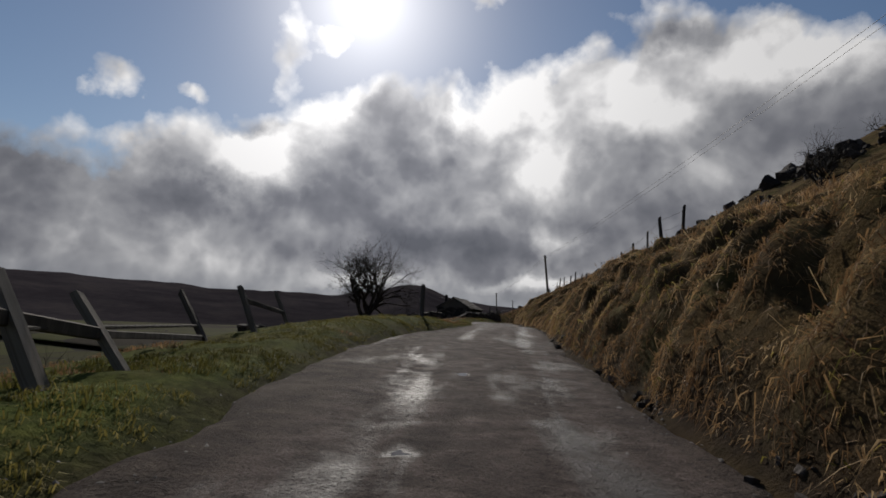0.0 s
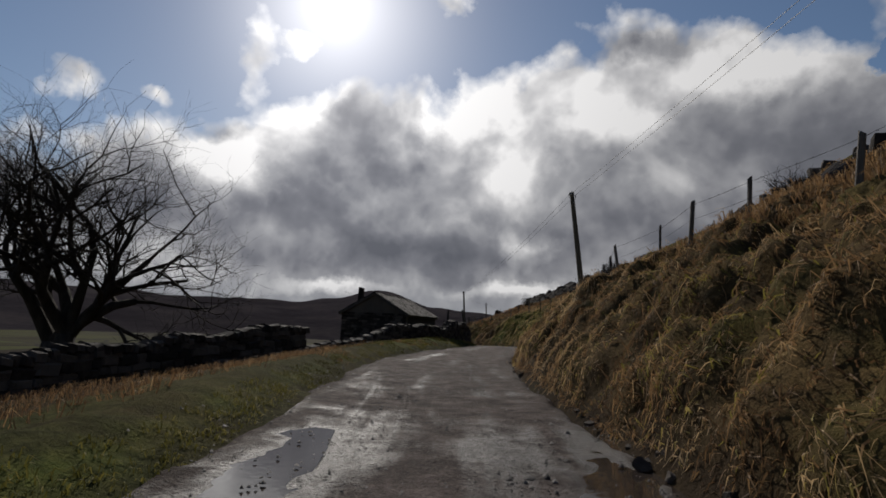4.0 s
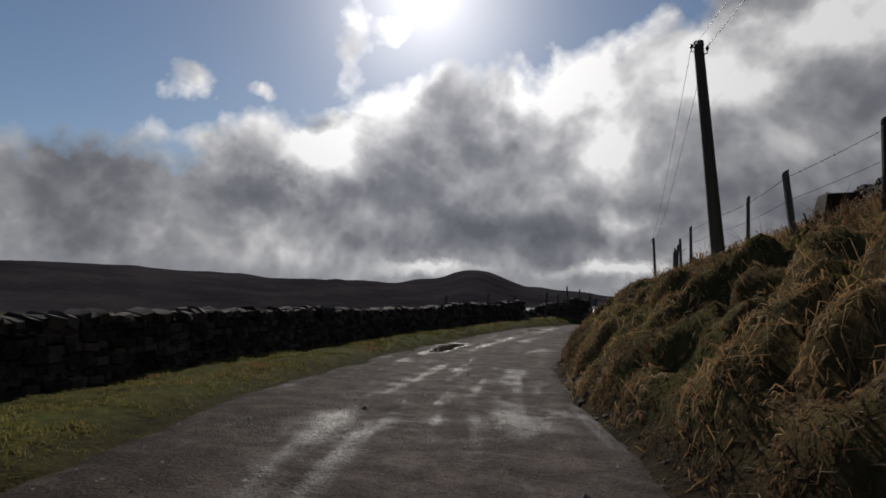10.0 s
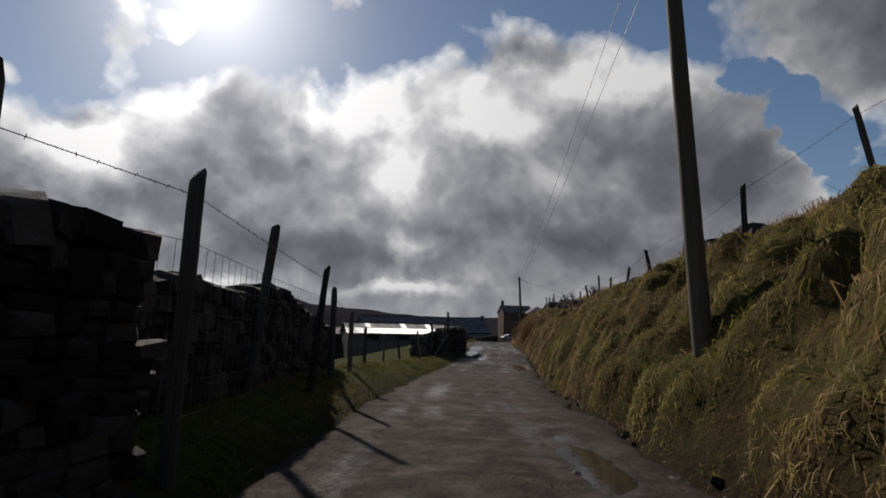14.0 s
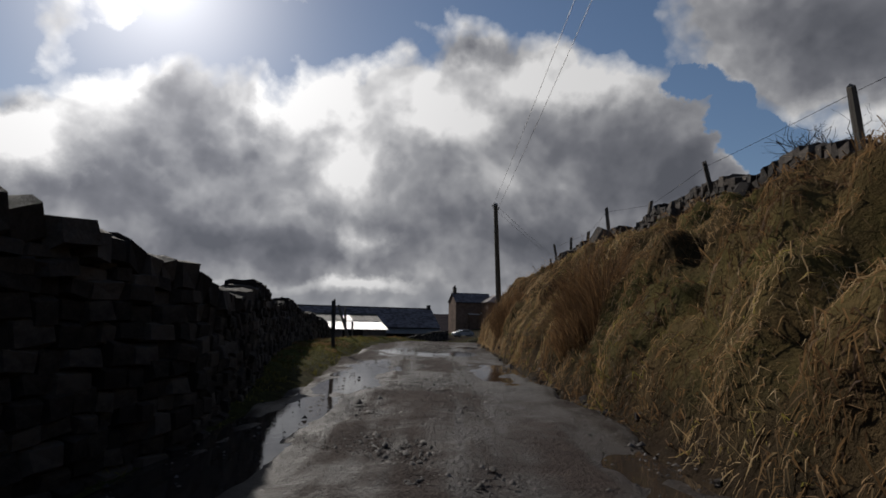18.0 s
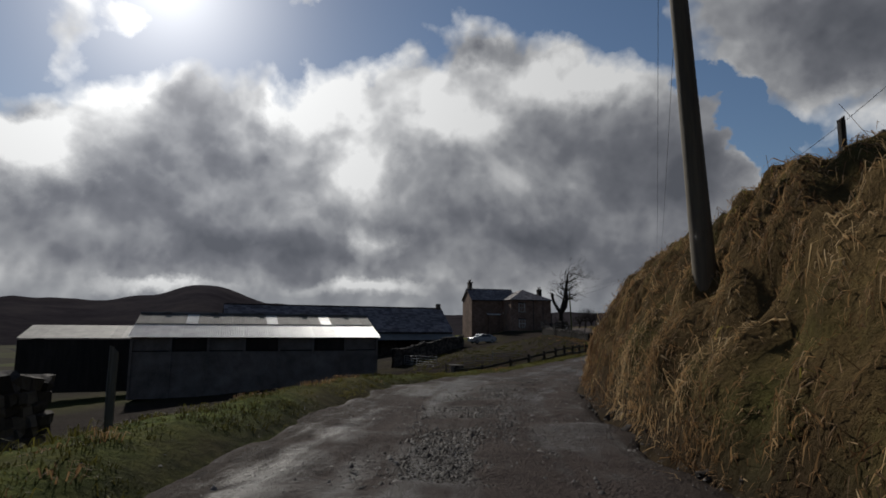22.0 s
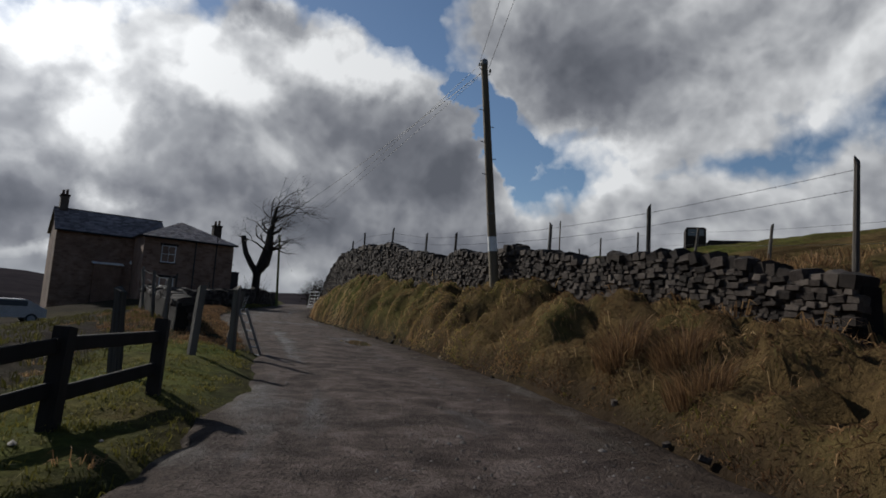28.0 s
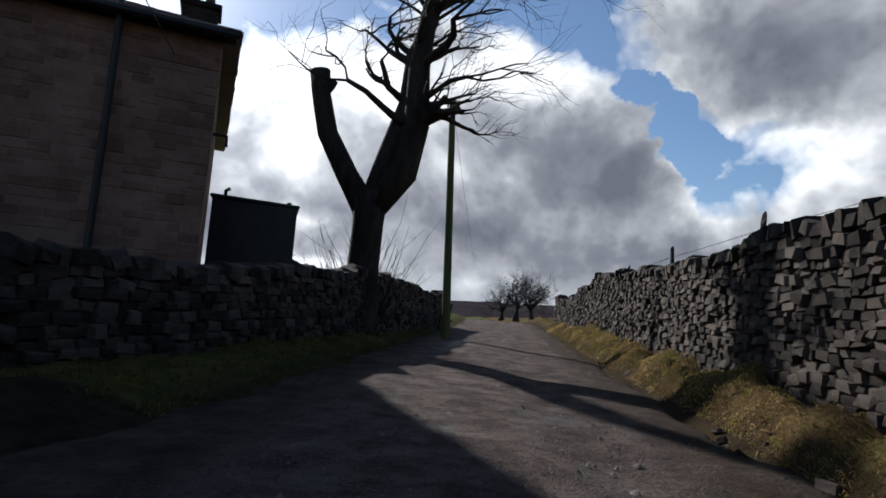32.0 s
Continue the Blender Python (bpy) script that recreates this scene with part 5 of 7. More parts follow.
def fences():
    # broken rails on the first bend
    spec = [(5.0, -3.9, 1.35, .16, -.42), (6.7, -4.2, 1.2, .12, -.6), (11.6, -5.7, 1.2, .12, -.5), (13.8, -5.6, 1.25, .13, -.35), (18.5, -6.6, 1.25, .12, -.4)]
    made = []
    for s, u, h, th, ln in spec:
        p = at(s, u, -.05)
        h0 = heading(s)
        made.append(fence_post(p, h, th, "split", (0, 0), 0, "leaning broken wooden post of a collapsed fence", "broken fence"))
        made[-1].matrix_basis = Matrix.Translation(p) @ Matrix.Rotation(h0, 4, "Z") @ Matrix.Rotation(ln, 4, "Y") @ Matrix.Rotation(.12, 4, "X") @ Matrix.Diagonal((th, th, h, 1))
    for a, b, fa, fb, w in ((0, 1, .62, .52, .15), (1, 2, .52, .12, .1), (3, 4, .72, .45, .12), (0, 2, .55, .35, .05)):
        p, q = post_top(made[a], fa), post_top(made[b], fb)
        if a == 0 and b == 1:
            p = p + (p - q) * 1.6
        d = q - p
        g = Geo().box((0, 0, 0), (d.length, .045, w), jit=.1, chamfer=.012)
        ob = part("fence_rail", g, M_WOOD)
        ob.matrix_basis = Matrix.Translation((p + q) / 2) @ d.to_track_quat("X", "Z").to_matrix().to_4x4()
        tagged(ob, "grey split fence rail hanging loose between leaning posts", "fence rail", "broken fence")
    gate = [fence_post(at(25, -3.4, -.1), 1.6, .2, "round", (0, 0), 0, "stout dark gatepost on the verge", "gateposts"), fence_post(at(31.5, -4.3, -.1), 1.6, .19, "round", (0, -.14), 0, "stout leaning dark gatepost on the verge", "gateposts")]
    # bank top fence with two runs of wire
    for a, b, step, u0, hh in ((17, 74, 2.7, 5.2, 1.25), (76, 150, 2.75, 5.2, 1.3)):
        run = []
        s = a
        while s < b:
            u = u0 + .5 * float(vnoise(np.array(s * .08), np.array(2.), 61))
            if 30 < s < 60:
                u += .7
            run.append(fence_post(at(s, u, -.05), hh * RNG.uniform(.92, 1.1), RNG.choice((.08, .09, .1, .12)), "round", (RNG.gauss(0, .035), RNG.gauss(0, .05)), 0, "slim dark fence post on the crest of the bank", "bank fence"))
            s += step * RNG.uniform(.85, 1.15)
        wire_fence(run, (.35, .65, .93), "wire_fence", "thin strands of wire along the bank fence", barbs=(2,), r=.004)
    # short posts on the ruined crest wall
    run = []
    s = 151
    while s < 238:
        run.append(fence_post(at(s, 6.1, .2), RNG.uniform(.9, 1.35), .1, "split", (RNG.gauss(0, .1), RNG.gauss(0, .14)), 0, "crooked dark post on the ruined crest wall", "crest posts"))
        s += RNG.uniform(3.2, 4.6)
    wire_fence(run, (.9,), "wire_fence", "single barbed strand along the crest", barbs=(0,), r=.004)
    # leaning posts and barbed wire on the wall by the barn
    run = [fence_post(at(q, u, .2), h, .13, "round", ln, 0, "dark leaning post rising from the tumbledown wall", "barn wall posts") for q, u, h, ln in
           ((76.5, -3.0, 1.5, (0, .05)), (81.0, -2.2, 1.95, (0, -.16)), (83.8, -2.1, 1.6, (0, -.22)), (86.6, -2.2, 1.35, (0, -.25)), (88.0, -2.9, 1.25, (0, -.05)), (92.5, -3.6, 1.3, (0, .05)), (96.6, -3.0, 1.75, (0, 0)), (98.9, -2.3, 1.75, (0, -.1)))]
    wire_fence(run, (.7, .95), "wire_fence", "barbed strands along the tumbledown wall", barbs=(0, 1), r=.006)
    # netting fence where the wall has gone
    run = [fence_post(at(s, u, -.1), h, th, "round", ln, 0, "dark round strainer post of a netting fence", "netting fence") for s, u, h, th, ln in
           ((139, -5.2, 1.75, .13, (0, 0)), (144.6, -4.8, 1.8, .13, (0, 0)), (148.6, -4.4, 1.75, .13, (0, -.08)), (150.8, -3.1, 1.95, .16, (0, .05)), (152.6, -2.75, 1.85, .13, (0, 0)), (160.9, -2.15, 2.3, .13, (0, .03)), (166.4, -2.6, 2.1, .12, (0, .1)))]
    wire_fence(run[:4], (.9, .55), "wire_fence", "barbed strands on posts behind the wall", barbs=(0, 1))
    wire_fence(run[3:], (.93,), "netting_fence", "rusty stock netting with a barbed top strand", barbs=(0,), netting=True)
    for s, u, h, ln in ((164.6, -2.95, 2.1, (0, .12)), (157.2, -3.0, 2.3, (0, -.13)), (159.8, -2.8, 2.15, (0, 0))):
        fence_post(at(s, u, .1), h, .14, "round", ln, 0, "dark post standing behind the wall stump", "wall posts")
    run = [fence_post(at(s, u, -.1), h, th, "round", ln, 0, "dark round post of a netting fence by the verge", "netting fence") for s, u, h, th, ln in
           ((168.6, -2.75, 1.9, .13, (0, 0)), (171.6, -3.0, 1.6, .13, (0, 0)), (176.5, -3.7, 1.45, .12, (0, 0)), (180.6, -3.9, 1.4, .1, (.02, 0)), (185, -4.0, 1.5, .12, (0, -.12)), (188.4, -3.5, 1.7, .11, (0, -.14)), (191.55, -2.4, 2.7, .15, (0, 0)))]
    wire_fence(run, (.94,), "netting_fence", "stock netting with a barbed top strand", barbs=(0,), netting=True)
    p, q = run[-1].matrix_basis @ Vector((0, 0, .55)), at(190.4, -3.0, .1)
    g = Geo().tube([q, (p + q) / 2, p], .05, 7, jit=.08)
    tagged(part("strut", g, M_WOOD), "pale slanting strut propping the strainer post", "fence strut")
    fence_post(at(199.0, -4.0, 0), 1.9, .12, "split", (0, -.2), 0, "leaning post by the dark lane wall", "wall posts")
    fence_post(at(207.0, -3.3, 0), 1.7, .13, "split", (0, -.4), 0, "leaning post by the dark lane wall", "wall posts")
    for s, u, h, ln in ((210.5, -2.6, 1.35, (0, -.03)), (217.3, -3.3, 1.4, (0, -.35)), (221.4, -4.2, 1.55, (0, -.06)), (224.6, -4.6, 1.1, (0, 0))):
        fence_post(at(s, u, 0), h, .12, "round", ln, 0, "weathered post on the grass verge above the sheds", "verge posts")
    # posts behind the bank wall
    run = [fence_post(at(s, u, .0), h, .1, "round", (RNG.gauss(0, .02), RNG.gauss(0, .03)), 0, "grey fence post behind the bank wall", "bank wall fence") for s, u, h in
           ((275, 7.2, 2.2), (278.4, 6.1, 1.95), (281.3, 5.3, 1.85), (284.1, 4.95, 1.8), (287, 4.8, 1.8), (289.8, 4.7, 1.85), (294.0, 4.6, 2.25), (298.2, 4.4, 2.5), (302, 4.3, 2.6), (306.5, 4.25, 2.6), (311, 4.25, 2.5), (315.5, 4.25, 2.55), (320, 4.25, 2.5), (324.5, 4.25, 2.5), (329, 4.3, 2.4), (334, 4.35, 2.3), (339, 4.4, 2.1))]
    wire_fence(run, (.78, .93), "wire_fence", "two barbed strands above the bank wall", barbs=(0, 1), r=.005)
    # posts and barbed wire on the garden wall
    run = [fence_post(at(s, u, .0), h, .12, "round", ln, 0, "grey leaning post along the garden wall", "garden fence") for s, u, h, ln in
           ((283.5, -3.9, 1.3, (0, 0)), (288, -4.7, 1.5, (0, -.05)), (294.5, -5.5, 1.8, (0, -.06)), (300.5, -6.2, 1.9, (0, -.08)), (306, -5.7, 1.9, (0, .02)), (311, -4.4, 1.7, (0, -.12)))]
    wire_fence(run, (.6, .78, .95), "wire_fence", "barbed wire along the garden wall", barbs=(0, 1, 2))
    for s, u, h in ((336, -2.2, .95), (337.6, -2.1, .9), (339.2, -2.0, .85)):
        fence_post(at(s, u, .2), h, .12, "split", (RNG.gauss(0, .15), RNG.gauss(0, .12)), 0, "short mossy stake by the pollard tree", "stakes")
    # skyline field posts
    run = [fence_post(at(272 + k * 4.6, 9.5 + k * 1.4, -.1), 1.2, .1, "round", (RNG.gauss(0, .05), RNG.gauss(0, .05)), 0, "slim post on the green field edge", "field fence") for k in range(9)]
    wire_fence(run, (.5, .9), "wire_fence", "thin wire along the field edge", r=.005)


fences()


def rail_fence():
    r = root("rail_fence", at(242, -3.6), 0, "dark two-rail timber fence along the verge", "rail fence")
    inv = r.matrix_basis.inverted()
    ss = [242.9, 246.4, 249.9, 252.2, 254.4, 256.5, 258.9, 261.3, 263.7, 266.1, 268.5, 270.7, 272.7, 274.5]
    tops = []
    for s in ss:
        u = -3.8 + .2 * math.sin(s * .3)
        if s > 267:
            u += (s - 267) * .13
        p = at(s, u - .25 * max(0, min(1, (256 - s) / 8)), -.36 * max(0, min(1, (260 - s) / 12)))
        tops.append(p)
        g = Geo().box((0, 0, .33), (.13, .15, 1.1), rz=heading(s), tilt=(RNG.gauss(0, .04), RNG.gauss(0, .04), 0), jit=.06, chamfer=.012)
        g.v = [tuple(Vector(v) + inv @ p) for v in g.v]
        part("post", g, M_DARK, r)
    for a, b in zip(tops, tops[1:]):
        for z in (.34, .72):
            p, q = inv @ a + Vector((0, 0, z + RNG.uniform(-.03, .03))), inv @ b + Vector((0, 0, z + RNG.uniform(-.03, .03)))
            d = q - p
            m = Matrix.Translation((p + q) / 2) @ d.to_track_quat("X", "Z").to_matrix().to_4x4()
            g = Geo().box((0, 0, 0), (d.length + .1, .045, .13), jit=.05, chamfer=.01)
            g.v = [tuple(m @ Vector(v)) for v in g.v]
            part("rail", g, M_DARK, r)


rail_fence()


def field_gate(name, p, rz, width, h, label, tilt=0.0, roll=0.0, bars=6):
    r = root(name, p, 0, label, "field gate", "metal gates")
    r.matrix_basis = Matrix.Translation(p) @ Matrix.Rotation(rz, 4, "Z") @ Matrix.Rotation(tilt, 4, "X") @ Matrix.Rotation(roll, 4, "Y")
    for x in (0, width):
        part("stile", Geo().tube([(x, 0, .0), (x, 0, h)], .024, 7), M_STEEL, r)
    for k in range(bars):
        z = .06 + (h - .08) * (k / (bars - 1)) ** 1.15
        part("bar", Geo().tube([(0, 0, z), (width * .5, .01 * (k % 2), z - .012), (width, 0, z)], .02, 6), M_STEEL, r)
    part("brace", Geo().tube([(width * .38, 0, .06), (width * .42, 0, h)], .014, 5), M_STEEL, r)
    part("hinge", Geo().tube([(-.05, 0, h * .85), (.03, 0, h * .85)], .03, 6), M_STEEL, r)


def tree_things():
    p = at(59.5, -13.6, -.1)
    bare_tree(p, 11.5, .36, 5, 5, "large bare winter tree with a dense round crown", stems=2, spread=.75, kids=(3, 5), trunk_frac=.2)
    for k, (s, u, h, sd) in enumerate(((26, -26, 5.2, 21), (31, -24, 5.0, 22), (44, -26, 5.2, 23))):
        bare_tree(at(s, u, -.2), h, .14, 4, sd, "bare hedgerow tree below the lane", spread=.9, kids=(2, 3), trunk_frac=.25, group="trees below the lane")
    # thorn bushes on the hillside
    for k, (s, u, h) in enumerate(((100, 12.5, 3.0), (97, 13.6, 2.6), (112, 11.5, 2.5), (62, 11.5, 1.9), (66, 12.5, 1.8), (110, 21, 3.2), (116, 22, 2.8), (128, 25, 2.6), (100, 26, 1.4), (128, 10, 1.4), (165, 17, 2.4), (172, 14, 1.8), (206, 8.5, 2.3))):
        bare_tree(at(s, u, -.1), h, .06, 3, 40 + k, "leafless thorn bush on the hillside", stems=4, spread=.9, kids=(2, 4), name="thorn_bush", category="bush", trunk_frac=.22, group="hillside bushes")
    for q, u, h, sd in ((38, 20.0, 5.2, 61), (35, 22.5, 4.4, 62)):
        bare_tree(at(q, u, -.2), h, .16, 5, sd, "wind-bent bare thorn tree on the skyline", stems=2, spread=1.0, kids=(3, 4), wind=(.25, 0, 0), trunk_frac=.22, group="skyline trees")
    # far trees by the farm
    bare_tree(Vector((-79, 345, -4)), 8.5, .3, 5, 71, "round bare tree behind the long barn", spread=.95, kids=(3, 4), trunk_frac=.2)
    for k, (x, y, z, h) in enumerate(((-27.0, 361, .0, 6.6), (-25.2, 362.5, .0, 6.2), (-28.0, 364, .0, 5.0))):
        bare_tree(Vector((x, y, z)), h, .15, 4, 80 + k, "dense dark tree at the head of the lane", stems=2, spread=1.0, kids=(3, 5), trunk_frac=.25, group="trees at the lane head")


tree_things()


def pollard_tree():
    base, _ = on_ground(-37.9, 318.3, 329, -.1)
    t = root("pollard_tree", base, 0, "old pollarded tree with one cut limb and wind-bent twigs", "tree")
    rng = random.Random(91)
    g = Geo().tube([(0, 0, -.2), (.02, 0, .4), (-.02, 0, 1.6), (0, 0, 2.9), (0, .02, 3.7)], [.62, .47, .4, .4, .5], 12, jit=.06)
    part("trunk", g, M_BARK, t, smooth=True)
    g = Geo().tube([(-.1, 0, 3.3), (-.65, 0, 4.1), (-1.25, .05, 5.2), (-1.55, .05, 6.3), (-1.62, .05, 6.9)], [.36, .3, .27, .25, .27], 9, jit=.08)
    g.tube([(-1.55, .05, 6.2), (-1.3, .05, 6.5), (-1.24, .05, 6.65)], [.14, .12, .12], 7)
    part("cut_limb", g, M_BARK, t, "sawn-off limb", smooth=True)
    limbs, fine = Geo(), Geo()
    wind = Vector((.9, 0, .1))
    for path, rad in (([(.1, 0, 3.4), (.75, 0, 4.3), (1.05, 0, 5.6), (1.0, 0, 7.2), (1.15, .1, 8.8), (1.35, .1, 10.2)], [.42, .4, .36, .3, .22, .14]),
                      ([(.0, .1, 3.5), (.35, .1, 4.8), (.75, .2, 6.2), (.8, .2, 7.6), (1.25, .2, 8.6), (1.3, .25, 9.6)], [.3, .27, .24, .2, .16, .1])):
        limbs.tube(path, rad, 9, jit=.08)
        for k in range(2, len(path)):
            for j in range(3):
                a = rng.uniform(0, 6.283)
                d = Vector((math.cos(a) * .8, math.sin(a) * .8, rng.uniform(.3, .9))) + wind * (.25 + .15 * k)
                if j == 0 and k < 5:
                    d = Vector((-.9, rng.uniform(-.3, .3), .35))
                grow(limbs, Vector(path[k]), d, rad[k] * rng.uniform(.3, .5), rng.uniform(1.4, 2.6) * (1.25 if k > 3 else .85), 4, rng, .7, wind, .1, .007, (2, 4), fine)
    part("crown", limbs, M_BARK, t, smooth=True)
    part("twig_mass", fine, M_BARK, t, "fine tangled twigs")["kind"] = "stuff"
    sh = Geo()
    for k in range(60):
        a = rng.uniform(0, 6.283)
        d = Vector((math.cos(a), math.sin(a) * .6, rng.uniform(1.0, 2.4)))
        o = Vector((rng.uniform(-.5, .5), rng.uniform(-.4, .4), -.1))
        path = [o + d * (i / 4) * rng.uniform(.8, 1.3) + Vector((rng.gauss(0, .03), rng.gauss(0, .03), 0)) for i in range(5)]
        sh.tube(path, [.016, .013, .01, .008, .005], 3)
        for j in range(3):
            p = path[rng.randint(2, 4)]
            sh.tube([p, p + (d + Vector((rng.gauss(0, .7), rng.gauss(0, .5), 0))) * .3], [.006, .003], 3)
    part("shoot_clump", sh, M_BARK, t, "upright shoots round the foot")["kind"] = "stuff"


pollard_tree()

# ---------------- buildings ----------------
def frame_at(o, ex):
    """Local frame: x along ex, y to its left, z up, at the place o."""
    ex = Vector((ex[0], ex[1], 0)).normalized()
    return Matrix.Translation(o) @ Matrix.Rotation(math.atan2(ex.y, ex.x), 4, "Z")


def slates(parent, a, b, c, d, rows, width, material, single, name="slate", limit=300, thick=.028, seed=3):
    """Overlapping slates on the slope with eave a-b and ridge d-c; the first ones are parts, the rest one part."""
    rng = random.Random(seed)
    a, b, c, d = (Vector(p) for p in (a, b, c, d))
    n = (b - a).cross(d - a).normalized()
    if n.z < 0:
        n = -n
    joined = Geo()
    made = 0
    base = None
    for r in range(rows):
        t0, t1 = r / rows, min(1.0, (r + 1.45) / rows)
        e0, e1 = a.lerp(d, t0), b.lerp(c, t0)
        f0, f1 = a.lerp(d, t1), b.lerp(c, t1)
        k = max(1, round((e1 - e0).length / width))
        off = rng.uniform(0, .5) / k
        cuts = [0.0] + [min(1, max(0, (i + off + rng.uniform(-.12, .12)) / k)) for i in range(1, k)] + [1.0]
        for x0, x1 in zip(cuts, cuts[1:]):
            if x1 - x0 < .15 / k:
                continue
            g = .006 / max((e1 - e0).length, .1)
            lift = n * (.02 + rng.uniform(0, .012))
            q = [e0.lerp(e1, x0 + g) + lift * 1.6, e0.lerp(e1, x1 - g) + lift * 1.6, f0.lerp(f1, x1 - g) + lift * .4, f0.lerp(f1, x0 + g) + lift * .4]
            slip = (a - d).normalized() * rng.uniform(-.012, .02)
            vs = [p + slip for p in q] + [p + slip + n * thick for p in q]
            fs = [(3, 2, 1, 0), (4, 5, 6, 7), (0, 1, 5, 4), (1, 2, 6, 5), (2, 3, 7, 6), (3, 0, 4, 7)]
            if made < limit:
                mesh_object(name, vs, fs, single, parent)
                made += 1
            else:
                joined.add(vs, fs)
    if joined.v:
        part("slating", joined, material, parent, "overlapping stone slates")["kind"] = "stuff"


def window(parent, x, z, w, h, y, depth=.12, sash=True, curtain=False):
    """A window whose outer face lies at y on a wall that faces -y."""
    f = Geo()
    t = .06
    for cx, cz, sx, sz in ((x, z + t / 2, w, t), (x, z + h - t / 2, w, t), (x - w / 2 + t / 2, z + h / 2, t, h - 2 * t), (x + w / 2 - t / 2, z + h / 2, t, h - 2 * t)):
        f.box((cx, y + .03, cz), (sx, .08, sz), chamfer=.008)
    win = part("window", f, M_WHITE, parent, "white painted sash frame")
    part("sill", Geo().box((x, y - .03, z - .05), (w + .24, .2, .09), chamfer=.012), M_STONE, win)
    part("lintel", Geo().box((x, y + .0, z + h + .1), (w + .3, .1, .2), chamfer=.012), M_STONE, win)
    part("meeting_rail", Geo().box((x, y + .035, z + h / 2), (w - 2 * t, .06, .05), chamfer=.006), M_WHITE, win)
    part("glazing_bar", Geo().box((x, y + .04, z + h / 2), (.025, .03, h - 2 * t)), M_WHITE, win)
    for cz in (z + t + (h / 2 - t) / 2, z + h / 2 + (h / 2 - t) / 2):
        part("pane", Geo().box((x, y + .055, cz), (w - 2 * t, .008, h / 2 - t - .03)), M_GLASS, win)
    if curtain:
        g = Geo()
        n = 14
        for i in range(n):
            xx = x - w / 2 + t + (w - 2 * t) * (i + .5) / n
            g.box((xx, y + .1 + .012 * (i % 2), z + h * .27), ((w - 2 * t) / n * 1.1, .012, h * .42))
        part("net_curtain", g, M_WHITE, win, "pale net curtain")


def wall_block(ring, h):
    return Geo().prism(ring, (0, 0, h))


def coursed_wall(parent, x0, x1, z0, z1, y, holes=(), limit=160, seed=5, course=.17, length=.42, thick=.05, one=None, many=None):
    """Shallow squared stones on a wall that faces -y."""
    rng = random.Random(seed)
    joined, made, z = Geo(), 0, z0
    while z < z1 - .05:
        h = min(course * rng.uniform(.75, 1.3), z1 - z)
        x = x0
        while x < x1 - .03:
            w = min(length * rng.uniform(.5, 1.5), x1 - x)
            cx, cz = x + w / 2, z + h / 2
            if not any(hx0 < cx + w / 2 and cx - w / 2 < hx1 and hz0 < cz + h / 2 and cz - h / 2 < hz1 for hx0, hx1, hz0, hz1 in holes):
                t = thick * rng.uniform(.6, 1.5)
                g = Geo().box((cx, y - t / 2 + .02, cz), (w - .014, t, h - .014), jit=.0, chamfer=.011)
                if made < limit:
                    part("stone", g, one or M_STONE, parent)
                    made += 1
                else:
                    joined.add(g.v, g.f)
            x += w
        z += h
    if joined.v:
        part("stone_facing", joined, many or M_STONE_ISL, parent, "squared brown gritstone facing")["kind"] = "stuff"


def stack(parent, x, y, z0, z1, w, d, pots=2):
    g = Geo().box((x, y, (z0 + z1) / 2), (w, d, z1 - z0), chamfer=.02)
    c = part("chimney", g, M_STONE, parent, "dark stone chimney stack")
    part("chimney_cap", Geo().box((x, y, z1 - .06), (w + .14, d + .14, .14), chamfer=.02), M_STONE, c)
    for k in range(pots):
        ox = (k - (pots - 1) / 2) * w * .45
        part("chimney_pot", Geo().tube([(x + ox, y, z1), (x + ox, y, z1 + .28), (x + ox, y, z1 + .42 + .1 * k)], [.13, .1, .12], 9), M_POT, c, smooth=True)


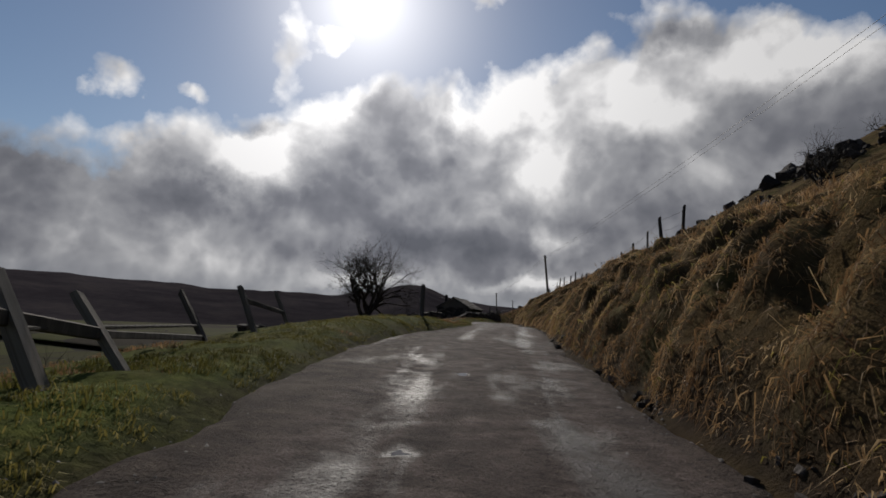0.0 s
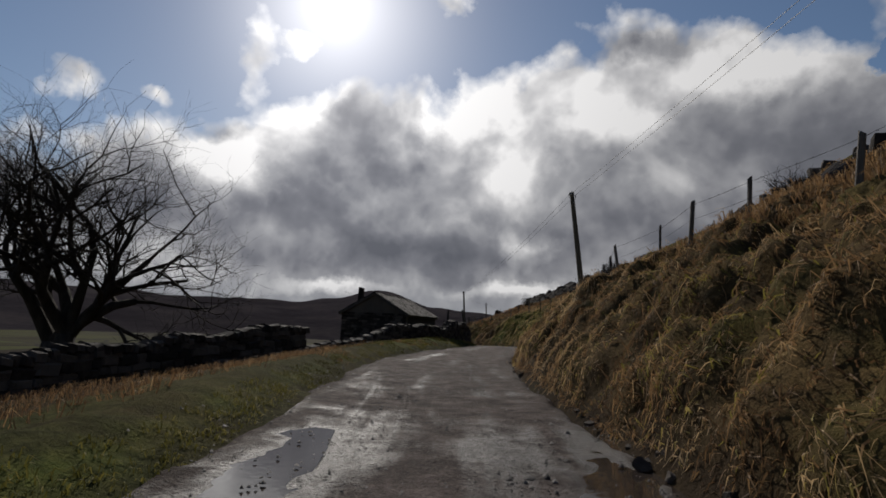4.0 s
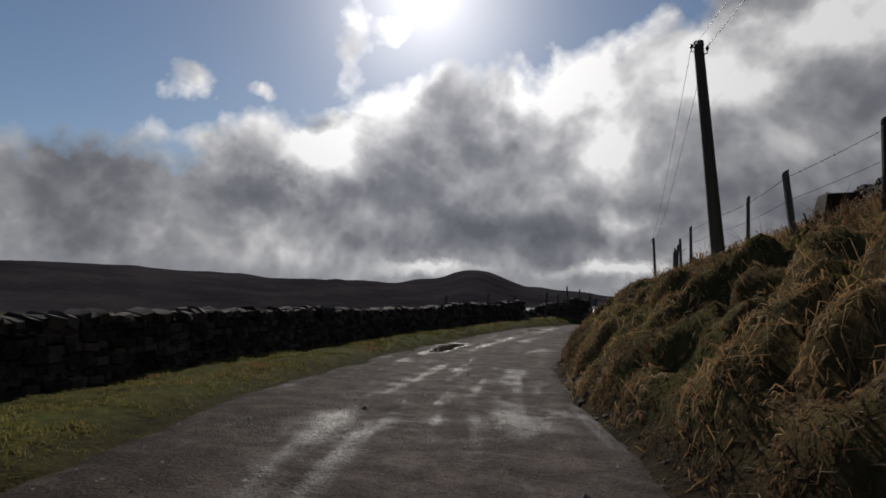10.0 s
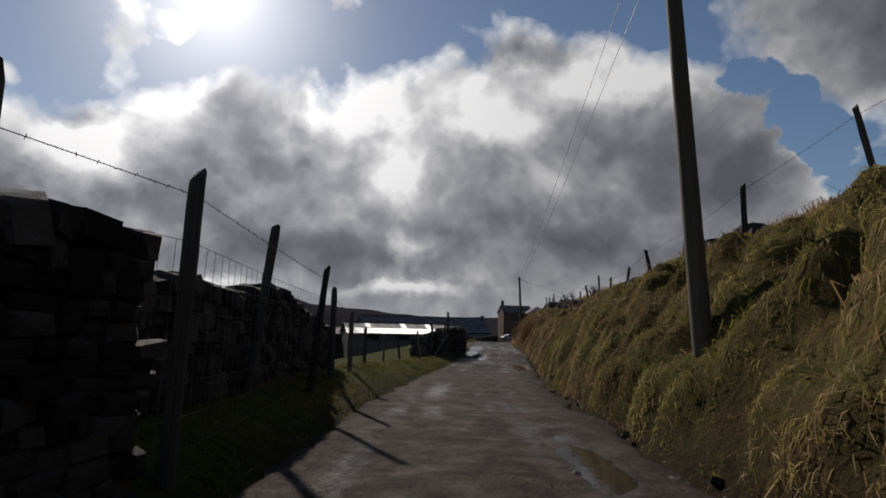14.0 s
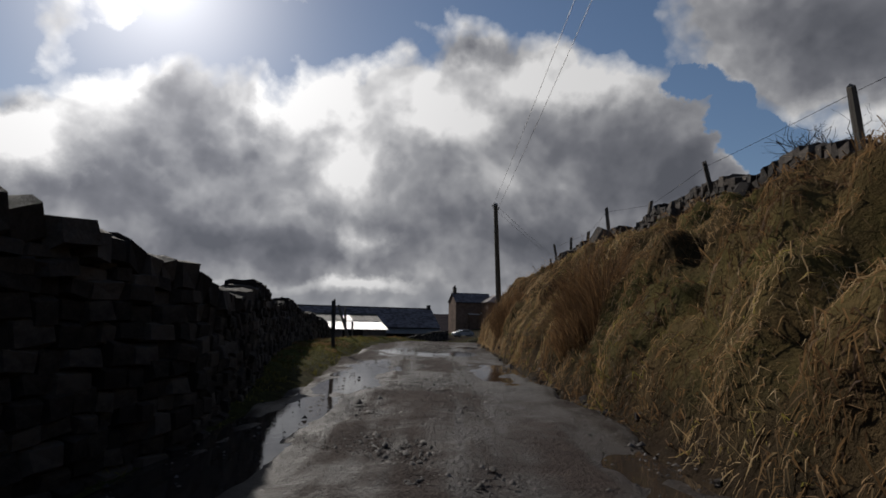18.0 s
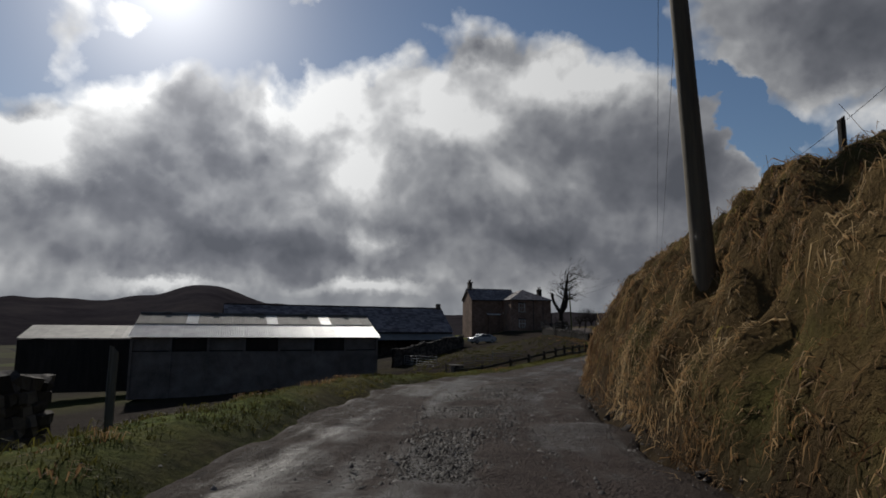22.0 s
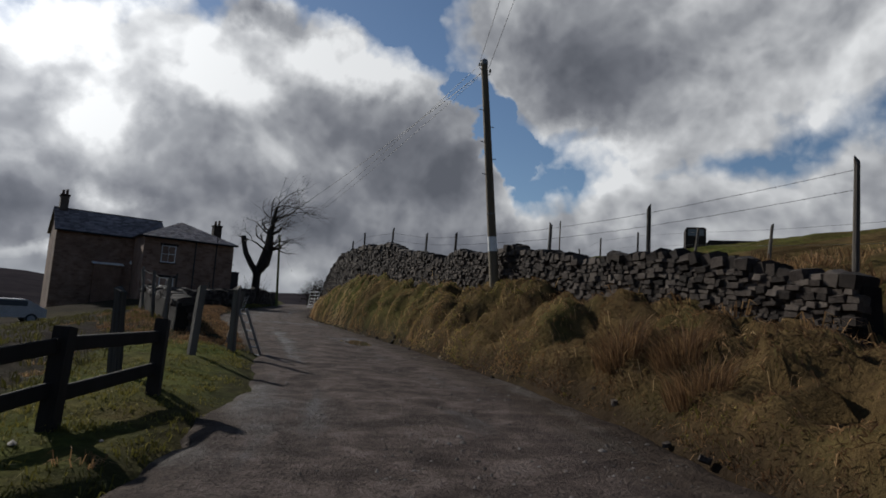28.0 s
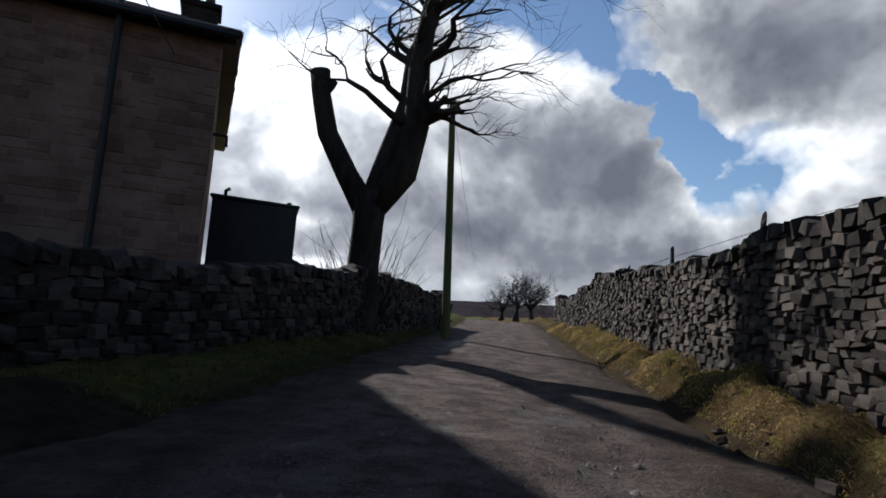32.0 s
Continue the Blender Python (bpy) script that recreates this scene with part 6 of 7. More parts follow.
def farmhouse():
    r = root("farmhouse", (-40.05, 313.3, -.8), math.atan2(.347, .938), "brown gritstone farmhouse with a hipped slate wing", "house")
    e = 5.5                                                     # eaves over the local ground
    part("wing_wall", wall_block([(-7.7, .06, -2.2), (-.15, .06, -2.2), (-.15, 8.5, -2.2), (-7.7, 8.5, -2.2)], e + 2.2), M_HOUSE, r, "squared gritstone wing")
    part("main_wall", wall_block([(-13.6, 3.9, -2.8), (-7.7, 3.9, -2.8), (-7.7, 9.3, -2.8), (-13.6, 9.3, -2.8)], e + 2.8), M_HOUSE, r, "gritstone main block")
    gab = Geo().prism([(-13.6, 3.9, e), (-13.6, 6.6, e + 2.0), (-13.6, 9.3, e)], (.4, 0, 0))
    part("gable", gab, M_HOUSE, r)
    holes = ((-6.45, -4.95, 3.2, 5.0), (-6.4, -4.9, .5, 2.3))
    w = part("facing", Geo().box((-3.9, .055, e / 2), (7.5, .02, e - .05)), M_HOUSE, r)
    coursed_wall(w, -7.7, -.15, -.6, e - .1, .05, holes, 300, 6, .15, .36, .03, M_HOUSE, M_HOUSE_ISL)
    w2 = part("facing", Geo().box((-10.6, 3.895, e / 2), (5.8, .02, e - .05)), M_HOUSE, r)
    coursed_wall(w2, -13.6, -7.75, -1.5, e - .1, 3.89, (), 120, 7, .15, .36, .03, M_HOUSE, M_HOUSE_ISL)
    window(r, -5.7, 3.4, 1.15, 1.45, .0, curtain=True)
    window(r, -5.65, .75, 1.15, 1.35, .0)
    # roofs
    eo = .28
    A, B, C, D = (-7.7 - eo, -eo, e), (-.15 + eo, -eo, e), (-.15 + eo, 8.5 + eo, e), (-7.7 - eo, 8.5 + eo, e)
    P, Q = (-3.9, 3.9, e + 1.95), (-3.9, 5.4, e + 1.95)
    hip = Geo().add([A, B, C, D, P, Q], [(0, 1, 4), (1, 2, 5, 4), (2, 3, 5), (3, 0, 4, 5), (3, 2, 1, 0)])
    rf = part("roof", hip, M_SLATE_OB, r, "hipped roof of grey-purple slates")
    slates(rf, A, B, P, P, 13, .34, M_SLATE, M_SLATE_OB, limit=200, seed=8)
    slates(rf, B, C, Q, P, 13, .36, M_SLATE, M_SLATE_OB, limit=40, seed=9)
    slates(rf, D, A, P, Q, 13, .36, M_SLATE, M_SLATE_OB, limit=40, seed=10)
    mr = Geo().add([(-13.8, 3.6, e), (-5, 3.6, e), (-5, 6.6, e + 2.1), (-13.8, 6.6, e + 2.1), (-13.8, 9.6, e), (-5, 9.6, e)], [(0, 1, 2, 3), (3, 2, 5, 4)])
    rm = part("roof", mr, M_SLATE_OB, r, "main roof of grey-purple slates")
    slates(rm, (-13.8, 3.6, e), (-7.9, 3.6, e), (-5.2, 6.6, e + 2.1), (-13.8, 6.6, e + 2.1), 13, .36, M_SLATE, M_SLATE_OB, limit=200, seed=11)
    part("ridge", Geo().tube([(-13.8, 6.6, e + 2.13), (-5, 6.6, e + 2.13)], .07, 6), M_STONE, r)
    part("hip_ridge", Geo().tube([A, P], .05, 5).tube([B, P], .05, 5), M_STONE, r)
    part("gutter", Geo().tube([(-7.9, -eo - .03, e - .04), (.1, -eo - .03, e - .04)], .06, 7), M_BLACK, r)
    part("gutter", Geo().tube([(-13.8, 3.57, e - .04), (-7.95, 3.57, e - .04)], .06, 7), M_BLACK, r)
    part("soffit", Geo().box((-3.9, -.12, e - .05), (7.9, .3, .07)), M_DARK, r)
    for x in (-3.55, -1.75):
        part("downpipe", Geo().tube([(x, -.12, .1), (x, -.12, e - .1)], .055, 8), M_BLACK, r)
    part("vent_pipe", Geo().tube([(-1.75, -.14, e - .4), (-1.75, -.2, e + .55)], .05, 8), M_BLACK, r)
    stack(r, -13.1, 6.6, e + 1.4, e + 3.3, .62, .9)
    stack(r, -.75, 3.6, e - .2, e + 2.1, .75, .62)
    part("porch_roof", Geo().box((-9.6, 3.55, 3.0), (2.4, .8, .1), tilt=(.18, 0, 0), chamfer=.02), M_WHITE, r, "pale lead-covered porch roof")
    part("porch_wall", Geo().box((-9.6, 3.62, .6), (2.1, .6, 4.6)), M_HOUSE, r)
    part("wall_lamp", Geo().tube([(-7.85, 3.2, 3.1), (-7.95, 3.15, 3.2), (-7.95, 3.15, 3.4)], [.04, .09, .05], 7), M_WHITE, r)
    part("side_lamp", Geo().tube([(-.15, .6, 3.9), (.1, .6, 3.9), (.1, .6, 3.7)], .03, 6), M_BLACK, r)


farmhouse()


def oil_tank():
    m = frame_at((-40.4, 317.6, .5), (.97, .25))
    r = root("oil_tank_housing", m.translation, math.atan2(.25, .97), "black slatted tank enclosure beside the farmhouse", "tank")
    part("body", Geo().box((-.2, .6, 1.0), (2.0, 1.3, 2.0), chamfer=.03), M_BLACK, r)
    part("plinth", Geo().box((-.2, .6, -.7), (2.2, 1.5, 1.4), chamfer=.02), M_HOUSE, r, "stone plinth")
    part("lid", Geo().box((-.2, .6, 2.03), (2.1, 1.4, .08), tilt=(0, .03, 0), chamfer=.02), M_BLACK, r)
    part("flue", Geo().tube([(-.95, .4, 2.0), (-.95, .4, 2.28), (-.85, .4, 2.34)], .045, 7), M_BLACK, r)
    part("filler_cap", Geo().tube([(.6, .4, 2.05), (.6, .4, 2.16)], .06, 8), M_BLACK, r)
    part("filler_cap", Geo().tube([(.15, .4, 2.05), (.15, .4, 2.12)], .04, 8), M_BLACK, r)


oil_tank()


def lane_barn():
    d = Vector((-.157, .988, 0))
    r = root("stone_barn", (-29.5, 74.3, .35), math.atan2(d.y, d.x) - math.pi / 2, "small dark stone barn with a sagging stone-slate roof", "barn")
    hw, ln, e, rg = 2.25, 9.7, 2.35, 3.65
    part("front_gable", Geo().prism([(-hw, 0, -.5), (hw, 0, -.5), (hw, 0, e), (0, 0, rg - .06), (-hw, 0, e)], (0, .4, 0)), M_STONE, r, "rough stone gable")
    part("rear_gable", Geo().prism([(-hw, ln - .4, -.5), (hw, ln - .4, -.5), (hw, ln - .4, e), (0, ln - .4, rg - .06), (-hw, ln - .4, e)], (0, .4, 0)), M_STONE, r)
    for x in (-hw + .2, hw - .2):
        part("side_wall", Geo().box((x, ln / 2, e / 2 - .25), (.4, ln - .8, e + .5)), M_STONE, r)
    g = part("gable_stones", Geo().box((0, -.01, 1.0), (2 * hw - .1, .02, 2.2)), M_MORTAR, r)
    coursed_wall(g, -hw, hw, .0, e, -.005, (), 130, 31, .16, .34)
    for sx, lim, sd in ((1, 300, 33), (-1, 60, 34)):
        a, b = (sx * (hw + .2), -.2, e - .13), (sx * (hw + .2), ln + .2, e - .13)
        c, dd = (0, ln + .2, rg - .08), (0, -.2, rg)
        sl = part("roof_slope", Geo().add([a, b, c, dd, (a[0] * .97, a[1], a[2] - .1), (b[0] * .97, b[1], b[2] - .1), (0, ln + .2, rg - .2), (0, -.2, rg - .12)], [(0, 1, 2, 3), (4, 7, 6, 5), (0, 4, 5, 1), (0, 3, 7, 4), (1, 5, 6, 2)]), M_BARN_OB, r)
        slates(sl, a, b, c, dd, 12, .42, M_BARN, M_BARN_OB, limit=lim, thick=.045, seed=sd)
    part("ridge", Geo().tube([(0, -.2, rg + .03), (0, ln * .5, rg - .03), (0, ln + .2, rg - .05)], .09, 6), M_STONE, r)
    part("chimney", Geo().box((-1.15, .5, rg - .3), (.3, .35, 1.3), tilt=(0, .04, 0), jit=.05, chamfer=.03), M_STONE, r, "small leaning stone chimney")
    part("aerial", Geo().tube([(-1.5, .4, rg - .2), (-2.3, .5, rg + .05)], .01, 4).tube([(-1.9, .2, rg - .1), (-1.9, .75, rg - .05)], .006, 3).tube([(-2.1, .25, rg - .02), (-2.1, .7, rg + .02)], .006, 3), M_WIRE, r)
    part("doorway", Geo().box((0.7, -.06, .9), (.9, .06, 1.8)), M_DARK, r, "dark boarded door")


lane_barn()


def cattle_shed():
    R, L = Vector((-61.5, 264.3, 0)), Vector((-80.6, 255.5, 0))
    ex = (R - L).normalized()
    r = root("cattle_shed", (L.x, L.y, -5.9), math.atan2(ex.y, ex.x), "long block cattle shed with a corrugated sheet roof", "shed")
    ln, e, rg, dp = (R - L).length, 5.05, 7.0, 6.5
    n = 7
    for k in range(n):
        w = ln / n
        part("wall_panel", Geo().box(((k + .5) * w, .12, 1.75), (w - .02, .22, 3.9), chamfer=.01), M_RENDER, r, "stained rendered block panel")
        part("stanchion", Geo().box((k * w, .0, 2.35), (.2, .2, 5.1), chamfer=.015), M_RENDER, r)
        part("vent_panel", Geo().box(((k + .5) * w, .2, 4.4), (w - .2, .05, 1.2)), M_DARK if k % 2 else M_RENDER, r)
    part("stanchion", Geo().box((ln, .0, 2.35), (.2, .2, 5.1), chamfer=.015), M_RENDER, r)
    for x in (.1, ln - .1):
        part("gable_wall", Geo().prism([(x - .1, .25, -.3), (x - .1, 2 * dp, -.3), (x - .1, 2 * dp, e), (x - .1, dp, rg - .15), (x - .1, .25, e)], (.2, 0, 0)), M_DARK, r)
    part("back_wall", Geo().box((ln / 2, 2 * dp, e / 2), (ln, .2, e)), M_DARK, r)

    def sheet(x0, x1, y0, z0, y1, z1, material, nm="roof_sheet"):
        g = Geo()
        m = 14
        for i in range(m + 1):
            x = x0 + (x1 - x0) * i / m
            b = .028 * (1 if i % 2 else -1)
            g.v += [(x, y0, z0 + b), (x, y1, z1 + b), (x, y0, z0 + b - .012), (x, y1, z1 + b - .012)]
        for i in range(m):
            k = i * 4
            g.f += [(k, k + 4, k + 5, k + 1), (k + 2, k + 3, k + 7, k + 6), (k, k + 2, k + 6, k + 4)]
        part(nm, g, material, r)

    cnt = 21
    for k in range(cnt):
        x0, x1 = -.3 + (ln + .6) * k / cnt, -.3 + (ln + .6) * (k + 1) / cnt + .06
        zm = e + (rg - e) * .55
        sheet(x0, x1, -.35, e - .1, dp * .58, zm, M_SHEET)
        sheet(x0, x1, dp * .52, zm - .03, dp, rg, M_SHEET if k in (4, 11, 16) else M_SHEET_DK)
        sheet(x0, x1, dp, rg, 2 * dp + .3, e - .1, M_SHEET_DK)
    part("ridge_cap", Geo().tube([(-.3, dp, rg + .05), (ln + .3, dp, rg + .05)], .13, 6), M_SHEET_DK, r)
    for k in range(5):
        part("ridge_vent", Geo().box((ln * (k + .5) / 5, dp, rg + .16), (.5, .4, .16), chamfer=.03), M_SHEET_DK, r)
    r2 = root("lean_to_shed", (-96.5, 262.0, -6.5), math.atan2(ex.y, ex.x), "older low shed with a mossy sheet roof", "shed")
    part("wall", Geo().box((7, .1, 2.4), (14, .2, 5.2)), M_DARK, r2)
    part("side_wall", Geo().box((13.9, 4, 2.4), (.2, 8, 5.2)), M_DARK, r2)
    part("side_wall", Geo().box((.1, 4, 2.4), (.2, 8, 5.2)), M_DARK, r2)
    for k in range(14):
        part("roof_sheet", Geo().add([(k, -.3, 5.15), (k + 1.03, -.3, 5.15), (k + 1.03, 4.5, 6.4), (k, 4.5, 6.4), (k, 9, 5.1), (k + 1.03, 9, 5.1)], [(0, 1, 2, 3), (3, 2, 5, 4)]), M_SHEET_DK, r2)


cattle_shed()


def long_barn():
    R, L = Vector((-59.2, 305.6, 0)), Vector((-88.5, 289.0, 0))
    ex = (R - L).normalized()
    r = root("long_barn", (L.x, L.y, -4.2), math.atan2(ex.y, ex.x), "long stone barn with a purple-grey slate roof", "barn")
    ln, hw, e, rg = (R - L).length, 4.6, 3.5, 7.1
    part("front_wall", Geo().box((ln / 2, -hw + .25, e / 2 - .2), (ln, .5, e + .4)), M_STONE, r)
    part("back_wall", Geo().box((ln / 2, hw - .25, e / 2 - .2), (ln, .5, e + .4)), M_STONE, r)
    for x in (0, ln - .5):
        part("gable_wall", Geo().prism([(x, -hw, -.4), (x, hw, -.4), (x, hw, e), (x, 0, rg - .1), (x, -hw, e)], (.5, 0, 0)), M_STONE, r)
    for sgn, lim, sd in ((-1, 300, 51), (1, 0, 52)):
        a, b = (-.2, sgn * (hw + .25), e - .2), (ln + .2, sgn * (hw + .25), e - .2)
        c, dd = (ln + .2, 0, rg), (-.2, 0, rg)
        sl = part("roof_slope", Geo().add([a, b, c, dd], [(0, 1, 2, 3)]), M_SLATE_OB, r)
        if lim:
            slates(sl, a, b, c, dd, 18, .6, M_SLATE, M_SLATE_OB, limit=lim, seed=sd)
    part("ridge", Geo().tube([(-.2, 0, rg + .05), (ln + .2, 0, rg + .05)], .12, 6), M_STONE, r)
    part("chimney", Geo().box((ln - .35, 0, rg + .3), (.6, .6, 1.0), chamfer=.03), M_STONE, r)
    for k in range(7):
        x = ln * (k + .6) / 7.4
        part("door", Geo().box((x, -hw - .02, 1.3), (2.0, .08, 2.6)), M_DARK, r, "dark open cart door")
    part("lean_to", Geo().add([(ln * .2, -hw - 2.6, 2.2), (ln, -hw - 2.6, 2.2), (ln, -hw, 3.1), (ln * .2, -hw, 3.1)], [(0, 1, 2, 3)]), M_SHEET_DK, r)


long_barn()


def yard():
    x, y = -66.5, 281.0
    z = on_ground(x, y, 294)[0].z
    slab = part("yard_slab", Geo().box((0, 0, 0), (9, 17, .16), chamfer=.02), M_CONC)
    slab.matrix_basis = Matrix.Translation((x, y, z + .1)) @ Matrix.Rotation(-.45, 4, "Z")
    tagged(slab, "wet pale concrete apron of the farmyard", "concrete yard", kind="structure")
    for k, (hx, hy, rz) in enumerate(((-60.0, 274.0, 1.9), (-58.4, 270.5, 2.2), (-56.0, 267.5, 2.5), (-53.2, 266.4, .1), (-50.4, 266.6, .1))):
        p, _ = on_ground(hx, hy, 276)
        field_gate("sheep_hurdle", p, rz, 2.8, 1.05, "grey metal sheep hurdle in the muddy yard", bars=5)
    p, _ = on_ground(-53.6, 258.6, 264)
    r = root("timber_crate", p, .6, "weathered plank crate standing by the hurdles", "crate")
    for k in range(6):
        part("plank", Geo().box((-.5 + k * .2, -.45, .5), (.17, .03, 1.05), tilt=(0, RNG.gauss(0, .03), 0)), M_WOOD, r)
        part("plank", Geo().box((.55, -.4 + k * .17, .5), (.03, .15, 1.0)), M_WOOD, r)
    for sx in (-.55, .55):
        for sy in (-.45, .5):
            part("corner_post", Geo().box((sx, sy, .5), (.09, .09, 1.1)), M_WOOD, r)
    part("top", Geo().box((0, .0, 1.06), (1.2, 1.1, .05), tilt=(.03, .04, 0)), M_WOOD, r)
    rng = random.Random(4)
    for k in range(46):
        s, u = rng.uniform(232, 276), rng.uniform(-16, -5.5)
        q = at(s, u, .03)
        ln = rng.uniform(.5, 2.4)
        b = part("fallen_branch", Geo().tube([(-ln / 2, 0, .03), (0, rng.uniform(-.1, .1), .08), (ln / 2, 0, .03)], [.035, .03, .015], 5), M_BARK)
        b.matrix_basis = Matrix.Translation(q) @ Matrix.Rotation(rng.uniform(0, 6), 4, "Z")
        tagged(b, "wet fallen branch lying in the yard edge", "branch", "yard litter")


yard()


def parked_car():
    p, _ = on_ground(-52.0, 296.5, 306)
    r = root("parked_car", p, .5, "silver hatchback parked below the farmhouse", "car")
    prof = [(-2.0, .35), (-2.0, .75), (-1.85, .95), (-1.0, 1.05), (-.45, 1.42), (.95, 1.44), (1.75, 1.0), (1.98, .9), (2.0, .4)]
    body = Geo().prism([(x, -.82, z) for x, z in prof], (0, 1.64, 0))
    part("body", body, M_CAR, r, smooth=False)
    part("windscreen", Geo().add([(-.98, -.7, 1.08), (-.98, .7, 1.08), (-.5, .62, 1.4), (-.5, -.62, 1.4)], [(0, 3, 2, 1)]).box((-.75, 0, 1.25), (.1, 1.3, .2), tilt=(0, -.9, 0)), M_GLASS, r)
    for sy in (-.825, .825):
        part("side_window", Geo().box((.25, sy, 1.2), (1.5, .02, .32), chamfer=.0), M_GLASS, r)
        for sx in (-1.25, 1.25):
            w = part("wheel", Geo().tube([(sx, sy * .82, .31), (sx, sy * 1.01, .31)], .31, 16), M_BLACK, r)
            part("rim", Geo().tube([(sx, sy * 1.0, .31), (sx, sy * 1.03, .31)], .2, 12), M_STEEL, w)
    for sy in (-.55, .55):
        part("headlight", Geo().box((-2.0, sy, .75), (.06, .35, .16), chamfer=.02), M_GLASS, r)


parked_car()


def hill_truck():
    p, _ = on_ground(-8.5, 288.0, 299)
    r = root("flatbed_truck", p, 2.5, "dark flatbed truck parked on the hill track", "truck")
    part("cab", Geo().box((1.4, 0, 1.25), (1.3, 1.7, 1.5), chamfer=.12), M_DARK, r)
    part("bed", Geo().box((-.9, 0, .85), (3.0, 1.8, .5), chamfer=.03), M_DARK, r)
    part("cab_window", Geo().box((1.4, 0, 1.62), (1.0, 1.74, .45)), M_GLASS, r)
    for sx in (1.3, -1.4):
        for sy in (-.8, .8):
            part("wheel", Geo().tube([(sx, sy - .1, .38), (sx, sy + .1, .38)], .38, 14), M_BLACK, r)


hill_truck()


def gates_and_signs():
    field_gate("field_gate", at(311.2, 2.85, .05), heading(313) + 2.0, 1.6, 1.2, "galvanised gate swung open against the roadside wall", tilt=.12)
    field_gate("field_gate", at(315.4, -2.65, .05), heading(315) - 1.66, 2.7, 1.25, "galvanised gate leaning open at the house drive", tilt=-.3, roll=.12)
    fence_post(at(316.2, 3.0, 0), 1.75, .2, "split", (0, .03), 0, "weathered gatepost against the roadside wall", "gateposts")
    q = at(318.0, 3.05, 0)
    r = root("wall_notice", q, heading(309), "small white notice on a stake by the wall", "sign")
    part("stake", Geo().box((0, 0, .5), (.06, .06, 1.1)), M_WOOD, r)
    part("plate", Geo().box((0, -.045, 1.02), (.26, .02, .12), chamfer=.004), M_WHITE, r)
    field_gate("field_gate", at(270.8, 7.4, .03), heading(271) - .9, 2.9, 1.15, "grey metal gate at the top of the grass slope")
    for s, u, h in ((270.6, 7.2, 1.5), (269.2, 9.8, 1.7)):
        fence_post(at(s, u), h, .22, "split", (0, 0), 0, "dark wooden gatepost at the field gate", "field gateposts")
    p = at(266.8, 3.6)
    top = Vector((-36.16, 254.91, 1.78))
    r = root("fingerpost", p, heading(267), "timber footpath fingerpost on the verge", "signpost")
    hgt = max(1.9, top.z - p.z)
    part("shaft", Geo().box((0, 0, hgt / 2 - .1), (.11, .11, hgt + .2), chamfer=.01), M_POLE_GREEN, r)
    part("finger", Geo().box((.12, 0, hgt - .14), (.32, .035, .13), chamfer=.01), M_WOOD, r)
    # rails by the gate
    for k in range(3):
        a, b = at(267 + k * 1.2, 10.2 - k * .75, .55), at(268.2 + k * 1.2, 9.45 - k * .75, .55)
        for z in (0, .45):
            d = b - a
            g = Geo().box((0, 0, 0), (d.length, .04, .12), chamfer=.008)
            ob = part("fence_rail", g, M_WOOD)
            ob.matrix_basis = Matrix.Translation((a + b) / 2 + Vector((0, 0, z))) @ d.to_track_quat("X", "Z").to_matrix().to_4x4()
            tagged(ob, "grey timber rail beside the field gate", "fence rail", "gate rails")
    # aluminium ladder leaning at the verge
    p = at(281.2, -1.75, .0)
    r = root("ladder", p, 0, "pale aluminium ladder leaning at the wall end", "ladder")
    r.matrix_basis = Matrix.Translation(p) @ Matrix.Rotation(heading(281) + .5, 4, "Z") @ Matrix.Rotation(-.42, 4, "Y")
    for y in (-.17, .17):
        part("stile", Geo().box((0, y, .58), (.05, .025, 1.22), chamfer=.004), M_STEEL, r)
    for k in range(6):
        part("rung", Geo().tube([(0, -.17, .1 + k * .19), (0, .17, .1 + k * .19)], .015, 6), M_STEEL, r)
    for s, u, h in ((280.4, -2.3, 1.3), (278.6, -2.9, 1.2), (281.8, -2.4, 1.2), (276.0, -3.5, 1.2)):
        fence_post(at(s, u), h, .13, "split", (RNG.gauss(0, .05), RNG.gauss(0, .08)), 0, "dark post at the ruined verge fence", "verge fence")


gates_and_signs()

# ---------------- grass, gravel, rubble ----------------
GR = np.random.RandomState(12)


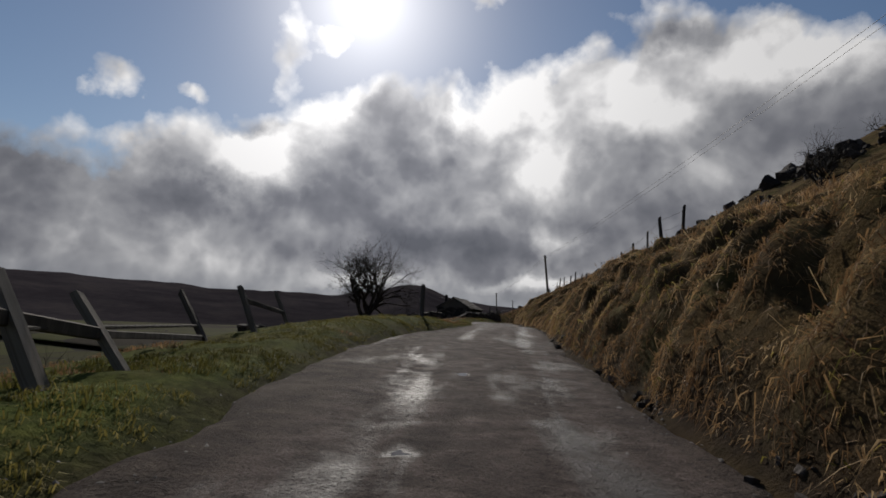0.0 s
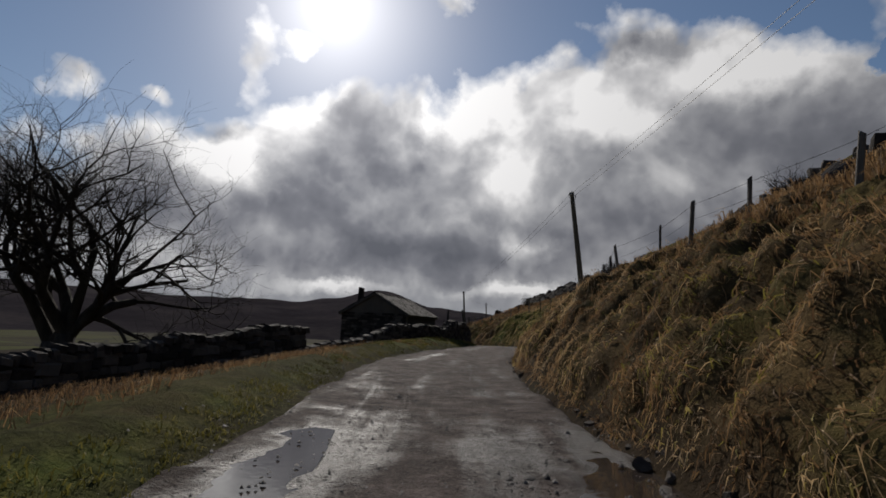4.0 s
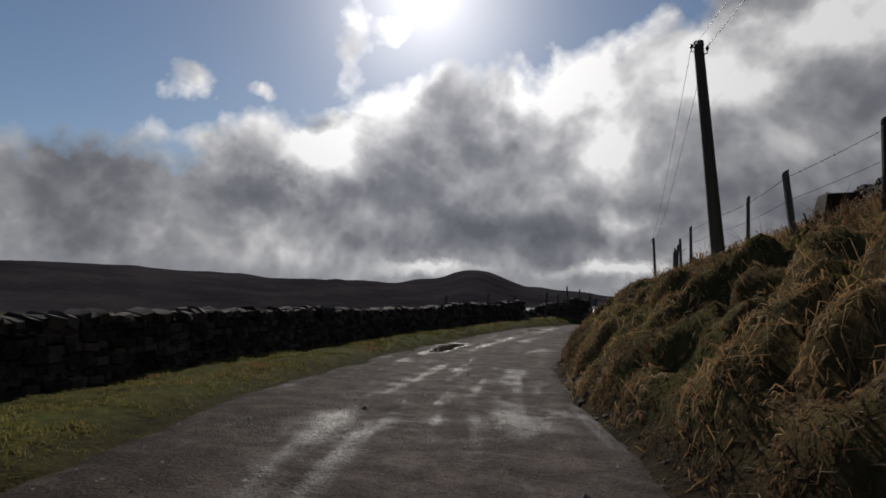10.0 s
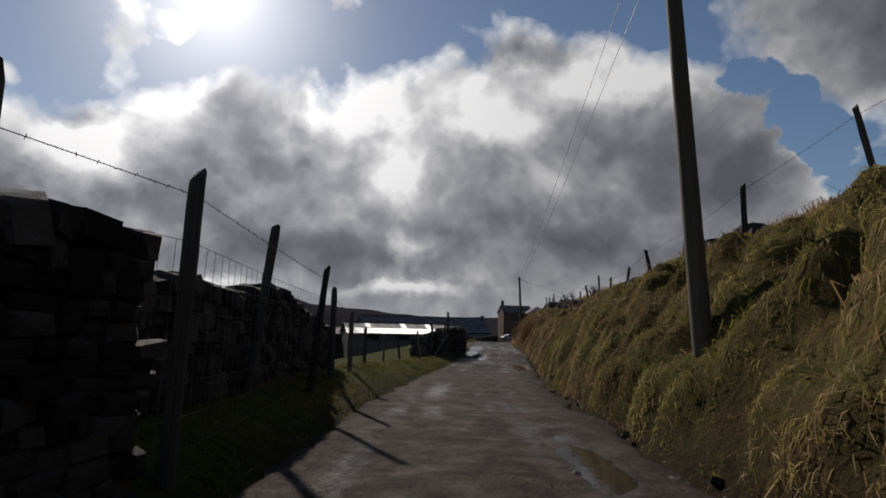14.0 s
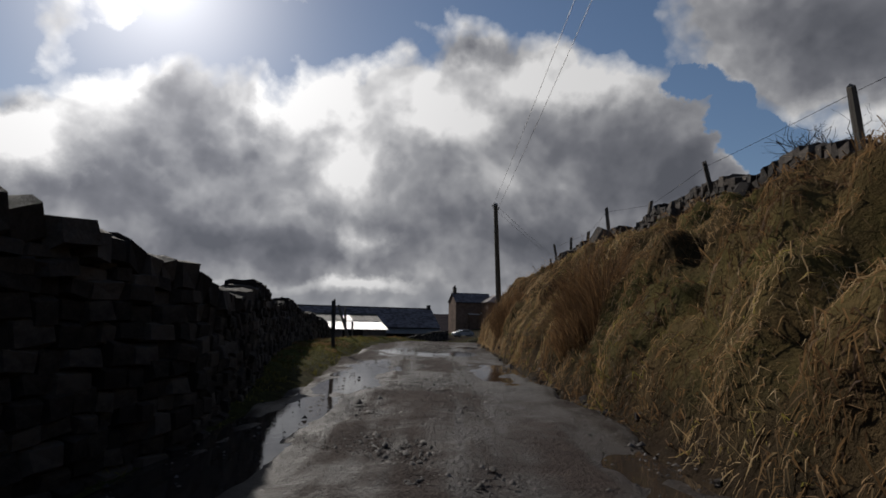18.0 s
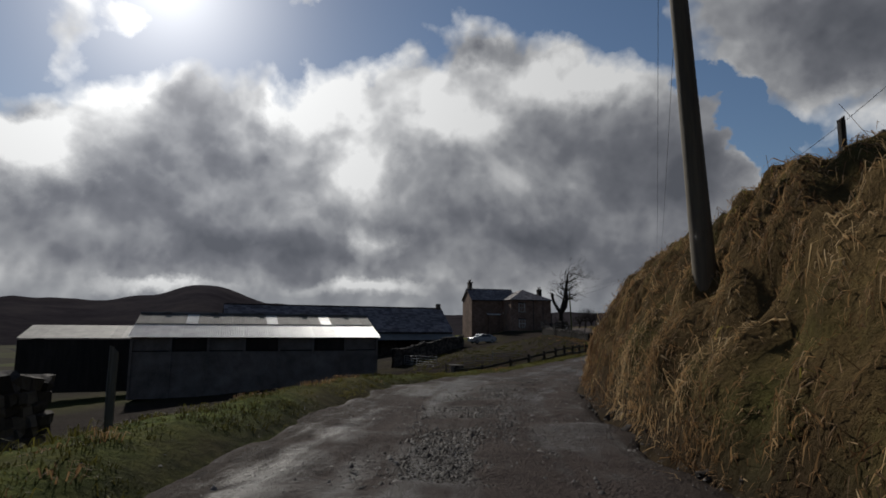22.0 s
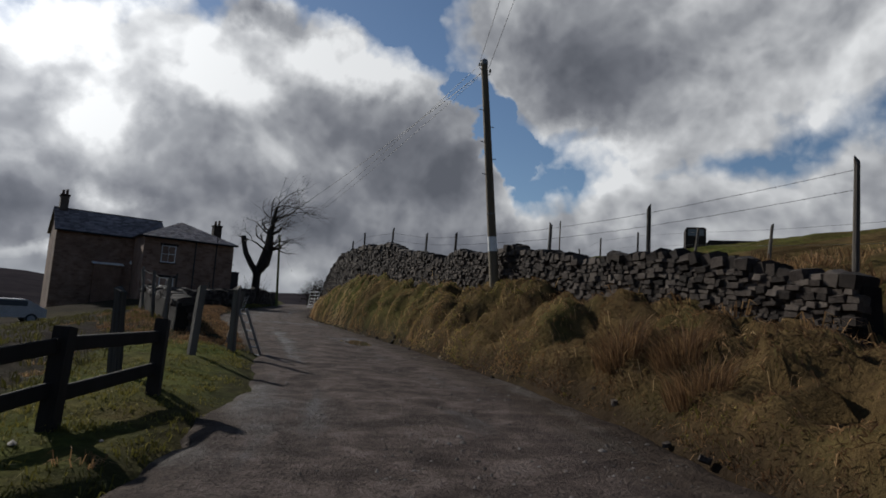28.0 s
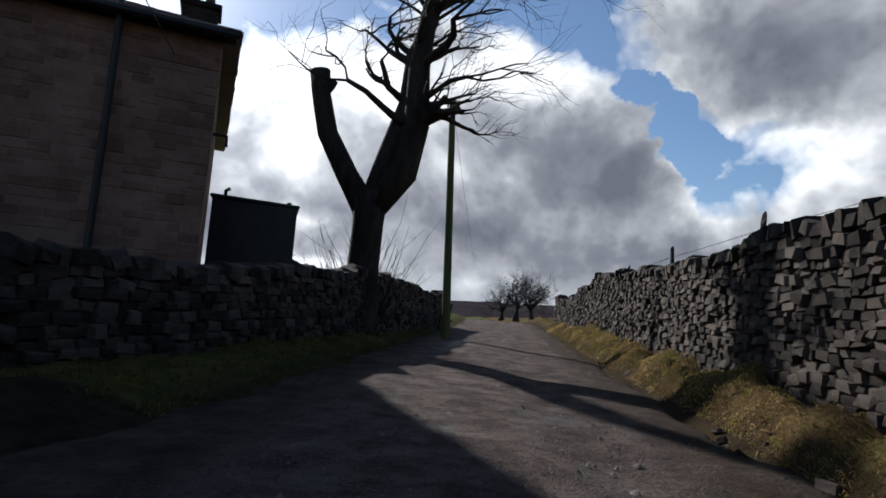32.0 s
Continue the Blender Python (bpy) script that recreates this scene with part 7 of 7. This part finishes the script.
def blades(name, s, u, per, length, width, spread, droop, tint, material, label, lift=0.0, stiff=0.0, mop=0.0):
    """Tufts of bent blades at the chainages and offsets given; droop pulls the tips downhill."""
    n = len(s)
    x, y, z = surf(s, u)
    e = .25
    xa, ya = plan(s, u)
    x1, y1 = plan(s, u + e)
    x2, y2 = plan(s + e, u)
    gu = np.clip((height(s, u + e) - height(s, u - e)) / (2 * e), -1.8, 1.8)
    gs = np.clip((height(s + e, u) - height(s - e, u)) / (2 * e), -1.2, 1.2)
    down = np.stack([-(x1 - xa) / e * gu - (x2 - xa) / e * gs, -(y1 - ya) / e * gu - (y2 - ya) / e * gs], 1)
    k = np.repeat(np.arange(n), per)
    m = len(k)
    ang = GR.uniform(0, 2 * np.pi, m)
    rad = np.sqrt(GR.uniform(0, 1, m)) * spread
    bx, by = x[k] + np.cos(ang) * rad, y[k] + np.sin(ang) * rad
    slope_x, slope_y = -down[k, 0], -down[k, 1]
    bz = z[k] + np.cos(ang) * rad * slope_x + np.sin(ang) * rad * slope_y - .03 + lift
    ln = length[k] * GR.uniform(.6, 1.25, m)
    out = np.stack([np.cos(ang), np.sin(ang)], 1) * (.25 + .5 * rad / spread)[:, None] + down[k] * droop + GR.normal(0, .22 - .08 * mop, (m, 2)) + mop * .35 * np.stack([np.cos(ang), np.sin(ang)], 1)
    d1 = np.stack([out[:, 0] * .55, out[:, 1] * .55, np.ones(m)], 1)
    d1 /= np.linalg.norm(d1, axis=1)[:, None]
    d2 = np.stack([out[:, 0] * 1.5, out[:, 1] * 1.5, np.full(m, stiff) - (GR.uniform(.0, .7, m) + mop * GR.uniform(.2, 1.4, m)) * (1 - stiff)], 1)
    d2 /= np.linalg.norm(d2, axis=1)[:, None]
    base = np.stack([bx, by, bz], 1)
    mid = base + d1 * (ln * .55)[:, None]
    tip = mid + d2 * (ln * .55)[:, None]
    wa = GR.uniform(0, 2 * np.pi, m)
    w = np.stack([np.cos(wa), np.sin(wa), np.zeros(m)], 1) * (width * GR.uniform(.6, 1.3, m))[:, None]
    V = np.stack([base - w, base + w, mid - w * .8, mid + w * .8, tip], 1).reshape(-1, 3)
    i = np.arange(m)[:, None] * 5
    F = np.concatenate([i + np.array([[0, 1, 3]]), i + np.array([[0, 3, 2]]), i + np.array([[2, 3, 4]])], 1).reshape(-1, 3)
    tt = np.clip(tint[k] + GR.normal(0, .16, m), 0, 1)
    # roots tinted darker: shade at the foot of each tuft put into the colour
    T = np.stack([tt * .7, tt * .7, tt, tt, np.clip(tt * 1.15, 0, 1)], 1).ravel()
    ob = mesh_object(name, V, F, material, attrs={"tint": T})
    tagged(ob, label, "grass", kind="stuff")
    return ob


def clump_field(s0, s1, dens, lo, hi):
    """Random places: dens per square metre between two offsets given as functions of chainage."""
    ss = np.linspace(s0, s1, 200)
    wid = float(np.mean(hi(ss) - lo(ss)))
    n = int((s1 - s0) * wid * dens)
    s = GR.uniform(s0, s1, n)
    t = GR.uniform(0, 1, n)
    return s, lo(s) + (hi(s) - lo(s)) * t


# the bank's surface on a fine grid, for grass that lies on it
GS, GU = np.arange(-6, 348, .12), np.arange(.8, 8.01, .1)
BANK = np.stack(surf(*np.meshgrid(GS, GU, indexing="ij")), -1)


def on_bank(s, u):
    i = np.clip((s - GS[0]) / .12, 0, len(GS) - 2.001)
    j = np.clip((u - GU[0]) / .1, 0, len(GU) - 2.001)
    a, b = i.astype(int), j.astype(int)
    f, g = (i - a)[:, None], (j - b)[:, None]
    return (BANK[a, b] * (1 - f) + BANK[a + 1, b] * f) * (1 - g) + (BANK[a, b + 1] * (1 - f) + BANK[a + 1, b + 1] * f) * g


def thatch(name, s, u, length, width, rise, tint, material, label):
    """Blades rooted on the bank that lie over its tussocks and flow downhill."""
    n = len(s)
    hs = (on_bank(s + .12, u)[:, 2] - on_bank(s - .12, u)[:, 2]) / .24
    ds = length * (GR.normal(0, .75, n) - np.clip(hs, -1.2, 1.2) * .45)
    du = length * GR.normal(.3, .55, n)
    gap = np.interp(s, LINE_S, NRM[:, 0]), np.interp(s, LINE_S, NRM[:, 1])
    out = np.stack([-gap[0] * .6, -gap[1] * .6, np.full(n, .8)], 1)
    lift = length * rise * GR.gamma(2.0, .5, n) * np.where(GR.uniform(0, 1, n) < .07, 2.6, 1.0)
    p0 = on_bank(s, u) - out * .02
    p1 = on_bank(s + ds * .45, u - du * .4) + out * lift[:, None]
    p2 = on_bank(s + ds, u - du) + out * (lift * GR.uniform(.1, .9, n))[:, None]
    wa = GR.uniform(0, 2 * np.pi, n)
    w = np.stack([np.cos(wa), np.sin(wa), GR.normal(0, .4, n)], 1) * (width * GR.uniform(.6, 1.3, n))[:, None]
    V = np.stack([p0 - w, p0 + w, p1 - w * .85, p1 + w * .85, p2], 1).reshape(-1, 3)
    i = np.arange(n)[:, None] * 5
    F = np.concatenate([i + np.array([[0, 1, 3]]), i + np.array([[0, 3, 2]]), i + np.array([[2, 3, 4]])], 1).reshape(-1, 3)
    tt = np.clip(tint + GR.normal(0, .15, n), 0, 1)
    # blade roots a quarter darker, painting the shade between the tussocks
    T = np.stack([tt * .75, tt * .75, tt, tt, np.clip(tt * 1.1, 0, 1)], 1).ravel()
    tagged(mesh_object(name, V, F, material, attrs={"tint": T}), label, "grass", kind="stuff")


def bank_grass():
    foot = lambda s: smooth_lut(RIGHT, 1, s) + .02
    crest = lambda s: smooth_lut(RIGHT, 2, s) + 1.2
    n = 640000
    s, t = GR.uniform(-5, 346, n), GR.uniform(0, 1, n) ** 1.15
    u = foot(s) + (crest(s) - foot(s)) * t
    h1, id1 = hummock(s, u, .95, 2)
    h2, id2 = hummock(s, u, .5, 7)
    keep = GR.uniform(0, 1, n) < .22 + .6 * h1 + .35 * h2 + vnoise(s * .5, u * .7, 71) * .3
    s, u, h1, id1, h2, id2 = (q[keep] for q in (s, u, h1, id1, h2, id2))
    g = (s > 76) & (s < 102) | (s > 158) & (s < 182) | (s > 280) & (s < 302) | (s > 244) & (s < 270)
    green = GR.uniform(0, 1, len(s)) < np.where(g, np.where(s > 270, .32, .6), np.where(s > 312, .45, .02)) + vnoise(s * .3, u * .6, 73) * .7 + (id2 - .5) * .5
    tint = np.clip(.46 + (id1 - .5) * .6 + (id2 - .5) * .45 + vnoise(s * .22, u * .3, 74) * .4 - np.where((s > 103) & (s < 136), .3, 0), .03, 1)
    ln = .05 + .05 * h1 + .055 * h2 + GR.gamma(1.3, .018, len(s))
    ln = np.where((s > 246) & (s < 268) & (u > 3.6), ln * .5, ln)
    ln = np.where(s > 313, ln * .55, np.where(s > 268, ln * .72, ln))
    tint = np.clip(tint + np.where(s > 284, .06, 0) - np.where((s > 266) & (s < 281), .3, 0), .02, 1)
    d = ~green
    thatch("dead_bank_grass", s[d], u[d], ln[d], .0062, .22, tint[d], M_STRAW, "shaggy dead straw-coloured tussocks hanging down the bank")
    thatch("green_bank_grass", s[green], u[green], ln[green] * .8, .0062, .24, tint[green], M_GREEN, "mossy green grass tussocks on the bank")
    s, u = clump_field(8, 300, 2.6, lambda q: smooth_lut(RIGHT, 2, q) + 1.1, lambda q: smooth_lut(RIGHT, 2, q) + 9)
    x, y = plan(s, u)
    tint = np.clip(.35 + vnoise(x * .15, y * .15, 77) * .8, .05, 1)
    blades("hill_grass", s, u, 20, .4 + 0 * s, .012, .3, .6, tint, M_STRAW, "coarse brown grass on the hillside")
    s, u = clump_field(-4, 318, .5, foot, crest)
    blades("dead_stalks", s, u, 3, .45 + 0 * s, .004, .25, .35, .95 + 0 * s, M_STRAW, "pale bent dead stalks among the tussocks", stiff=.35)
    # rushes and dark tufts
    s, u = clump_field(100, 140, .3, lambda q: q * 0 + 4.4, lambda q: q * 0 + 6.2)
    blades("rush_tufts", s, u, 60, .6 + 0 * s, .006, .22, .1, .3 + 0 * s, M_STRAW, "brown rush tufts on the bank crest", stiff=.9)
    q = np.array([203.4, 204.0, 204.5, 204.1, 213.0, 213.5, 214.0, 213.4, 273.4, 274.2, 275.0])
    blades("rush_tufts", q, np.array([3.0, 3.3, 3.1, 2.8, 2.7, 3.0, 2.8, 3.3, 3.4, 3.8, 3.5]), 420, np.where(q < 250, .95, .55), .005, .32, .15, .12 + 0 * q, M_STRAW, "dense brown rush tuft on the bank", stiff=.75)


def verge_grass():
    out = lambda s: smooth_lut(LEFT, 1, s) - 2.6
    edge = lambda s: smooth_lut(LEFT, 1, s) - .02
    s, u = clump_field(-4, 345, 22.0, out, edge)
    x, y = plan(s, u)
    keep = (vnoise(x * .7, y * .7, 81) + vnoise(x * 2.2, y * 2.2, 82) * .6 > -.28) & ~((s > 313) & (s < 319.8) & (u < -2.4)) & ~((s > 29) & (s < 60) & (u < -2.7)) & ~((s > 281) & (s < 313))
    s, u, x, y = s[keep], u[keep], x[keep], y[keep]
    tint = np.clip(.4 + vnoise(x * .3, y * .3, 83) * .8, .03, 1)
    ln = .13 + vnoise(x * .5, y * .5, 84) * .1
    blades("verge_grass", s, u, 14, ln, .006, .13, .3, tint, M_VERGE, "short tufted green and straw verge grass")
    s, u = clump_field(-4, 300, 2.2, lambda q: smooth_lut(LEFT, 1, q) - 4.5, lambda q: smooth_lut(LEFT, 1, q) - .3)
    x, y = plan(s, u)
    keep = vnoise(x * .4, y * .4, 85) > .05
    s, u = s[keep], u[keep]
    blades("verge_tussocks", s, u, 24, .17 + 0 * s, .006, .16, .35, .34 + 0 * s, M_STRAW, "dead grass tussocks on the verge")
    s, u = clump_field(281, 313, 16.0, lambda q: smooth_lut(LEFT, 1, q) - 3.2, lambda q: smooth_lut(LEFT, 1, q) - .05)
    blades("dead_verge_grass", s, u, 26, GR.uniform(.09, .22, len(s)), .005, .14, .5, GR.uniform(.02, .28, len(s)), M_STRAW, "dead brown grass on the verge below the garden wall")
    s, u = clump_field(220, 300, 1.2, lambda q: q * 0 - 22, lambda q: q * 0 - 4.0)
    x, y = plan(s, u)
    blades("slope_grass", s, u, 20, .28 + 0 * s, .009, .22, .4, np.clip(.15 + vnoise(x * .3, y * .3, 86) * .7, .03, 1), M_VERGE, "rough grass on the slope above the yard")
    s, u = clump_field(29, 62, 3.4, lambda q: q * 0 - 10, lambda q: q * 0 - 3.2)
    blades("bramble_litter", s, u, 14, .32 + 0 * s, .006, .3, .3, GR.uniform(.05, .5, len(s)), M_STRAW, "brown bracken and bramble litter on the slope")


def lay(s, u):
    x, y = plan(s, u)
    inside = (u > smooth_lut(LEFT, 1, s)) & (u < smooth_lut(RIGHT, 1, s))
    return x, y, np.where(inside, road_z(s) + .008, height(s, u))


def grit(name, s, u, size, material, label):
    """Many small rounded stones, half sunk."""
    n = len(s)
    x, y, z = lay(s, u)
    q = np.arange(5) * 2 * np.pi / 5
    V = np.array([(math.cos(a), math.sin(a), -.25) for a in q] + [(.15, 0, .62)])
    Fc = np.array([(i, (i + 1) % 5, 5) for i in range(5)])
    P = V[None] * size[:, None, None] * GR.uniform(.6, 1.35, (n, 1, 3)) * GR.uniform(.75, 1.25, (n, 6, 3))
    a = GR.uniform(0, 6.283, n)
    c, sn = np.cos(a)[:, None], np.sin(a)[:, None]
    Q = np.stack([P[:, :, 0] * c - P[:, :, 1] * sn + x[:, None], P[:, :, 0] * sn + P[:, :, 1] * c + y[:, None], P[:, :, 2] + z[:, None] + size[:, None] * .1], -1)
    F = (Fc[None] + np.arange(n)[:, None, None] * 6).reshape(-1, 3)
    ob = mesh_object(name, Q.reshape(-1, 3), F, material, smooth=True)
    tagged(ob, label, "stones", kind="stuff")


def rubble(name, s, u, size, label, flat=.6, material=None, category="stones"):
    """Angular blocks lying at all angles."""
    vs, fs, off = [], [], 0
    x, y, z = lay(s, u)
    rng = random.Random(int(len(s)))
    for i in range(len(s)):
        k = rng.randrange(9)
        m = Euler((rng.gauss(0, .35), rng.gauss(0, .35), rng.uniform(0, 6.28))).to_matrix() @ Matrix.Diagonal((size[i] * 2 * rng.uniform(.8, 1.5), size[i] * 2, size[i] * 2 * flat * rng.uniform(.7, 1.3)))
        a = np.array(m)
        vs.append(STONE_V[k] @ a.T + np.array((x[i], y[i], z[i] + size[i] * .25)))
        fs.append(STONE_F + off)
        off += len(STONE_V[k])
    ob = mesh_object(name, np.vstack(vs), np.vstack(fs), material or M_STONE_ISL)
    tagged(ob, label, category, kind="stuff")


def gravel():
    rs, us = [], []
    for a, b, n, c, w in ((178, 262, 24000, .0, .45), (178, 262, 9000, 0, 1.5), (0, 178, 5000, -2.0, .35), (0, 330, 9000, 2.0, .3), (34, 60, 3000, 0.1, .8), (0, 178, 5000, 0, 1.3), (262, 330, 5000, .3, 1.2)):
        s = GR.uniform(a, b, n)
        rs.append(s)
        us.append(c + GR.normal(0, w, n))
    s, u = np.concatenate(rs), np.concatenate(us)
    keep = vnoise(s * .5, u * 1.3, 91) + vnoise(s * 1.7, u * 2.4, 92) * .5 > -.15
    s, u = s[keep], u[keep]
    grit("loose_gravel", s, u, GR.gamma(2.2, .0042, len(s)) + .005, M_GRIT, "loose grit and small stones on the lane")
    s = GR.uniform(213, 238, 15000)
    grit("mud_clods", s, .12 * np.sin(s * .3) + GR.normal(-.05, .24, len(s)), GR.gamma(1.6, .0055, len(s)) + .005, M_MUD, "churned clods of wet mud along the middle of the lane")
    s = GR.uniform(0, 330, 700)
    rubble("verge_stones", s, smooth_lut(RIGHT, 1, s) + GR.normal(.08, .13, len(s)), GR.gamma(2.0, .012, len(s)) + .015, "fallen stones along the foot of the bank")
    s = GR.uniform(62, 98, 260)
    rubble("wall_rubble", s, np.interp(s, (62, 76, 98), (-5.4, -3.8, -2.8)) + GR.normal(0, .35, 260), GR.gamma(2.5, .022, 260) + .03, "tumbled stones along the ruined wall")
    s = GR.uniform(147, 156, 70)
    rubble("wall_rubble", s, -5.2 + GR.normal(0, .7, 70), GR.gamma(2.5, .045, 70) + .06, "heap of fallen wall stones below the netting")
    s = GR.uniform(150, 238, 520)
    rubble("crest_rubble", s, np.interp(s, (150, 172, 190, 208, 237), (7.0, 6.5, 6.5, 6.1, 5.8)) + GR.normal(-.1, .25, 520), GR.gamma(2.5, .034, 520) + .05, "dark tumbled stones of a ruined wall on the crest", .8)
    s = GR.uniform(45, 150, 420)
    rubble("hill_crags", s, 27 + GR.normal(0, 1.6, 420) - np.clip(s - 100, 0, 60) * .1, GR.gamma(2.0, .1, 420) + .1, "dark crags along the hillside skyline", .9)
    s = GR.uniform(20, 150, 160)
    rubble("hill_boulders", s, GR.uniform(8, 24, 160), GR.gamma(2.0, .08, 160) + .1, "scattered boulders on the hillside")


bank_grass()
verge_grass()
gravel()
